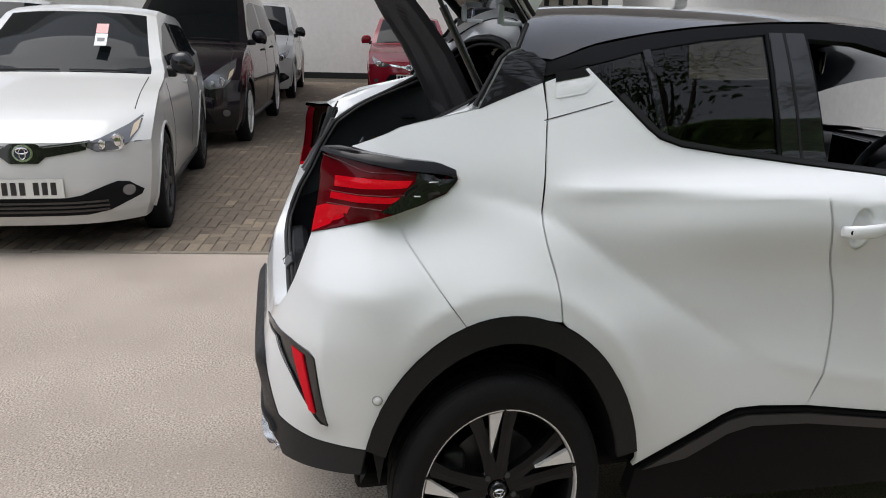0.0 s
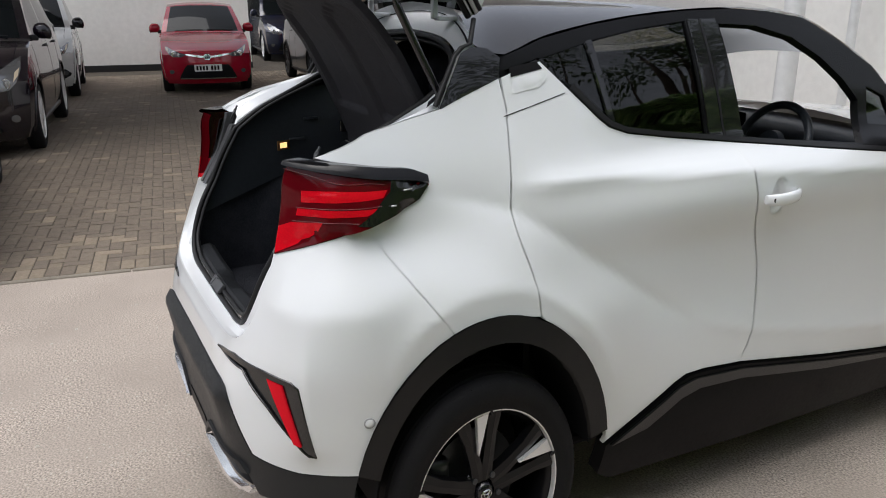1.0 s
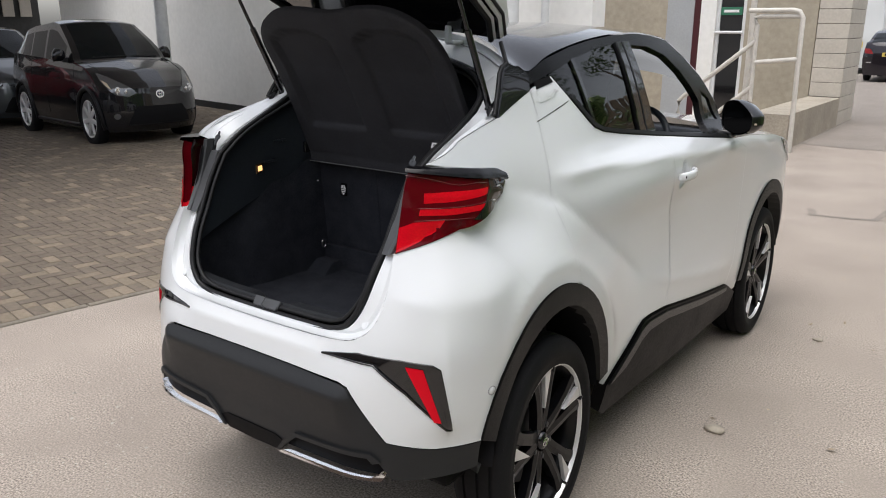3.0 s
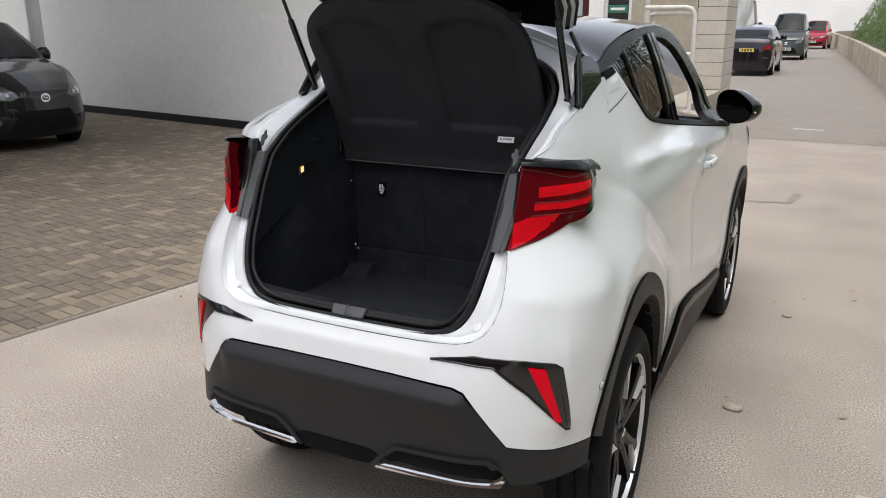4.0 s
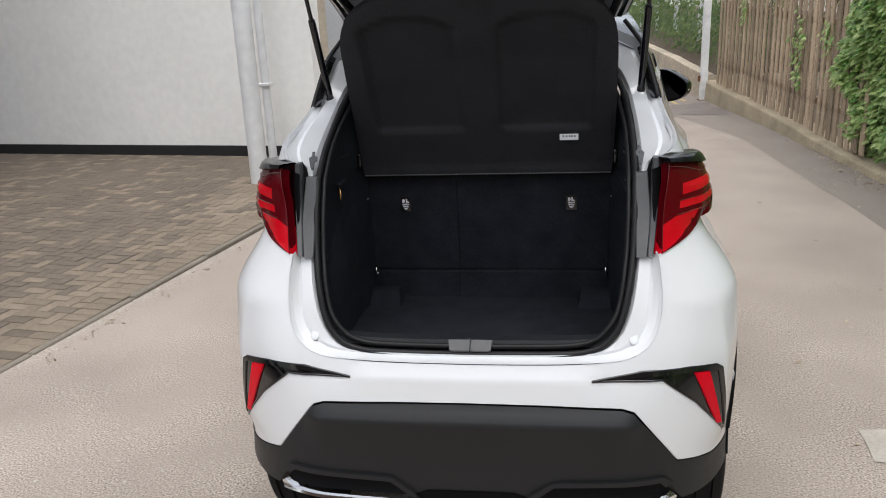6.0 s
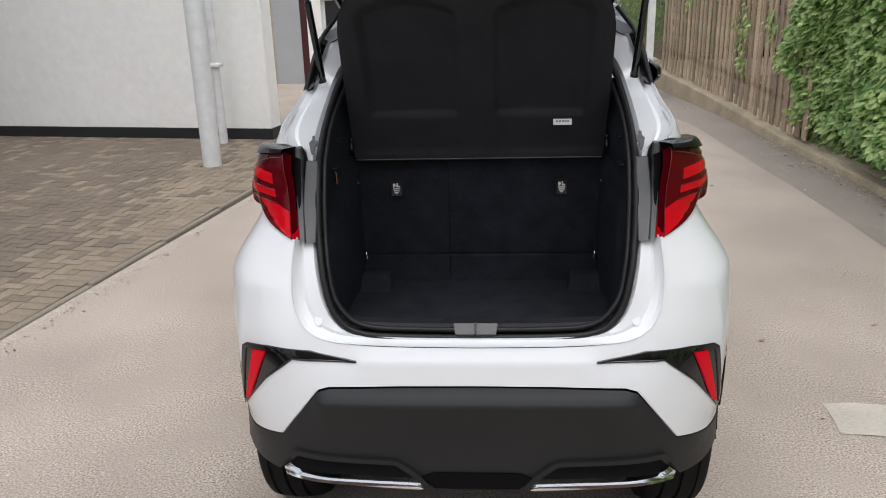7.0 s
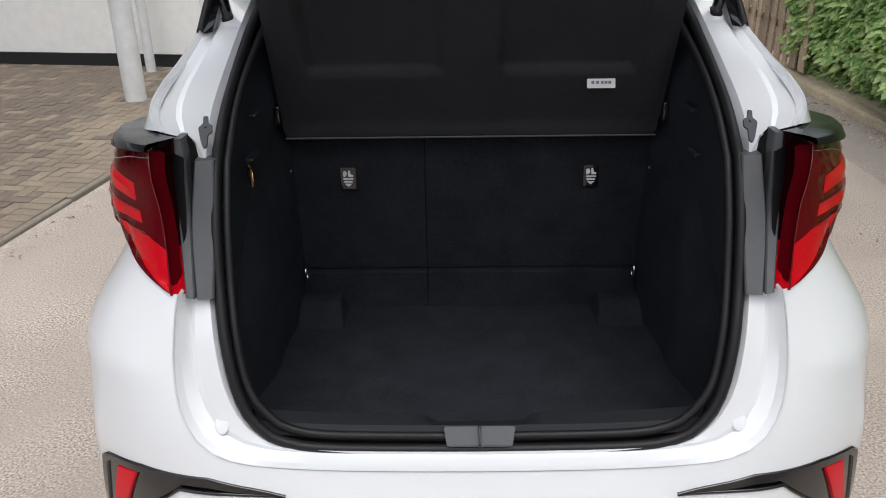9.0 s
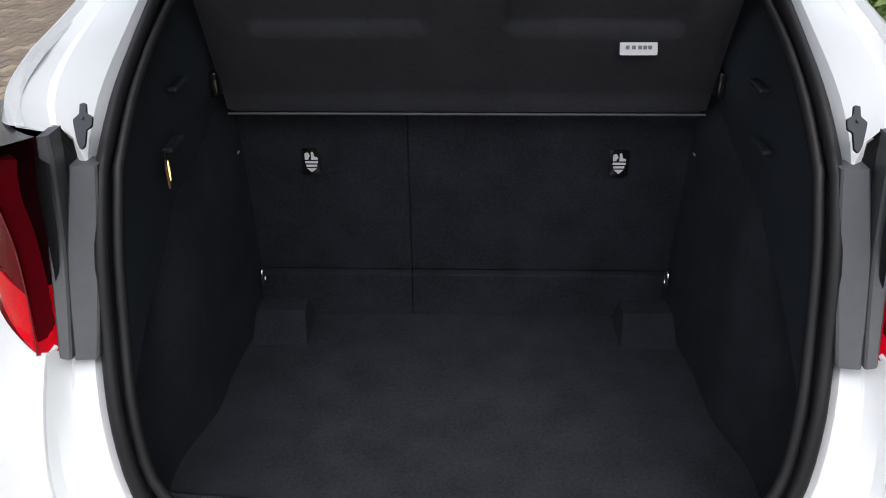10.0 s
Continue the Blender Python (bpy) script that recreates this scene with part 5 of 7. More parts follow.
part("striker", tube([(0, -0.606, 0.900), (0, -0.612, 0.917), (0, -0.594, 0.936), (0, -0.584, 0.930)], 0.0022, 8), GREYMET, latch, "bright striker loop", True)

# anchor stickers on the seat backs
for x in (-0.289, 0.289):
    bm = slab(round_corners([(-0.018, -0.026), (0.018, -0.026), (0.018, 0.026), (-0.018, 0.026)], 0.004, 3), 0, 0.002)
    m = Matrix.Translation((x, seat_y(1.15) - 0.003, 1.15)) @ Euler((radians(90 - 4.5), 0, 0)).to_matrix().to_4x4()
    bm.transform(m)
    tag = part("anchor_label", bm, PIANO, car, "small black anchor label with a white child-seat sign")
    sign = bmesh.new()
    slab([(-0.012, 0.004), (-0.006, 0.004), (-0.002, 0.012), (-0.006, 0.018), (-0.012, 0.016)], 0.002, 0.0032, sign)
    slab([(0.000, 0.004), (0.012, 0.004), (0.012, 0.008), (0.006, 0.010), (0.004, 0.019), (0.000, 0.019)], 0.002, 0.0032, sign)
    slab([(-0.012, -0.003), (0.012, -0.003), (0.012, 0.001), (-0.012, 0.001)], 0.002, 0.0032, sign)
    slab([(-0.010, -0.010), (0.010, -0.010), (0.010, -0.006), (-0.010, -0.006)], 0.002, 0.0032, sign)
    slab([(-0.009, -0.013), (0.009, -0.013), (0.0, -0.021)], 0.002, 0.0032, sign)
    sign.transform(m)
    part("label_sign", sign, PRINT, tag)

# boot lamp
turn = Matrix.Translation((-0.440, -0.215, 1.265)) @ Matrix.Rotation(radians(21), 4, "Z")
bm = box(-0.004, -0.029, -0.018, 0.0, 0.029, 0.018, 0.0015)
bm.transform(turn)
lamp = part("boot_lamp", bm, LAMPCASE, car, "small warm boot lamp, lit", True)
bm = box(-0.001, -0.017, -0.010, 0.0018, 0.014, 0.010, 0.001)
bm.transform(turn)
part("lamp_lens", bm, LAMPLENS, lamp, "lit lens")


# luggage cover board standing up behind the opening
def board_y(z):
    return float(np.interp(z, [1.27, 1.30, 1.384, 1.5, 1.65, 1.86], [0.030, 0.030, -0.004, -0.055, -0.135, -0.285]))


def pocket(u, z):
    d = 0.0
    for c in (-0.205, 0.205):
        a = max(abs(u - c) - 0.135, 0) / 0.010
        b = max(1.435 - z, 0, z - (1.775 - 0.9 * max(abs(u - c) - 0.03, 0) ** 1.5)) / 0.010
        d = max(d, 1 - min(math.hypot(a, b), 1) ** 2)
    return d


BOARD_H = [(0.0, 1.838), (0.06, 1.842), (0.13, 1.850), (0.21, 1.850), (0.28, 1.838), (0.34, 1.812), (0.385, 1.775), (0.412, 1.72), (0.420, 1.65), (0.424, 1.50), (0.423, 1.31), (0.418, 1.272), (0.40, 1.268), (0.0, 1.268)]
BOARD = curve2(BOARD_H[:9], 22) + BOARD_H[9:] + [(-a, b) for a, b in (curve2(BOARD_H[:9], 22) + BOARD_H[9:])[::-1][1:-1]]
board = panel("luggage_cover", BOARD, COVER, car, thick=0.022, step=0.013, gap=0.0, surface=lambda u, z, o: (u, board_y(z) - o, z), bulge=lambda u, z, r: -0.018 * pocket(u, z) - 0.006 * (1 - min(r / 0.012, 1)), label="black fabric luggage cover with two pressed panels")
bm = slab(round_corners([(-0.030, -0.013), (0.030, -0.013), (0.030, 0.013), (-0.030, 0.013)], 0.002, 2), 0, 0.002)
bm.transform(Matrix.Translation((0.278, board_y(1.395) - 0.004, 1.395)) @ Euler((radians(90 - 22), 0, 0)).to_matrix().to_4x4())
tag = part("care_label", bm, PRINT, board, "white care label with small print")
bars = bmesh.new()
for x in (-0.018, -0.008, 0.002, 0.010, 0.018):
    slab([(x - 0.003, -0.004), (x + 0.003, -0.004), (x + 0.003, 0.002), (x - 0.003, 0.002)], 0.002, 0.003, bars)
bars.transform(Matrix.Translation((0.278, board_y(1.395) - 0.004, 1.395)) @ Euler((radians(90 - 22), 0, 0)).to_matrix().to_4x4())
part("small_print", bars, INK, tag)
# thin highlight of the cover's lower edge, put in as a paler tube
part("hem", tube([(u, board_y(1.27) - 0.004, 1.267) for u in np.linspace(-0.415, 0.415, 9)], 0.0022, 6), COVERLINE, board, "pale line put in for the cover's edge highlight", True)
for side in (1, -1):
    bm = box(side * 0.428 - 0.006, board_y(1.33) - 0.01, 1.30, side * 0.428 + 0.008, board_y(1.33) + 0.02, 1.345, 0.004)
    part("cover_hinge", bm, PIANO, board, "", True)

# open tailgate, seen from below at its hinge end
gate_mid = [(0.092, 1.755), (0.036, 1.822), (-0.10, 1.895), (-0.36, 2.03), (-0.70, 2.22)]
gate_half = (0.445, 0.470, 0.490, 0.520, 0.50)
grow = []
for (y, z), w in zip(gate_mid, gate_half):
    grow.append([(x * w, y + 0.02 * abs(x) ** 2, z + 0.035 * (1 - abs(x) ** 2)) for x in np.linspace(-1, 1, 21)])
low = loft(grow)
gate = part("tailgate", low, PIANO, car, "raised tailgate with a dark lining", True)
part("gate_glass", loft([[(x, y + 0.02, z + 0.05) for x, y, z in r] for r in grow]), BLACK, gate, "dark rear screen", True)
for side in (1, -1):
    edge = [Vector((side * w, y + 0.02, z + 0.012)) for (y, z), w in zip(gate_mid, gate_half)]
    a = [p + Vector((-side * 0.03, 0, -0.014)) for p in edge]
    b = [p + Vector((side * 0.012, 0, -0.006)) for p in edge]
    c = [p + Vector((side * 0.014, 0.03, 0.045)) for p in edge]
    part("gate_edge", loft([a, b, c]), PEARL, gate, "white painted tailgate edge", True)
    part("gate_rubber", tube([p + Vector((-side * 0.035, -0.004, -0.016)) for p in edge], 0.010, 8), SEALM, gate, "", True)
    bm = box(side * 0.25 - 0.018, 0.085, 1.735, side * 0.25 + 0.018, 0.15, 1.75, 0.004)
    box(side * 0.25 - 0.010, 0.07, 1.74, side * 0.25 + 0.010, 0.088, 1.80, 0.004, bm)
    part("gate_hinge", bm, PEARL, car, "white tailgate hinge")
    part("edge_rubber", tube([p + Vector((side * 0.014, 0.006, 0.004)) for p in edge], 0.007, 8), SEALM, gate, "", True)
    part("gutter_rubber", tube([Vector((side * p.x, p.y, p.z)) for p in [o.lerp(i_, 0.08) + Vector((0, -0.006, 0.006)) for o, i_ in zip(flow(O_4, 8), flow(S_4, 8))]] + [Vector((side * 0.455, 0.10, 1.745))], 0.0075, 8), SEALM, car, "black rubber strip along the gutter", True)

# dark inner shell behind the panels, floor pan and cabin
def shell(side):
    panel("inner_shell", [(0.79, 0.60), (0.84, 0.60), (0.86, 0.64)] + arc(RA, AZ, 0.425, 0.580, 165, 12, 16) + [(1.75, 0.42), (3.3, 0.40)] + arc(FA, AZ, 0.43, 0.55, 175, 30, 10) + [(4.2, 0.9), (3.8, 1.16), (3.1, 1.255), (2.6, 1.318), (2.2, 1.36), (1.75, 1.425), (1.62, 1.50), (1.52, 1.60), (1.30, 1.53), (1.1, 1.46), (0.75, 1.38), (0.60, 1.37), (0.575, 1.25), (0.58, 1.12), (0.56, 1.0), (0.55, 0.91), (0.79, 0.895)], DARK, car, side, off=-0.024, thick=0.004, step=0.06, gap=0.0)


both(shell)
panel("rear_inner", [(-0.60, 0.57), (0.60, 0.57), (0.58, 0.68), (0.30, 0.82), (0.30, 0.868), (0, 0.866), (-0.30, 0.868), (-0.30, 0.82), (-0.58, 0.68)], DARK, car, off=-0.03, thick=0.004, step=0.06, gap=0.0)
part("floor_pan", box(-0.62, -0.42, 0.36, 0.62, 3.3, 0.42, 0.02), DARK, car)
part("tank_cover", box(-0.45, -0.25, 0.28, 0.45, 0.45, 0.38, 0.03), DARK, car)
# unseen dark panel added to stop light coming through the cabin
part("cabin_light_stop", box(-0.60, 0.21, 0.40, 0.60, 0.23, 1.36), DARK, car)
for x in (-0.30, 0.0, 0.30):
    part("rear_headrest", box(x - 0.145, 0.24, 1.34, x + 0.145, 0.34, 1.64, 0.04, seg=3), CARPET, car, "black rear seat headrest", True)
dash = bmesh.new()
rowsd = []
for y, z in ((1.62, 1.00), (1.60, 1.13), (1.64, 1.25), (1.74, 1.30), (1.95, 1.295), (2.15, 1.27)):
    rowsd.append([(x * 0.66, y + 0.06 * abs(x) ** 3, z - 0.02 * abs(x) ** 2) for x in np.linspace(-1, 1, 25)])
dashboard = part("dashboard", loft(rowsd), TRIM, car, "dark moulded dashboard", True)
part("dash_screen", box(-0.10, 1.60, 1.20, 0.12, 1.615, 1.34, 0.006), PIANO, dashboard, "upright black screen")
bm = lathe([(0.0, 0.0), (0.028, 0.002), (0.030, 0.008), (0.02, 0.012)], 18)
bm.transform(Matrix.Translation((0.58, 1.635, 1.19)) @ Matrix.Rotation(radians(90), 4, "Z"))
part("air_vent", bm, SILVER, dashboard, "", True)
wheel_m = Matrix.Translation((0.37, 1.48, 1.255)) @ Euler((radians(66), 0, 0)).to_matrix().to_4x4()
bm = ring_tube([Vector((0.155 * math.cos(a), 0.155 * math.sin(a) * 1.05, 0)) for a in [2 * math.pi * k / 40 for k in range(40)]], 0.016)
bm.transform(wheel_m)
steer = part("steering_wheel", bm, TRIM, car, "black steering wheel", True)
bm = lathe([(0.0, 0.03), (0.05, 0.026), (0.06, 0.0), (0.0, -0.02)], 20, "z")
for a in (0, 180, 270):
    r = Matrix.Rotation(radians(a), 4, "Z")
    k = box(0.04, -0.016, -0.008, 0.15, 0.016, 0.010, 0.005)
    k.transform(r)
    me = bpy.data.meshes.new("tmp")
    k.to_mesh(me)
    bm.from_mesh(me)
    k.free()
    bpy.data.meshes.remove(me)
bm.transform(wheel_m)
part("hub", bm, TRIM, steer, "", True)
for x in (0.36, -0.36):
    rs = []
    for y, z, w, d in ((0.72, 0.78, 0.20, 0.07), (0.66, 1.0, 0.22, 0.075), (0.60, 1.22, 0.21, 0.065), (0.575, 1.34, 0.15, 0.05), (0.57, 1.36, 0.02, 0.01)):
        rs.append([(x + w * math.cos(a), y + d * math.sin(a), z) for a in [2 * math.pi * k / 20 for k in range(20)]])
    bm = loft(rs, closed=True)
    seat = part("front_seat", bm, CARPET, car, "black fabric front seat", True)
    part("headrest", box(x - 0.11, 0.50, 1.38, x + 0.11, 0.60, 1.56, 0.035, seg=3), CARPET, seat, "", True)
    part("seat_cushion", box(x - 0.22, 0.70, 0.62, x + 0.22, 1.22, 0.80, 0.05, seg=3), CARPET, seat, "", True)
bm = box(0.02, 1.20, 1.60, 0.16, 1.23, 1.68, 0.012, seg=3)
bm.transform(Matrix.Translation((0.02, 0.08, -0.01)))
part("rear_view_mirror", bm, PIANO, car, "black rear-view mirror", True)


# door mirrors, turned towards the driver
def door_mirror(side):
    place = Matrix.Translation((side * 0.808, 1.655, 1.377)) @ Matrix.Rotation(radians(-38 * side), 4, "Z") @ Matrix.Diagonal((side, 1, 1, 1))
    rs = []
    for y, s in ((-0.012, 0.95), (-0.016, 0.985), (-0.010, 1.0), (0.02, 1.0), (0.055, 0.90), (0.080, 0.66), (0.092, 0.3), (0.094, 0.03)):
        ring = []
        for k in range(32):
            a = 2 * math.pi * k / 32
            cx, cz = math.cos(a), math.sin(a)
            ex = abs(cx) ** 0.80 * (1 if cx > 0 else -1)
            ez = abs(cz) ** 0.70 * (1 if cz > 0 else -1)
            taper = 1 - (0.50 if cz > 0 else 0.16) * max(ex, 0) + 0.06 * max(-ex, 0)
            ring.append((0.122 * s * ex, y, 0.083 * s * ez * taper))
        rs.append(ring)
    bm = loft(rs, closed=True)
    bm.transform(place)
    bmesh.ops.recalc_face_normals(bm, faces=bm.faces)
    m = part("door_mirror", bm, PIANO, car, "gloss black door mirror", True)
    face = bmesh.new()
    face.faces.new([face.verts.new((x * 0.93, -0.010, z * 0.90)) for x, y, z in rs[1]])
    face.transform(place)
    bmesh.ops.recalc_face_normals(face, faces=face.faces)
    part("mirror_glass", face, MIRRORG, m, "mirror glass")
    part("mirror_arm", box(min(side * 0.68, side * 0.78), 1.69, 1.272, max(side * 0.68, side * 0.78), 1.76, 1.312, 0.012), PIANO, m, "", True)
    bm = box(0.112, -0.004, -0.022, 0.122, 0.012, -0.012, 0.003)
    bm.transform(place)
    bmesh.ops.recalc_face_normals(bm, faces=bm.faces)
    part("indicator", bm, AMBERL, m, "clear indicator strip", True)


both(door_mirror)

# wheels
WA, WZ = 0.325, 0.392      # tyre half-length along the car and half-height
tread = [(0.22, -0.205), (0.30, -0.212), (0.345, -0.205), (0.372, -0.190), (0.385, -0.165), (0.390, -0.14), (0.380, -0.138), (0.380, -0.128), (0.391, -0.126), (0.392, -0.085), (0.381, -0.083), (0.381, -0.073), (0.392, -0.071),
         (0.391, -0.035), (0.381, -0.033), (0.381, -0.023), (0.389, -0.021), (0.383, 0.0), (0.370, 0.012), (0.345, 0.020), (0.320, 0.0185), (0.318, 0.0165), (0.300, 0.016), (0.290, 0.010), (0.283, -0.002), (0.275, -0.02)]


def alloy():
    root = bpy.data.objects.new("wheel", None)
    scene.collection.objects.link(root)
    root.empty_display_size = 0.1
    root.parent = car
    part("tyre", lathe(tread, 72), RUBBER, root, "black low-profile tyre", True)
    sh = bmesh.new()
    for k in range(64):
        b = box(-0.012, -0.005, 0.370, 0.010, 0.005, 0.380, 0.003)
        b.transform(Matrix.Rotation(2 * math.pi * k / 64, 4, "X") @ Matrix.Translation((-0.004, 0, 0)))
        me = bpy.data.meshes.new("tmp")
        b.to_mesh(me)
        sh.from_mesh(me)
        b.free()
        bpy.data.meshes.remove(me)
    tagged(part("tread_blocks", sh, RUBBER, root), kind="stuff")
    rim = part("rim", lathe([(0.28, -0.19), (0.262, -0.18), (0.252, -0.10), (0.266, -0.02), (0.284, -0.006)], 64), RIMBLACK, root, "gloss black alloy rim", True)
    part("rim_lip", lathe([(0.287, -0.012), (0.294, 0.004), (0.293, 0.011), (0.287, 0.010), (0.282, -0.004)], 72), SILVER, rim, "machined bright rim lip", True)
    part("brake_disc", lathe([(0.0, -0.09), (0.18, -0.09), (0.18, -0.10), (0.06, -0.11)], 40), GREYMET, root, "grey brake disc", True)
    bm = box(-0.13, -0.20, -0.02, -0.06, -0.11, 0.12, 0.02)
    part("brake_caliper", bm, GREYMET, root, "", True)
    part("wheel_well_back", lathe([(0.0, -0.16), (0.25, -0.17)], 40), DARK, root)
    for k in range(5):
        r = Matrix.Rotation(2 * math.pi * k / 5 + radians(8), 4, "X")
        for lean, bright in ((-1, False), (1, True)):
            # one blade of a split spoke: (radius, sideways, half-width, out)
            key = [(0.040, 0.012, 0.026, -0.024), (0.12, 0.027, 0.022, -0.013), (0.20, 0.044, 0.021, -0.006), (0.272, 0.066, 0.027, -0.002)]
            rs = []
            for rad, sidew, hw, out in key:
                c = lean * sidew
                rs.append([(out, c - hw, rad), (out + 0.004, c, rad), (out, c + hw, rad), (out - 0.035, c + hw * 0.8, rad), (out - 0.035, c - hw * 0.8, rad)])
            bm = loft(rs, closed=True)
            bmesh.ops.recalc_face_normals(bm, faces=bm.faces)
            bm.transform(r)
            sp = part("spoke", bm, RIMBLACK, rim, "gloss black spoke")
            if bright:
                bm = bmesh.new()
                wedge = [(0.152, -0.021), (0.280, -0.014), (0.281, 0.034)]
                lo_ = [bm.verts.new((-0.010, b, a)) for a, b in wedge]
                hi_ = [bm.verts.new((0.006, b, a)) for a, b in wedge]
                bm.faces.new(hi_)
                bm.faces.new(lo_[::-1])
                for q in range(3):
                    bm.faces.new((lo_[q], lo_[(q + 1) % 3], hi_[(q + 1) % 3], hi_[q]))
                bmesh.ops.recalc_face_normals(bm, faces=bm.faces)
                bm.transform(r)
                part("bright_wedge", bm, SILVER, rim, "machined bright wedge at the spoke end")
                bm = box(-0.004, 0.037, 0.272, 0.014, 0.045, 0.299, 0.001)
                bm.transform(r)
                part("lip_notch", bm, RIMBLACK, rim)
        bm = lathe([(0.0, -0.016), (0.010, -0.017), (0.012, -0.03)], 10)
        bm.transform(Matrix.Rotation(2 * math.pi * k / 5 + radians(40), 4, "X") @ Matrix.Translation((0, 0, 0.062)))
        part("wheel_nut", bm, GREYMET, rim, "", True)
    cap = part("centre_cap", lathe([(0.0, -0.008), (0.026, -0.009), (0.032, -0.014), (0.036, -0.03), (0.058, -0.034), (0.07, -0.05)], 30), BLACK, rim, "black centre cap with a bright oval mark", True)
    for ry, rz, dz in ((0.021, 0.015, 0.0), (0.008, 0.014, 0.0), (0.014, 0.006, 0.006)):
        bm = bmesh.new()
        ringp = [Vector((-0.006, ry * math.cos(a), dz + rz * math.sin(a))) for a in [2 * math.pi * q / 24 for q in range(24)]]
        rr = []
        for q, p in enumerate(ringp):
            d = (ringp[(q + 1) % 24] - ringp[q - 1]).normalized()
            b = d.cross(Vector((1, 0, 0)))
            rr.append([p + 0.0016 * (math.cos(t) * Vector((1, 0, 0)) + math.sin(t) * b) for t in (0, 1.57, 3.14, 4.71)])
        loft(rr + [rr[0]], bm, True)
        part("cap_mark", bm, CHROME, cap, "", True)
    return root


first = alloy()
shape = Matrix.Diagonal((1, WA / 0.392, WZ / 0.392, 1))
first.matrix_basis = Matrix.Translation((0.750, 0.0, 0.386)) @ shape
for x, y, flip in ((0.750, 2.503, 1), (-0.750, 0.0, -1), (-0.750, 2.503, -1)):
    w = copy_thing(first, Matrix.Identity(4))
    w.matrix_basis = Matrix.Translation((x, y, 0.386)) @ Matrix.Diagonal((flip, WA / 0.392, WZ / 0.392, 1))
for side in (1, -1):
    for y in (0.0, 2.503):
        bm = lathe([(0.455, -0.30), (0.462, 0.02)], 40)
        bm.transform(Matrix.Translation((side * 0.735, y, 0.384)) @ Matrix.Diagonal((side, 0.80, 1.12, 1)))
        bmesh.ops.delete(bm, geom=[v for v in bm.verts if v.co.z < 0.46], context="VERTS")
        part("wheel_liner", bm, DARK, car, "", True)
        part("liner_back", box(min(side * 0.478, side * 0.49), y - 0.40, 0.44, max(side * 0.478, side * 0.49), y + 0.40, 0.95), DARK, car)
# pearl bumper parking sensors and tow cover
for u, z in ((0.902, 0.733), (-0.902, 0.733)):
    n = normal_at(u, z)
    bm = lathe([(0.0, 0.003), (0.010, 0.003), (0.012, 0.001), (0.014, -0.004)], 20)
    bm.transform(Matrix.Translation(skin(u, z, 0.001)) @ n.to_track_quat("X", "Z").to_matrix().to_4x4())
    sens = part("bumper_sensor", bm, PEARL, car, "white parking sensor in the bumper", True)
    bm = lathe([(0.0125, 0.0015), (0.0155, 0.0015), (0.0155, -0.003)], 24)
    bm.transform(Matrix.Translation(skin(u, z, 0.001)) @ n.to_track_quat("X", "Z").to_matrix().to_4x4())
    part("sensor_ring", bm, SATINW, sens, "", True)
for u in (-0.235, 0.235):
    bm = lathe([(0.0, 0.003), (0.010, 0.003), (0.012, 0.001), (0.014, -0.004)], 20)
    bm.transform(Matrix.Translation(skin(u, 0.690, 0.004)) @ Vector((0, -1, 0)).to_track_quat("X", "Z").to_matrix().to_4x4())
    part("apron_sensor", bm, APRONM, car, "black parking sensor", True)
part("exhaust_tip", tube([(0.40, -0.30, 0.38), (0.40, -0.46, 0.37)], 0.026, 16), GREYMET, car, "", True)

# ---- parked cars ----
def paint(name, color, metallic=0.0, rough=0.3):
    return material(name, color, rough, metal=metallic, coat=1.0, spec=0.15)


LAMPG = material("headlamp_glass", (0.16, 0.165, 0.175), 0.15, metal=0.6, coat=1.0)
SCREEN = material("car_window_glass", (0.006, 0.008, 0.009), 0.04, spec=0.16)
PLATEW = material("white_number_plate", (0.70, 0.70, 0.66), 0.4)
PLATEY = material("yellow_number_plate", (0.62, 0.47, 0.10), 0.4)
PURPLE = paint("dark_plum_paint", (0.0062, 0.0038, 0.0085), 0.2, 0.2)
REDP = paint("red_paint", (0.34, 0.006, 0.022), 0.1, 0.25)
NAVY = paint("navy_paint", (0.006, 0.009, 0.028), 0.2)
GREYP = paint("slate_grey_paint", (0.05, 0.056, 0.062), 0.3)
SAGE = paint("dark_grey_paint", (0.05, 0.06, 0.055), 0.3)


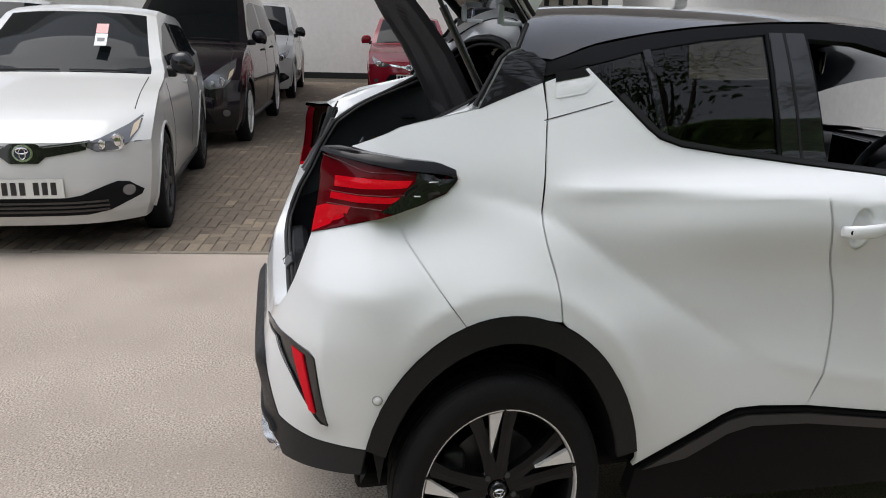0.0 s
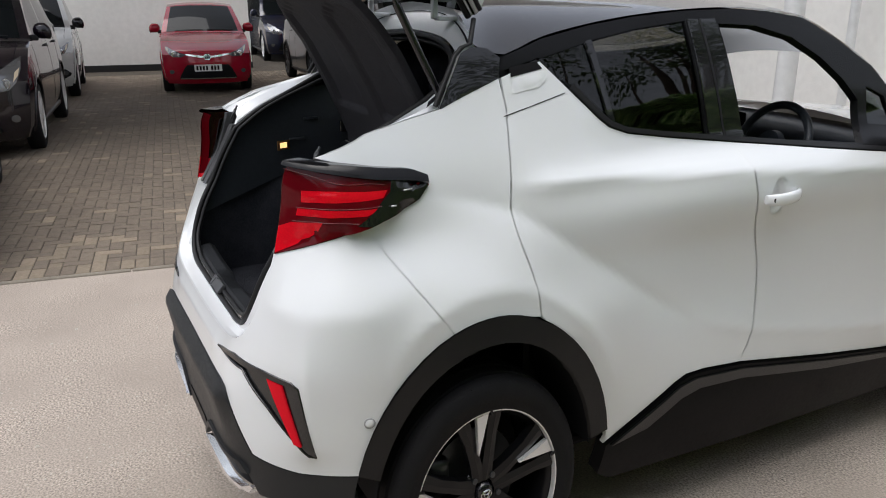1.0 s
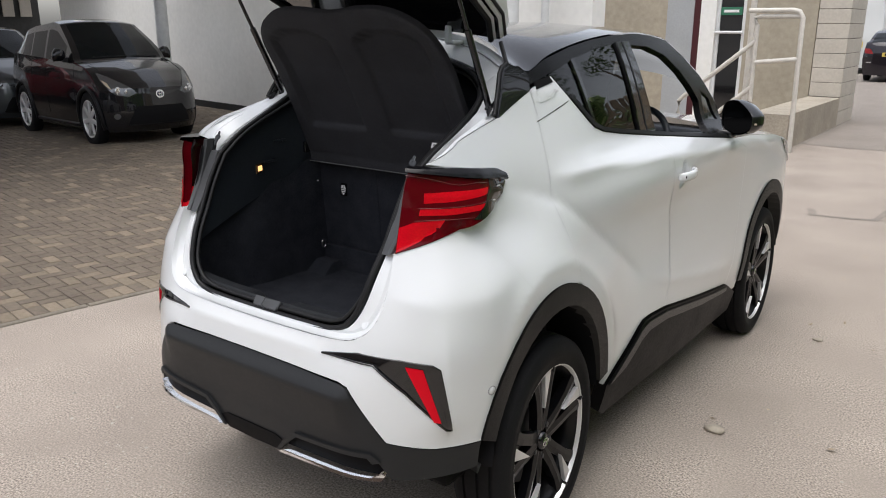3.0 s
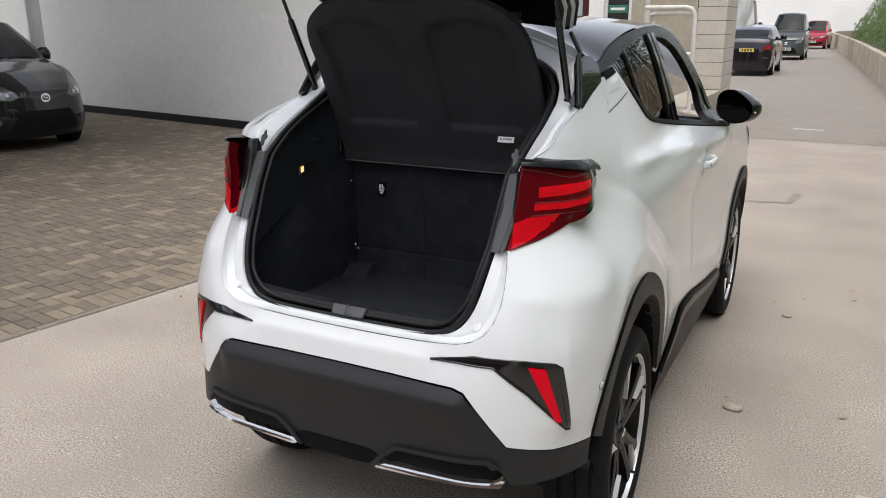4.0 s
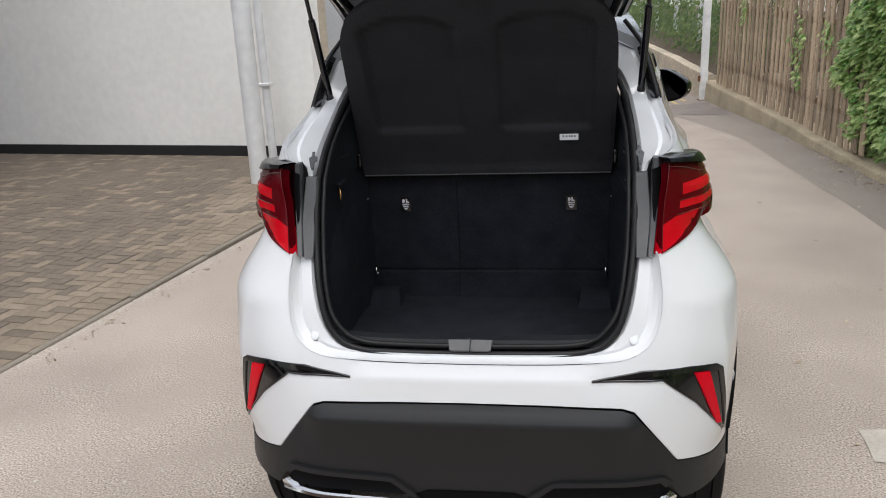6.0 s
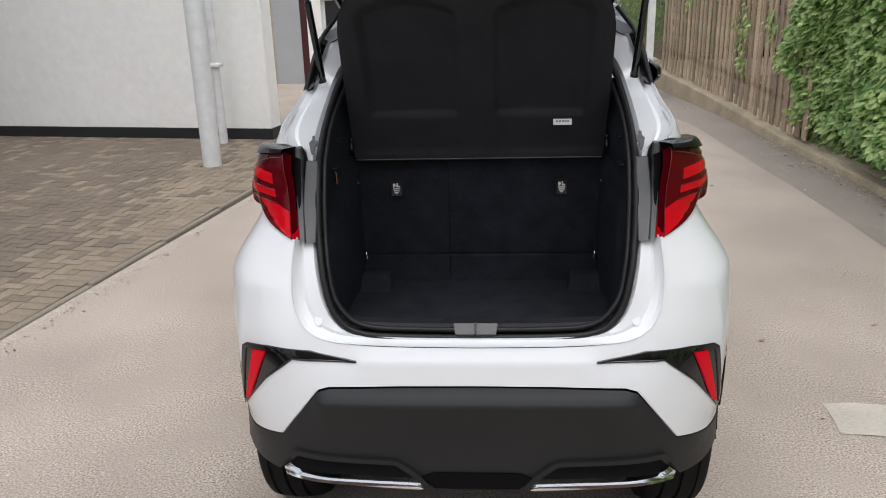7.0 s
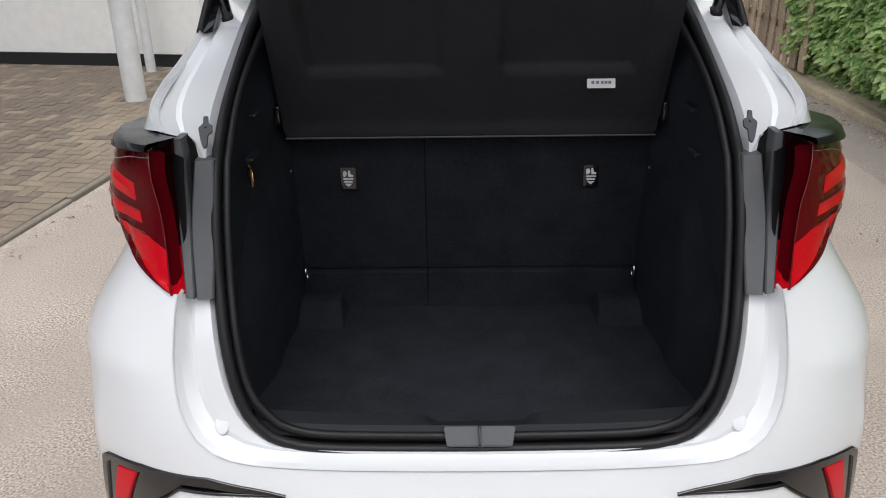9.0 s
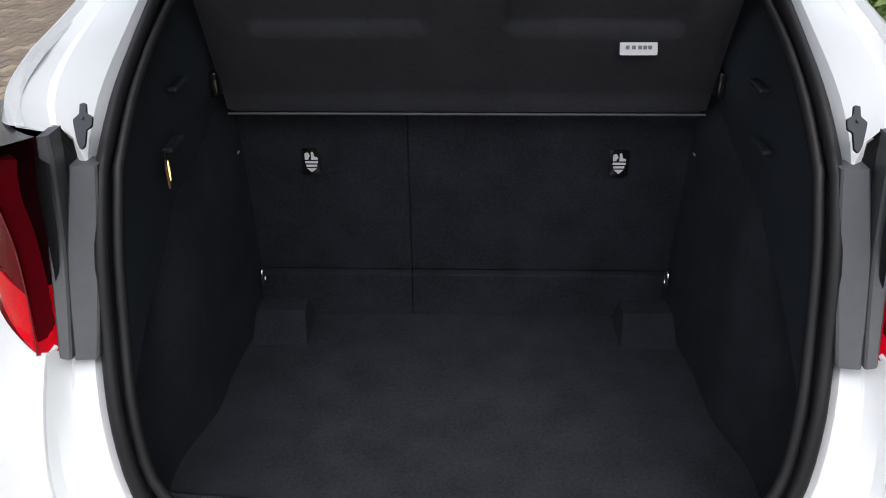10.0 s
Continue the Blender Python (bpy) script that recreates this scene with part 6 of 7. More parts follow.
def bg_wheel_meshes(color):
    t = lathe([(0.19, -0.17), (0.29, -0.19), (0.325, -0.17), (0.332, -0.09), (0.325, -0.01), (0.29, 0.010), (0.235, 0.006), (0.225, -0.01)], 36)
    tyre = bpy.data.meshes.new("tyre")
    t.to_mesh(tyre)
    t.free()
    tyre.materials.append(RUBBER)
    r = lathe([(0.228, -0.16), (0.215, -0.06), (0.228, -0.004), (0.233, 0.004), (0.222, 0.008), (0.210, -0.012)], 36)
    for k in range(7):
        b = box(-0.03, -0.028, 0.03, 0.0, 0.028, 0.22, 0.008, seg=1)
        b.transform(Matrix.Rotation(2 * math.pi * k / 7, 4, "X"))
        me = bpy.data.meshes.new("tmp")
        b.to_mesh(me)
        r.from_mesh(me)
        b.free()
        bpy.data.meshes.remove(me)
    c = lathe([(0.0, 0.006), (0.05, 0.002), (0.06, -0.03)], 18)
    me = bpy.data.meshes.new("tmp")
    c.to_mesh(me)
    r.from_mesh(me)
    c.free()
    bpy.data.meshes.remove(me)
    rim = bpy.data.meshes.new("rim")
    r.to_mesh(rim)
    r.free()
    rim.materials.append(color)
    for m in (tyre, rim):
        for p in m.polygons:
            p.use_smooth = m is tyre
    d = lathe([(0.0, -0.10), (0.21, -0.11)], 24)
    disc = bpy.data.meshes.new("hub_back")
    d.to_mesh(disc)
    d.free()
    disc.materials.append(DARK)
    return tyre, rim, disc


RIM_SILVER, RIM_BLACK = bg_wheel_meshes(SILVER), bg_wheel_meshes(GREYMET)


def parked_car(name, label, coat, m, L=4.3, W=1.76, H=1.47, wb=2.6, fo=0.88, hood=1.12, belt=0.95, tall=0.0, rims=RIM_SILVER, roof=None, plate=PLATEW, face="wide", van=False, seen="front", rake=0.80, back=0.50):
    """A parked car, nose towards its +x: stations along its length, each a section from sill to roof centre."""
    root = empty(name, m, label, "car" if not van else "van")
    hw, hr = W / 2, H - belt
    if van:
        rake, back = 0.45, 0.12
    lift = belt - 0.95
    tail_top = L - 0.12 - back
    ds = np.linspace(0, L, 500)
    key = [(0, 0.665 + 0.7 * lift), (0.07, 0.715 + 0.8 * lift), (0.22, 0.775 + 0.85 * lift), (0.5 * hood, 0.865 + 0.95 * lift), (0.85 * hood, belt - 0.005), (hood, belt + 0.025),
           (hood + 0.5 * rake, belt + 0.025 + 0.53 * (hr - 0.06)), (hood + rake, H - 0.045), (hood + rake + 0.35, H - 0.008), (L * 0.48, H), (tail_top - 0.35, H - (0.075 if not van else 0.0)), (tail_top, H - (0.135 if not van else 0.02)),
           (L - 0.12, belt + 0.06), (L - 0.03, belt - 0.10), (L, 0.62)]
    tz = np.interp(ds, [k[0] for k in key], [k[1] for k in key])
    pad = np.concatenate([np.full(12, tz[0]), tz, np.full(12, tz[-1])])
    bell = np.exp(-np.linspace(-2, 2, 13) ** 2)
    tz = np.convolve(pad, bell / bell.sum(), "same")[12:-12]

    def top(d):
        return float(np.interp(d, ds, tz))

    def wz(z):
        return float(np.interp(z, [0.18, 0.28, 0.42, 0.60, 0.72 + 0.5 * lift, belt - 0.10, belt], [0.90, 0.955, 0.985, 1.0, 0.988, 0.962, 0.93]))

    def wp(d):
        return 1 - 0.05 * math.exp(-d / 0.35) - 0.05 * math.exp(-(L - d) / 0.4)

    def edges(d):
        """Height of the shoulder and of the roof or bonnet edge."""
        t = top(d)
        zb = min(t - 0.045, belt - 0.03 + (0.11 * (d / L) ** 1.3 if not van else 0.0))
        return zb, zb + (t - zb) * (0.92 if t - zb > 0.1 else 0.5), t

    def setback(z):
        return float(np.interp(z, [0.18, 0.27, 0.40, 0.52, 0.66, 0.74], [0.10, 0.025, 0.0, 0.008, 0.03, 0.05]))

    def warp(d, y, z):
        a = abs(y) / hw
        x = -d - 0.40 * a ** 3.2 * max(0.0, 1 - d / 1.2) ** 1.5 - setback(z) * max(0.0, 1 - d / 0.4)
        x += 0.16 * a ** 4 * max(0.0, 1 - (L - d) / 0.9) ** 1.5
        if z > belt - 0.05:
            s0, s1 = min(max((d - hood + 0.35) / 0.35, 0), 1), min(max((d - hood - rake) / 0.6, 0), 1)
            x -= 0.20 * a ** 2 * s0 * (1 - s1)
        return (x, y, z)

    def half_at(x, z):
        return hw * wz(z) * wp(-x)

    def nose_x(y, z):
        a = min(abs(y) / (0.93 * hw), 1.0)
        d = float(np.interp(z + 0.05 * a ** 2.6 - 0.02, tz[:int(500 * hood / L)], ds[:int(500 * hood / L)]))
        return warp(d, y, z)[0]

    def tail_x(y, z):
        return warp(L - 0.03, y, z)[0] - 0.02

    win0, win1, mid_p, rear_p = hood + 0.36, L - (0.62 if not van else L - hood - 1.0), hood + 0.52 * (L - hood) - 0.22, L - 0.98
    stations = sorted(set([round(v, 3) for v in np.linspace(0, L, 84)] + [round(v, 3) for v in (0.03, hood + 0.03, hood + rake - 0.03, win0, win1, mid_p - 0.045, mid_p + 0.045, rear_p - 0.02, rear_p + 0.02, tail_top + 0.06, L - 0.17, L - 0.03)]))
    NL, NU, NC = 17, 5, 8
    grid = []
    for d in stations:
        zb, ze, t = edges(d)
        col = []
        for j in range(NL):
            z = 0.18 + (zb - 0.18) * j / (NL - 1)
            col.append((hw * wz(z) * wp(d), z))
        wb_ = col[-1][0]
        for j in range(1, NU + 1):
            z = zb + (ze - zb) * j / NU
            col.append((wb_ * (1 - 0.235 * (max(z - belt, 0) / hr) ** 1.2) * (1 - (0.0 if van else 0.10) * j / NU * max((d - 0.5 * L) / (0.5 * L), 0) ** 2), z))
        we = col[-1][0]
        for j in range(1, NC + 1):
            q = 1 - j / NC
            col.append((we * q, ze + (t - ze) * (1 - q ** 2.6)))
        grid.append(col)
    axles, R = (fo, fo + wb), 0.375
    made = {}

    def emit(group, quad, side):
        made.setdefault(group, []).append(quad if side > 0 else quad[::-1])

    def at(i, k, side):
        y, z = grid[i][k]
        x, y, z = warp(stations[i], y, z)
        if k < NL and z < 0.8:
            for ax in axles:
                r = math.hypot(x + ax, z - 0.32)
                if abs(r - R) < 0.036:
                    x, z = -ax + (x + ax) * R / r, 0.32 + (z - 0.32) * R / r
        return (x, side * y, z)

    for side in (1, -1):
        for i in range(len(stations) - 1):
            dc = (stations[i] + stations[i + 1]) / 2
            zb, ze, t = edges(dc)
            for k in range(NL + NU + NC - 1):
                quad = [at(i, k, side), at(i, k + 1, side), at(i + 1, k + 1, side), at(i + 1, k, side)]
                if k < NL - 1:
                    c = [sum(p[a] for p in quad) / 4 for a in range(3)]
                    if any(math.hypot(c[0] + ax, c[2] - 0.32) < R for ax in axles):
                        continue
                    emit("body", quad, side)
                elif k < NL + NU - 1:
                    u = k - NL + 1
                    if win0 < dc < win1 and u < NU - 1 and ze - zb > 0.13:
                        if abs(dc - mid_p) < 0.045 or abs(dc - rear_p) < 0.02:
                            emit(("door_pillar", side, dc < (mid_p + rear_p) / 2), quad, side)
                        else:
                            emit(("side_window", side, dc < mid_p), quad, side)
                    else:
                        emit("body", quad, side)
                else:
                    c = k - NL - NU + 1
                    if hood + 0.03 < dc < hood + rake - 0.03 and c > 0:
                        emit("windscreen", quad, side)
                    elif tail_top + 0.06 < dc < L - 0.17 and c > 0 and not van:
                        emit("rear_screen", quad, side)
                    elif roof and hood + rake - 0.03 < dc < tail_top + 0.06:
                        emit("roof", quad, side)
                    else:
                        emit("body", quad, side)
    fr = [j / NC for j in range(NC, -1, -1)]
    fr = fr + [-q for q in fr[::-1][1:]]
    for i, flip in ((0, -1), (len(stations) - 1, 1)):
        rows_c = [[warp(stations[i], grid[i][k][0] * q, grid[i][k][1]) for q in fr] for k in range(NL + NU)]
        for a, b in zip(rows_c, rows_c[1:]):
            for k in range(len(fr) - 1):
                emit("body", [a[k], a[k + 1], b[k + 1], b[k]], -flip)
        e = [warp(stations[i], grid[i][NL + NU - 1][0] * q, grid[i][NL + NU - 1][1]) for q in fr]
        g = [warp(stations[i], grid[i][NL + NU - 1][0] * q, edges(stations[i])[1] + (edges(stations[i])[2] - edges(stations[i])[1]) * (1 - abs(q) ** 2.6)) for q in fr]
        for k in range(len(fr) - 1):
            emit("body", [e[k], e[k + 1], g[k + 1], g[k]], -flip)
    look_of = {"body": ("body", coat, ""), "windscreen": ("windscreen", SCREEN, "raked dark windscreen"), "rear_screen": ("rear_screen", SCREEN, ""), "roof": ("roof", roof, "")}
    for group, quads in made.items():
        n_, mat_, lab = look_of[group] if group in look_of else ("door_pillar", BLACK, "") if group[0] == "door_pillar" else ("side_window", SCREEN, "dark side window")
        bm = bmesh.new()
        for q in quads:
            if len({tuple(round(v, 5) for v in p) for p in q}) == 4:
                bm.faces.new([bm.verts.new(p) for p in q])
        bmesh.ops.remove_doubles(bm, verts=bm.verts, dist=2e-4)
        bmesh.ops.recalc_face_normals(bm, faces=bm.faces)
        if group != "body":
            out = sum(f.normal.dot(f.calc_center_median() - Vector((-L / 2, 0, 0.6))) for f in bm.faces)
            if out < 0:
                bmesh.ops.reverse_faces(bm, faces=bm.faces)
        part(n_, bm, mat_, root, lab, True)
    part("underside", box(-L + 0.6, -hw * 0.70, 0.20, -0.55, hw * 0.70, 0.32), DARK, root)
    for side in (1, -1):
        for ax in axles:
            lip = []
            for q in range(21):
                t = math.pi * (q - 1.5) / 17
                x, z = -ax + R * math.cos(t), max(0.32 + R * math.sin(t), 0.2)
                lip.append((x, side * (half_at(x, z) - 0.006), z))
            part("arch_lip", tube(lip, 0.030 if tall else 0.016, 8), CLAD if tall else coat, root, "", True)
            ar = [[(-ax + 0.385 * math.cos(math.pi * q / 12), side * d, 0.30 + 0.385 * math.sin(math.pi * q / 12)) for q in range(13)] for d in (hw * 0.55, hw * 0.93)]
            part("arch_liner", loft(ar), DARK, root)
            part("arch_back", box(-ax - 0.38, min(side * hw * 0.54, side * hw * 0.56), 0.2, -ax + 0.38, max(side * hw * 0.54, side * hw * 0.56), 0.68), DARK, root)
            wroot = new("wheel")
            wroot.empty_display_size = 0.1
            wroot.parent = root
            wroot.matrix_basis = Matrix.Translation((-ax, side * (hw * 0.975), 0.325)) @ Matrix.Rotation(radians(90 * side), 4, "Z")
            for me in rims:
                o = new(me.name.split(".")[0], me)
                o.parent = wroot
        # door joints, handles, sill strip and mirror
        for d, z0, z1 in ((hood + 0.22, 0.34, belt - 0.04), (mid_p, 0.34, belt - 0.02), (rear_p - 0.03, 0.62, belt)):
            part("door_joint", tube([(-d, side * (half_at(-d, z) - 0.0005), z) for z in np.linspace(z0, z1, 8)], 0.0035, 6), DARK, root)
        for d in ((mid_p - 0.20, rear_p - 0.16) if not van else ()):
            z = belt - 0.09
            part("door_handle", tube([(-d - 0.09, side * (half_at(-d, z) - 0.002), z), (-d - 0.07, side * (half_at(-d, z) + 0.026), z), (-d + 0.07, side * (half_at(-d, z) + 0.026), z), (-d + 0.09, side * (half_at(-d, z) - 0.002), z)], 0.011, 8), coat, root, "", True)
        part("sill_strip", tube([(-d, side * (half_at(-d, 0.24) + 0.004), 0.235) for d in np.linspace(fo + 0.42, fo + wb - 0.42, 8)], 0.022, 8), CLAD, root, "", True)
        x, y = -(hood + 0.47), side * (hw * 0.93)
        rs = []
        for o, s in ((0.02, 0.30), (0.05, 0.80), (0.10, 1.0), (0.17, 1.0), (0.215, 0.80), (0.235, 0.35)):
            rs.append([(x + 0.02 * o + 0.07 * s * math.cos(a), y + side * o, belt + 0.085 + 0.078 * s * math.sin(a) - 0.02 * (o > 0.2)) for a in [2 * math.pi * q / 18 for q in range(18)]])
        bm = loft(rs, closed=True)
        bmesh.ops.holes_fill(bm, edges=bm.edges)
        bmesh.ops.recalc_face_normals(bm, faces=bm.faces)
        mir = part("door_mirror", bm, BLACK if coat in (WHITE,) else coat, root, "", True)
        part("mirror_stalk", box(x - 0.05, min(y - side * 0.04, y + side * 0.07), belt - 0.01, x + 0.04, max(y - side * 0.04, y + side * 0.07), belt + 0.05, 0.012), CLAD, mir, "", True)
    up = lambda z: z if z < 0.5 else 0.5 + (z - 0.5) * (belt - 0.5) / 0.45
    F = lambda y, z, o: (nose_x(y, z) + o, y, z)
    B = lambda y, z, o: (tail_x(y, z) - o, -y, z)
    f = lambda pts: [(a * hw, up(b)) for a, b in pts]
    if seen == "front":
        for side in (1, -1):
            lamp = [(0.44, 0.655), (0.60, 0.690), (0.78, 0.745), (0.885, 0.795), (0.865, 0.720), (0.80, 0.650), (0.72, 0.618), (0.56, 0.612)]
            if face == "slim":
                lamp = [(0.42, 0.640), (0.56, 0.715), (0.74, 0.800), (0.875, 0.855), (0.880, 0.760), (0.83, 0.665), (0.74, 0.612), (0.56, 0.600)]
            l = panel("headlamp", [(side * a, b) for a, b in f(lamp)], LAMPG, root, 1, off=0.008, thick=0.03, step=0.03, gap=0.0, surface=F, label="clear headlamp in a dark housing")
            panel("indicator", [(side * a, b) for a, b in f([(0.815, 0.742), (0.865, 0.772), (0.850, 0.715), (0.80, 0.672)])], AMBERL, l, 1, off=0.012, thick=0.01, step=0.03, gap=0.0, surface=F)
            for a0, b0, r0 in ((0.715, 0.660, 0.046), (0.60, 0.650, 0.026)):
                eye = lathe([(0.0, 0.020), (r0 * 0.5, 0.018), (r0 * 0.62, 0.006), (r0 * 0.80, 0.006), (r0 * 0.88, 0.016), (r0, 0.014), (r0 * 1.08, 0.0)], 20)
                eye.transform(Matrix.Translation((nose_x(side * a0 * hw, up(b0)) + 0.004, side * a0 * hw, up(b0))))
                part("lens", eye, CHROME, l, "", True)
            fg = panel("fog_lamp", [(side * a, b) for a, b in f([(0.775 + 0.046 * math.cos(k), 0.375 + 0.034 * math.sin(k)) for k in [2 * math.pi * q / 14 for q in range(14)]])], LAMPG, root, 1, off=0.016, thick=0.02, step=0.03, gap=0.0, surface=F)
        if face == "wide":
            panel("grille", f([(-0.50, 0.665), (-0.48, 0.625), (-0.17, 0.590), (-0.11, 0.555), (0.11, 0.555), (0.17, 0.590), (0.48, 0.625), (0.50, 0.665), (0.16, 0.640), (0.10, 0.665), (-0.10, 0.665), (-0.16, 0.640)]), PIANO, root, 1, off=0.008, thick=0.02, step=0.03, gap=0.0, surface=F, label="gloss black grille bar")
            for side in (1, -1):
                panel("grille_line", [(side * a, b) for a, b in f([(0.13, 0.652), (0.52, 0.680), (0.52, 0.673), (0.13, 0.643)])], LAMPG, root, 1, off=0.013, thick=0.01, step=0.04, gap=0.0, surface=F)
            panel("lower_grille", f([(-0.62, 0.265), (-0.45, 0.245), (0.45, 0.245), (0.62, 0.265), (0.86, 0.335), (0.88, 0.365), (0.78, 0.425), (0.70, 0.435), (0.60, 0.415), (0.42, 0.365), (0.30, 0.352), (-0.30, 0.352), (-0.42, 0.365), (-0.60, 0.415), (-0.70, 0.435), (-0.78, 0.425), (-0.88, 0.365), (-0.86, 0.335)]), DARK, root, 1, off=0.008, thick=0.02, step=0.03, gap=0.0, surface=F, label="dark lower grille")
            for z in (0.268, 0.294, 0.320):
                panel("grille_slat", f([(-0.62, z), (-0.62, z + 0.010), (0.62, z + 0.010), (0.62, z)]), PIANO, root, 1, off=0.018, thick=0.01, step=0.05, gap=0.0, surface=F)
        else:
            panel("grille", f([(-0.46, 0.668), (-0.12, 0.635), (0.12, 0.635), (0.46, 0.668), (0.46, 0.645), (0.12, 0.60), (-0.12, 0.60), (-0.46, 0.645)]), CHROME if face == "chrome" else PIANO, root, 1, off=0.010, thick=0.02, step=0.04, gap=0.0, surface=F, label="slim grille bar")
            panel("lower_grille", f([(-0.62, 0.27), (0.62, 0.27), (0.52, 0.42), (0.44, 0.49), (-0.44, 0.49), (-0.52, 0.42)]), DARK, root, 1, off=0.008, thick=0.02, step=0.03, gap=0.0, surface=F, label="black lower grille opening")
            panel("grille_trim", f([(-0.60, 0.275), (0.60, 0.275), (0.60, 0.258), (-0.60, 0.258)]), CHROME if face == "chrome" else CLAD, root, 1, off=0.014, thick=0.02, step=0.05, gap=0.0, surface=F)
        bz = up(0.615)
        oval = [(0.070 * math.cos(t), bz + 0.048 * math.sin(t)) for t in [2 * math.pi * q / 20 for q in range(20)]]
        bdg = panel("badge", oval, CHROME, root, 1, off=0.018, thick=0.02, step=0.02, gap=0.0, surface=F, label="bright oval badge")
        panel("badge_field", [(a * 0.80, bz + (b - bz) * 0.76) for a, b in oval], BLUEB, bdg, 1, off=0.021, thick=0.01, step=0.02, gap=0.0, surface=F)
        for ry, rz, dz in ((0.022, 0.032, -0.002), (0.042, 0.016, 0.014)):
            ring = [(nose_x(0, bz) + 0.024, ry * math.cos(t), bz + dz + rz * math.sin(t)) for t in [2 * math.pi * q / 20 for q in range(21)]]
            part("badge_ring", tube(ring, 0.0045, 6), CHROME, bdg, "", True)
        if plate:
            zp = 0.415 if face == "wide" else 0.44
            flat_f = lambda y, z, o: (nose_x(0, up(zp)) + o, y, z)
            pl = panel("number_plate", [(-0.26, up(zp) - 0.055), (0.26, up(zp) - 0.055), (0.26, up(zp) + 0.055), (-0.26, up(zp) + 0.055)], plate, root, 1, off=0.016, thick=0.014, step=0.08, gap=0.0, surface=flat_f, label="pale number plate with dark bars")
            for y in (-0.205, -0.145, -0.085, -0.025, 0.070, 0.130, 0.190):
                panel("plate_bar", [(y - 0.019, up(zp) - 0.036), (y + 0.019, up(zp) - 0.036), (y + 0.019, up(zp) + 0.036), (y - 0.019, up(zp) + 0.036)], BLACK, pl, 1, off=0.019, thick=0.003, step=0.08, gap=0.0, surface=flat_f)
        # wipers along the screen base
        for y0, y1 in ((-0.55, 0.0), (0.08, 0.60)):
            part("wiper", tube([(warp(hood + 0.05, y, belt)[0] + 0.01, y, top(hood + 0.05) - 0.05 * (abs(y) / hw) ** 2.6 * 0.8 + 0.006) for y in np.linspace(y0, y1, 6)], 0.006, 6), CLAD, root)
        for side in (1, -1):
            part("bonnet_joint", tube([(warp(d, 0.80 * hw, 0.9)[0], side * 0.80 * hw, edges(d)[1] + (edges(d)[2] - edges(d)[1]) * (1 - 0.86 ** 2.6) + 0.001) for d in np.linspace(0.42, hood - 0.02, 10)], 0.0035, 6), DARK, root)
    else:
        for side in (1, -1):
            panel("tail_lamp", [(side * a, b) for a, b in f([(0.58, 0.72), (0.90, 0.74), (0.90, 0.86), (0.70, 0.85)])], REDLENS, root, 1, off=0.010, thick=0.02, step=0.04, gap=0.0, surface=B, label="red tail lamp")
        pl = panel("number_plate", f([(-0.28, 0.66), (0.28, 0.66), (0.28, 0.76), (-0.28, 0.76)]), PLATEY, root, 1, off=0.014, thick=0.01, step=0.08, gap=0.0, surface=B, label="yellow number plate with dark bars")
        for y in (-0.16, -0.05, 0.06, 0.17):
            panel("plate_bar", f([(y - 0.03, 0.68), (y + 0.03, 0.68), (y + 0.03, 0.74), (y - 0.03, 0.74)]), BLACK, pl, 1, off=0.018, thick=0.003, step=0.08, gap=0.0, surface=B)
        panel("bumper_strip", f([(-0.8, 0.50), (0.8, 0.50), (0.8, 0.515), (-0.8, 0.515)]), CHROME, root, 1, off=0.008, thick=0.01, step=0.06, gap=0.0, surface=B)
    return root


BLUEB = material("badge_field_dark", (0.02, 0.028, 0.05), 0.2, coat=1.0)
KS, KZ = 0.95, 1.24


def spot(x, y, heading, kz=KZ, ks=KS):
    """Pose with the nose tip of the car at (x, y)."""
    return Matrix.Translation((x, y, 0.0)) @ Matrix.Rotation(radians(heading), 4, "Z") @ Matrix.Diagonal((ks, ks, kz, 1))


hatch = parked_car("white_hatchback", "white hatchback with a black grille bar, parked on the paving", WHITE, spot(-3.12, -2.34, -1.7), rims=RIM_BLACK, H=1.42, rake=0.86)
card = Matrix.Translation((-1.42, 0.30, 1.20)) @ Matrix.Rotation(radians(-57), 4, "Y")
for n_, dims, mat_ in (("windscreen_card", (-0.003, -0.05, -0.085, 0.0, 0.05, 0.05), PRINT), ("card_band", (0.0005, -0.05, 0.052, 0.0025, 0.05, 0.16), REDLENS), ("card_print", (0.0005, -0.03, -0.04, 0.0025, 0.03, 0.0), INK)):
    bm = box(*dims)
    bm.transform(card)
    if n_ == "windscreen_card":
        sc = part(n_, bm, mat_, hatch, "white card in the windscreen")
    else:
        part(n_, bm, mat_, sc)
parked_car("white_hatchback", "white car parked behind the white hatchback", WHITE, spot(-9.6, -4.9, -4.0), L=4.2, H=1.46, plate=None)
parked_car("dark_people_carrier", "dark plum people carrier parked on the paving", PURPLE, spot(-7.55, -1.90, -8.0), L=4.5, W=1.79, H=1.62, wb=2.78, fo=0.92, hood=0.98, belt=1.02, face="slim")
parked_car("white_city_car", "small white car parked near the end wall", WHITE, spot(-13.1, -1.05, -6), L=3.7, W=1.65, H=1.5, wb=2.34, fo=0.7, hood=0.9)
parked_car("red_hatchback", "red hatchback with a chrome grille line, facing the lane", REDP, spot(-12.75, 1.95, -9, 1.12), L=4.3, W=1.76, H=1.47, face="chrome")
parked_car("navy_car", "dark navy car deep in the garage recess", NAVY, spot(-18.9, 5.6, -6), L=4.2, H=1.55, face="slim", plate=None)
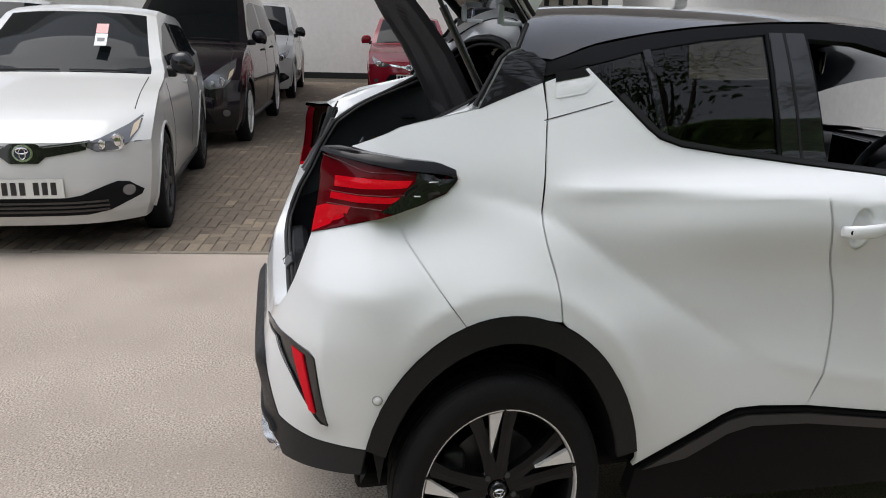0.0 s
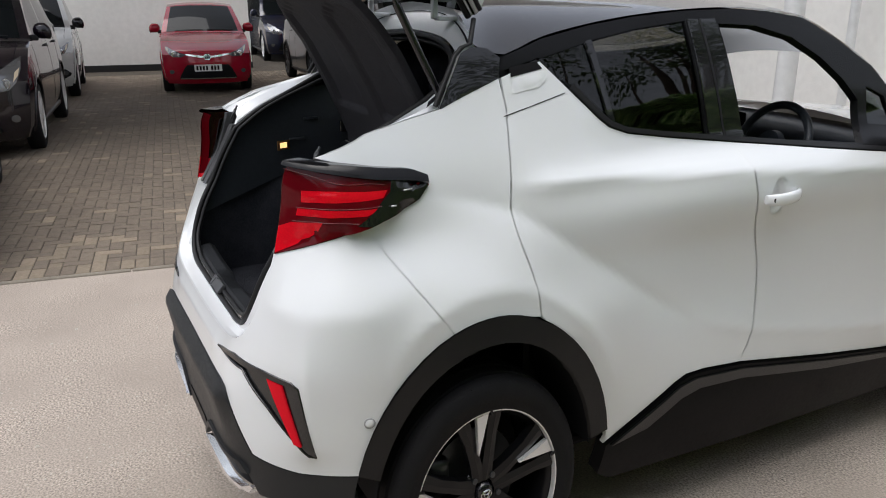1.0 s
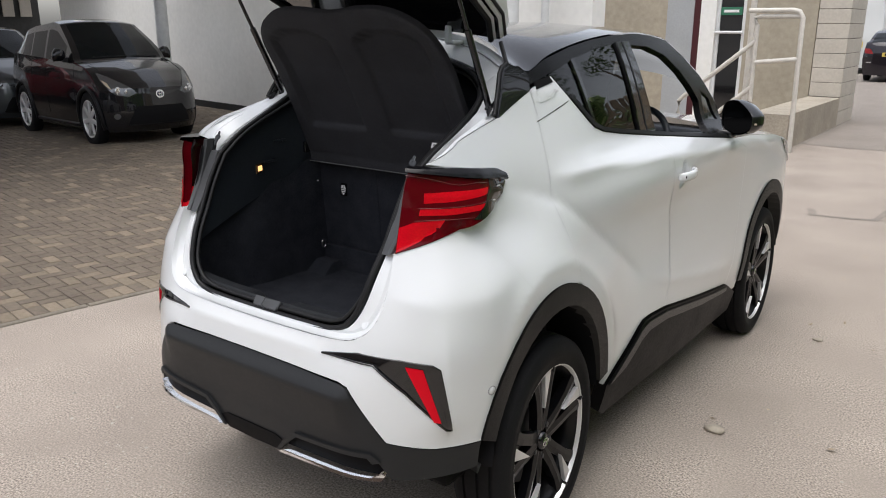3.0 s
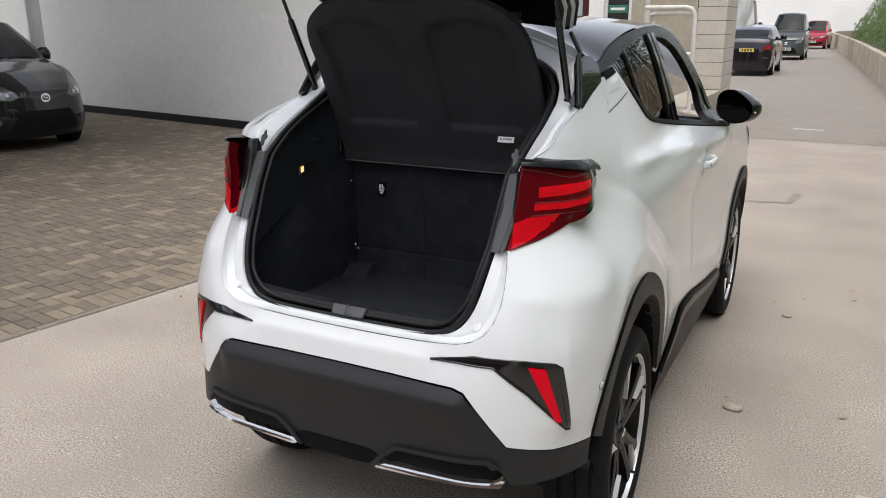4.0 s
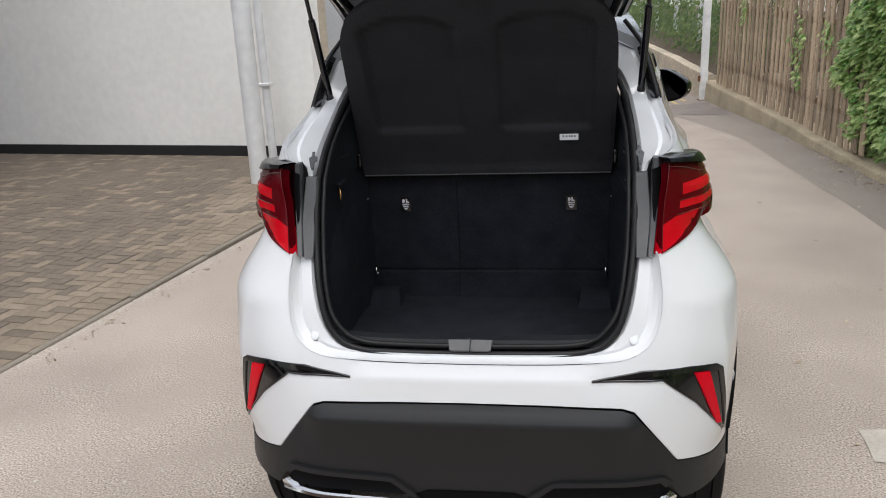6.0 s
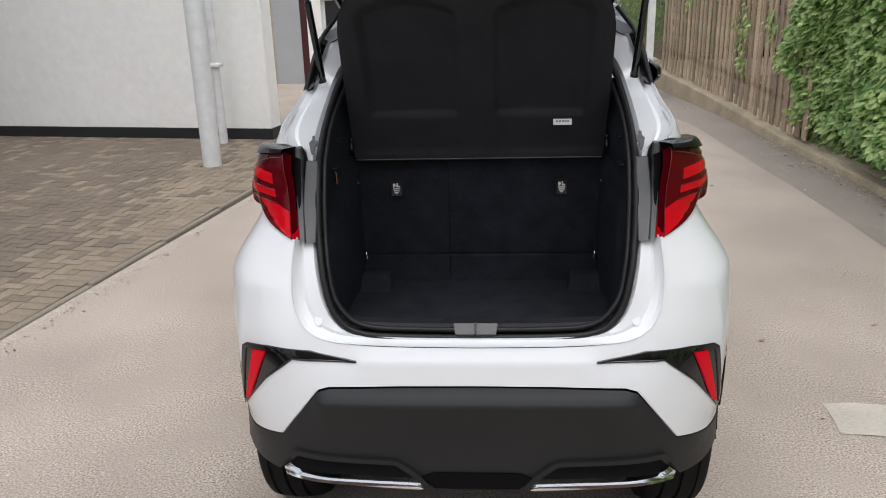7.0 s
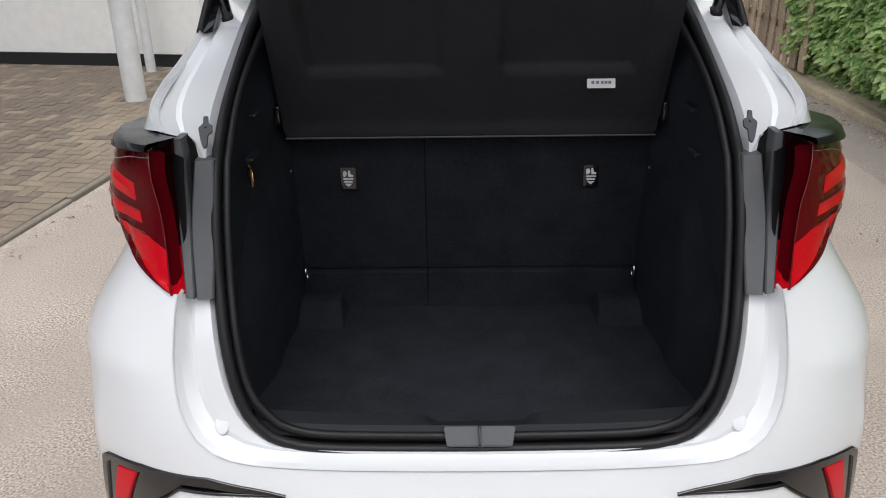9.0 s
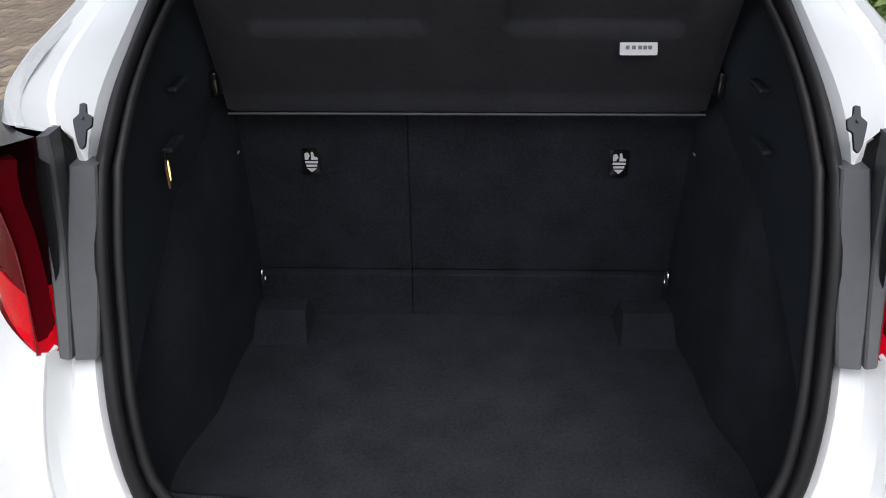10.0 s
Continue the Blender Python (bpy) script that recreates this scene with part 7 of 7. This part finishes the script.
parked_car("grey_crossover", "slate grey crossover with dark arches", GREYP, spot(-12.35, 4.70, -4, 1.16, 0.87), L=3.75, W=1.70, H=1.52, wb=2.43, fo=0.75, hood=0.92, belt=1.0, tall=1, face="slim", plate=None, rims=RIM_BLACK)
parked_car("black_crossover", "glossy black crossover with silver wheels", BLACK, spot(-8.85, 4.95, -4, 1.24, 0.95), L=3.75, W=1.74, H=1.53, wb=2.43, fo=0.75, hood=0.92, belt=1.0, tall=1, face="slim", plate=None)
parked_car("dark_saloon", "dark saloon parked facing up the lane", PURPLE, spot(-2.15, 31.5, 90), L=4.7, W=1.80, H=1.40, wb=2.75, hood=1.2, seen="rear", back=0.85)
parked_car("dark_off_roader", "dark green-grey off-roader facing down the lane", SAGE, spot(-1.95, 40.6, -90), L=4.4, W=1.80, H=1.85, hood=1.05, belt=1.12, face="slim")
parked_car("white_van", "tall white van parked by the building", WHITE, spot(-3.55, 36.5, 84), L=5.0, W=1.95, H=2.5, hood=0.6, belt=1.3, van=True, wb=3.2, seen="rear")
parked_car("red_hatchback", "red car at the far end of the lane", REDP, spot(-1.75, 60.0, -95), L=4.2, H=1.6)

# ---- ivy, hedges, trees ----
def leaf_material(name, a, b, rough=0.45):
    m = bpy.data.materials.new(name)
    m.use_nodes = True
    n, l = m.node_tree.nodes, m.node_tree.links
    p = n["Principled BSDF"]
    geo = n.new("ShaderNodeNewGeometry")
    ramp = n.new("ShaderNodeMix")
    ramp.data_type = "RGBA"
    ramp.inputs["A"].default_value, ramp.inputs["B"].default_value = (*a, 1), (*b, 1)
    l.new(geo.outputs["Random Per Island"], ramp.inputs["Factor"])
    l.new(ramp.outputs["Result"], p.inputs["Base Color"])
    p.inputs["Roughness"].default_value = rough
    p.inputs["Subsurface Weight"].default_value = 0.0
    t = n.new("ShaderNodeBsdfTranslucent")
    l.new(ramp.outputs["Result"], t.inputs["Color"])
    mix = n.new("ShaderNodeMixShader")
    mix.inputs["Fac"].default_value = 0.4
    l.new(p.outputs[0], mix.inputs[1])
    l.new(t.outputs[0], mix.inputs[2])
    l.new(mix.outputs[0], n["Material Output"].inputs["Surface"])
    return m


IVY = leaf_material("ivy_leaf", (0.11, 0.26, 0.045), (0.60, 0.74, 0.31), 0.40)
BUSH = leaf_material("bush_leaf", (0.05, 0.105, 0.022), (0.16, 0.22, 0.06))
TREEL = leaf_material("tree_leaf", (0.03, 0.07, 0.015), (0.09, 0.14, 0.03))
DRY = leaf_material("dry_leaf", (0.13, 0.085, 0.045), (0.58, 0.48, 0.34), 0.8)
BARK = material("bark", (0.10, 0.075, 0.055), 0.95, var=0.35, scale=8, bump=0.9, bump_scale=30)

IVY_LEAF = [(0.0, 0.0), (0.30, -0.10), (0.52, 0.12), (0.30, 0.30), (0.34, 0.55), (0.0, 1.0), (-0.34, 0.55), (-0.30, 0.30), (-0.52, 0.12), (-0.30, -0.10)]
OVAL_LEAF = [(0.0, 0.0), (0.22, 0.25), (0.20, 0.65), (0.0, 1.0), (-0.20, 0.65), (-0.22, 0.25)]


def leaves(name, spots, shape, mat, label, category, seed=1):
    """One mesh of many leaves. spots: (place, outward, size)."""
    rnd_ = random.Random(seed)
    V, F = [], []
    for pos, out, size in spots:
        out = (Vector(out) + Vector((rnd_.uniform(-0.55, 0.55), rnd_.uniform(-0.55, 0.55), rnd_.uniform(-0.2, 0.6)))).normalized()
        hang = Vector((rnd_.uniform(-0.7, 0.7), rnd_.uniform(-0.7, 0.7), -1))
        a = (hang - out * hang.dot(out)).normalized()
        b = out.cross(a)
        base = len(V)
        for x, y in shape:
            bend = -0.22 * abs(x) - 0.10 * (y - 0.4) ** 2
            V.append(tuple(Vector(pos) + size * (x * b + y * a + bend * out)))
        V.append(tuple(Vector(pos) + size * (0.35 * a + 0.04 * out)))
        k = len(shape)
        for i in range(k):
            F.append((base + i, base + (i + 1) % k, base + k))
    me = bpy.data.meshes.new(name)
    me.from_pydata(V, [], F)
    me.materials.append(mat)
    ob = new(name, me)
    return tagged(ob, label, category, kind="stuff")


rnd = random.Random(21)
spots = []


def ivy_depth(y, z):
    return 0.16 + 0.16 * noise.noise(Vector((y * 1.3, z * 1.1, 0.5))) + 0.08 * noise.noise(Vector((y * 4, z * 4, 2.5)))


def ivy_edge(z):
    """How far along the fence the ivy reaches at height z."""
    return 6.75 - 0.35 * max(0, 0.9 - z) + 0.35 * noise.noise(Vector((0.0, z * 2.2, 7.1))) + 0.25 * noise.noise(Vector((0.0, z * 7.0, 3.1)))


for k in range(27000):
    y, z = rnd.uniform(1.5, 7.4), rnd.uniform(0.10, 2.9)
    if y > ivy_edge(z) or (z < 0.36 and rnd.random() < 0.6):
        continue
    x = min(3.60, kerb_x(y) + 0.21) - ivy_depth(y, z) * (0.3 if z < 0.3 else 1) + rnd.uniform(-0.01, 0.09)
    spots.append(((x, y, z), (-0.8, -0.25, 0.70), rnd.uniform(0.05, 0.092)))
for k in range(3200):
    y, z = rnd.uniform(-5.0, 1.5), rnd.uniform(0.15, 2.9)
    spots.append(((3.55 - ivy_depth(y, z) + rnd.uniform(-0.01, 0.09), y, z), (-1, 0, 0.25), rnd.uniform(0.09, 0.15)))
leaves("ivy", spots, IVY_LEAF, IVY, "dense green ivy hanging over the fence", "ivy", 2)
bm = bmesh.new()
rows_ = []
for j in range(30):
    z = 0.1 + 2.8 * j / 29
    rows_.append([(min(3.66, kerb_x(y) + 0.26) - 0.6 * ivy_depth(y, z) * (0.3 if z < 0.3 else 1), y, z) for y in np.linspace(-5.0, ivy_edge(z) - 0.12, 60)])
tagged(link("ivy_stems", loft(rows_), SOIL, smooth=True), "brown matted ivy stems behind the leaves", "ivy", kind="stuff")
spots = []
for cy, cz, r, n in ((8.3, 1.25, 0.28, 70), (9.2, 1.9, 0.25, 60), (7.3, 1.3, 0.16, 40), (7.0, 2.0, 0.2, 50), (8.2, 0.75, 0.12, 22), (10.6, 1.6, 0.2, 40), (7.05, 0.9, 0.12, 26)):
    for k in range(n):
        spots.append(((kerb_x(cy) + 0.07 - rnd.uniform(0.0, 0.05), cy + rnd.gauss(0, r * 0.6), cz + rnd.gauss(0, r * 0.6)), (-1, 0, 0.3), rnd.uniform(0.04, 0.075)))
leaves("ivy_sprigs", spots, IVY_LEAF, IVY, "thin ivy sprigs creeping over the bare boards", "ivy", 4)

# shrubs on the bank behind the low wall
spots = []
for k in range(16000):
    t = rnd.random() ** 1.5
    y = 12.7 + 34 * t
    x0 = float(np.interp(y, [12.7, 15.0, 18.45, 40.0, 78.0], [3.15, 2.86, 2.44, 1.25, -1.0]))
    d = rnd.uniform(0.15, 2.3)
    lump = 0.9 + 0.7 * noise.noise(Vector((y * 0.35, d * 0.6, 4.0)))
    z = 0.65 + min(0.3, 0.06 * (y - 13)) + rnd.random() * (0.55 + 1.5 * max(lump, 0.1)) * min(1.0, 0.25 + d * 0.8)
    spots.append(((x0 + d - 0.25 * rnd.random(), y, z), (-0.8, -0.3, 0.4), rnd.uniform(0.06, 0.13) * (1 + t)))
leaves("shrubs", spots, OVAL_LEAF, BUSH, "leafy green shrubs on the bank behind the low wall", "shrub", 6)
pal = empty("palisade", Matrix.Translation((4.2, 14, 0.7)), "grey steel palisade posts among the shrubs", "fence")
for k in range(7):
    y = 0.0 + 2.6 * k
    x = float(np.interp(14 + y, [12.7, 30.5, 78], [3.15, 2.05, -1.0])) + 0.62 - 4.2
    part("post", box(x - 0.05, y - 0.05, 0.0, x + 0.05, y + 0.05, 2.6, 0.006), GALV, pal)


def tree(x, y, h, r, seed, n=2600):
    rt = random.Random(seed)
    root = empty("tree", Matrix.Translation((x, y, 0.0)), "leafy tree standing behind the fence", "tree", "trees behind the fence")
    part("trunk", tube([(0, 0, 0), (0.1, 0.05, h * 0.25), (0.05, 0.15, h * 0.5), (0.15, 0.1, h * 0.85)], [0.22, 0.18, 0.13, 0.04], 12), BARK, root, "", True)
    lobes = []
    for k in range(9):
        a, e = rt.uniform(0, 6.28), rt.uniform(0.45, 0.95)
        c = Vector((r * 0.6 * math.cos(a), r * 0.6 * math.sin(a), h * e))
        part("limb", tube([(0.06, 0.1, h * 0.35 * e + 0.4), c * 0.6 + Vector((0, 0, h * 0.1)), c], [0.09, 0.06, 0.02], 7), BARK, root, "", True)
        lobes.append((c, r * rt.uniform(0.35, 0.6)))
    V, F = [], []
    for k in range(n):
        c, rr = rt.choice(lobes)
        d = Vector((rt.gauss(0, 1), rt.gauss(0, 1), rt.gauss(0, 0.8))).normalized()
        pos = c + d * rr * rt.uniform(0.55, 1.05)
        out = (d + Vector((rt.uniform(-0.6, 0.6), rt.uniform(-0.6, 0.6), rt.uniform(-0.2, 0.7)))).normalized()
        s = rt.uniform(0.12, 0.24)
        a = out.orthogonal().normalized()
        b = out.cross(a)
        base = len(V)
        for q in OVAL_LEAF:
            V.append(tuple(pos + s * (q[0] * b + (q[1] - 0.5) * a - 0.15 * abs(q[0]) * out)))
        F.append((base, base + 1, base + 2, base + 3))
        F.append((base, base + 3, base + 4, base + 5))
    me = bpy.data.meshes.new("crown")
    me.from_pydata(V, [], F)
    me.materials.append(TREEL)
    o = new("crown", me)
    o.parent = root


for k, (x, y, h, r) in enumerate(((8.6, -4.0, 10.5, 2.8), (8.4, 0.6, 10.0, 2.6), (8.6, 4.6, 11.0, 2.8), (8.9, 9.2, 9.5, 2.7), (6.3, 16.0, 7.5, 2.4), (5.8, 24.0, 8.0, 2.8), (5.0, 36.0, 8.5, 3.2), (3.5, 52.0, 9.0, 3.6))):
    tree(x, y, h, r, 40 + k)

# litter along the kerbs
spots = []
for k in range(900):
    y = rnd.uniform(3.2, 11.5)
    spots.append(((3.40 - abs(rnd.gauss(0, 0.13)), y, 0.012), (0, 0, 1), rnd.uniform(0.012, 0.045)))
for k in range(190):
    y = rnd.uniform(1.0, 5.0)
    spots.append(((-2.42 + (y - 3.0) * 0.149 + 0.04 + abs(rnd.gauss(0, 0.06)), y, 0.010), (0, 0, 1), rnd.uniform(0.010, 0.03)))
for k in range(120):
    spots.append(((rnd.uniform(0.9, 3.3), rnd.uniform(-0.5, 12), 0.010), (0, 0, 1), rnd.uniform(0.012, 0.05)))
leaves("leaf_litter", spots, OVAL_LEAF, DRY, "dry leaf litter scattered along the kerb", "leaf litter", 9)
rs_ = random.Random(77)
V, F = [], []
for k in range(3300):
    near = rs_.random() < 0.6
    w_ = YARD @ Vector((abs(rs_.gauss(0, 0.05)) - 0.035, rs_.uniform(-2.0, 4.0), 0))
    x, y = (w_.x, w_.y) if k >= 2600 else (rs_.uniform(-2.4, 0.0), rs_.uniform(-2.2, 1.5)) if near else (rs_.uniform(-2.4, 3.2), rs_.uniform(-3.0, 9.0))
    s = rs_.uniform(0.002, 0.0055) * ((1 if rs_.random() < 0.95 else 2.0) if k < 2600 else 1.7)
    b = len(V)
    h = rs_.uniform(0.4, 0.9)
    V += [(x - s, y - s * 0.6, 0), (x + s, y - s, 0), (x + s * 0.7, y + s, 0), (x - s * 0.8, y + s * 0.7, 0), (x, y, s * h)]
    F += [(b, b + 1, b + 4), (b + 1, b + 2, b + 4), (b + 2, b + 3, b + 4), (b + 3, b, b + 4)]
me = bpy.data.meshes.new("grit")
me.from_pydata(V, [], F)
me.materials.append(PATCH)
tagged(new("grit", me), "pale loose grit lying on the asphalt", "grit", kind="stuff")
for x, y, s in ((0.993, 1.155, 0.034), (1.12, 2.6, 0.022)):
    bm = bmesh.new()
    bmesh.ops.create_icosphere(bm, subdivisions=2, radius=1.0)
    for v in bm.verts:
        v.co *= 1 + 0.25 * noise.noise(v.co * 1.7)
        v.co = Vector((v.co.x * s * 1.5, v.co.y * s, v.co.z * s * 0.5 + s * 0.3))
    bm.transform(Matrix.Translation((x, y, 0)))
    tagged(link("stone", bm, CONC, smooth=True), "small pale stone lying on the asphalt", "stone")
twigs = bmesh.new()
for k in range(30):
    x, y, a, h = 3.35 - 1.7 * rs_.random() ** 1.6, rs_.uniform(0.2, 8.5), rs_.uniform(0, math.pi), rs_.uniform(0.010, 0.032)
    bend = rs_.uniform(-0.3, 0.3) * h
    bm = tube([(x - h * math.cos(a), y - h * math.sin(a), 0.006), (x + bend * math.sin(a), y - bend * math.cos(a), 0.010), (x + h * math.cos(a), y + h * math.sin(a), 0.006)], rs_.uniform(0.0014, 0.0028), 5)
    me = bpy.data.meshes.new("tmp")
    bm.to_mesh(me)
    twigs.from_mesh(me)
    bm.free()
    bpy.data.meshes.remove(me)
tagged(link("twigs", twigs, BARK), "dark twigs fallen on the asphalt by the fence", "twigs", kind="stuff")
crack = [(0.22, 6.30), (0.30, 5.97), (0.62, 6.02), (0.90, 6.10), (0.96, 6.62), (0.86, 6.64), (0.84, 6.16), (0.62, 6.08), (0.36, 6.04), (0.28, 6.30)]
sheet("pavement", wander(crack, 0.12, 0.008, 4), DARKASPHALT, "cracked edge of an old asphalt repair", "crack", z=0.004)

# ---- block paving, laid in herringbone with a header course and a kerb edge ----
def pave_z(q):
    return 0.010 + 0.011 * min(max(q + 1.6, 0.0), 4.0) * (1.0 if q > -1.6 else 0.0)


PB = 0.0955
paving = empty("paving", YARD, "buff herringbone block paving with a header course", "paving", kind="structure")
bm = bmesh.new()
qs = [-16.0, -1.6, 2.4, WALL_Q]
rows_ = [[(-20.9, q, pave_z(q) - 0.006), (-0.10, q, pave_z(q) - 0.006)] for q in qs]
part("bed", loft(rows_), SAND, paving, "sandy joints")


def brick_mesh(lx, ly, i):
    r = random.Random(i)
    g, c, h = 0.0032, 0.004, 0.0
    x, y = lx / 2 - g, ly / 2 - g
    V = [(-x, -y, -0.03), (x, -y, -0.03), (x, y, -0.03), (-x, y, -0.03), (-x, -y, -0.003), (x, -y, -0.003), (x, y, -0.003), (-x, y, -0.003), (-x + c, -y + c, h), (x - c, -y + c, h), (x - c, y - c, h), (-x + c, y - c, h)]
    F = [(8, 9, 10, 11)] + [(a, (a + 1) % 4, 4 + (a + 1) % 4, 4 + a) for a in range(4)] + [(4 + a, 4 + (a + 1) % 4, 8 + (a + 1) % 4, 8 + a) for a in range(4)]
    return V, F


BRICKS = {}
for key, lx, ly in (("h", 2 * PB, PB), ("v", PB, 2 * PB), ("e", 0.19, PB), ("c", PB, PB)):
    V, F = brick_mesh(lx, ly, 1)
    for mat in (PAVER, LITPAVER):
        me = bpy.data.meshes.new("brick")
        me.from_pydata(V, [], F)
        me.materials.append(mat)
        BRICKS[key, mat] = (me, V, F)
lay = []
for i in range(-150, -3):
    for j in range(-135, 43):
        s = (i - j) % 4
        if s == 0 and i + 1 < -3:
            lay.append(("h", (i + 1) * PB, (j + 0.5) * PB))
        elif s == 0 or (s == 1 and i == -150):
            lay.append(("c", (i + 0.5) * PB, (j + 0.5) * PB))
        elif s == 3:
            lay.append(("v", (i + 0.5) * PB, (j + 1) * PB))
for j in range(-135, 43):
    lay.append(("e", -0.10 - 0.0955, (j + 0.5) * PB))
rb = random.Random(3)


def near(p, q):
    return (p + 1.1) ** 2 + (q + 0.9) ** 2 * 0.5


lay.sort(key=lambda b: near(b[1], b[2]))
fields = {PAVER: ([], []), LITPAVER: ([], [])}
for n, (kind, p, q) in enumerate(lay):
    dz, rx, ry = rb.uniform(-0.0015, 0.002), rb.uniform(-0.008, 0.008), rb.uniform(-0.008, 0.008)
    # paler blocks towards the open edge, shade-toned ones inside the bays
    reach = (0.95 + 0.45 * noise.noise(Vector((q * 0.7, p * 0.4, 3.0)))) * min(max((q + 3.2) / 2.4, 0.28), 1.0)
    openness = min(max((q + 3.4) / 2.4, 0.0), 1.0)
    mat = LITPAVER if rb.random() < min(max((p + reach) / 1.6 + 0.5, 0.05 + 0.15 * openness), 0.96) else PAVER
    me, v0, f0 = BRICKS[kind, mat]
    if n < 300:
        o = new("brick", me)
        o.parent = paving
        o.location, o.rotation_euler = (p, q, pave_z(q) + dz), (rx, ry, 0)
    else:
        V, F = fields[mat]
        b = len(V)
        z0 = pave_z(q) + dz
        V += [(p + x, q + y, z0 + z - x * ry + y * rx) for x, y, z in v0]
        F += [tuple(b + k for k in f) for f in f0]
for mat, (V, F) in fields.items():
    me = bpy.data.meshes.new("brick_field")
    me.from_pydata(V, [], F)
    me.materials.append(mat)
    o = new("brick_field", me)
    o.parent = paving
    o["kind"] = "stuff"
rb = random.Random(9)
for k in range(19):
    q = -12.8 + 0.915 * k
    bm = box(-0.098, q + 0.003, -0.10, -0.045, q + 0.912, 0.002, 0.012)
    o = part("kerb_stone", bm, KERBC, paving)
    o.location = (rb.uniform(-0.002, 0.002), 0, pave_z(q + 0.45))
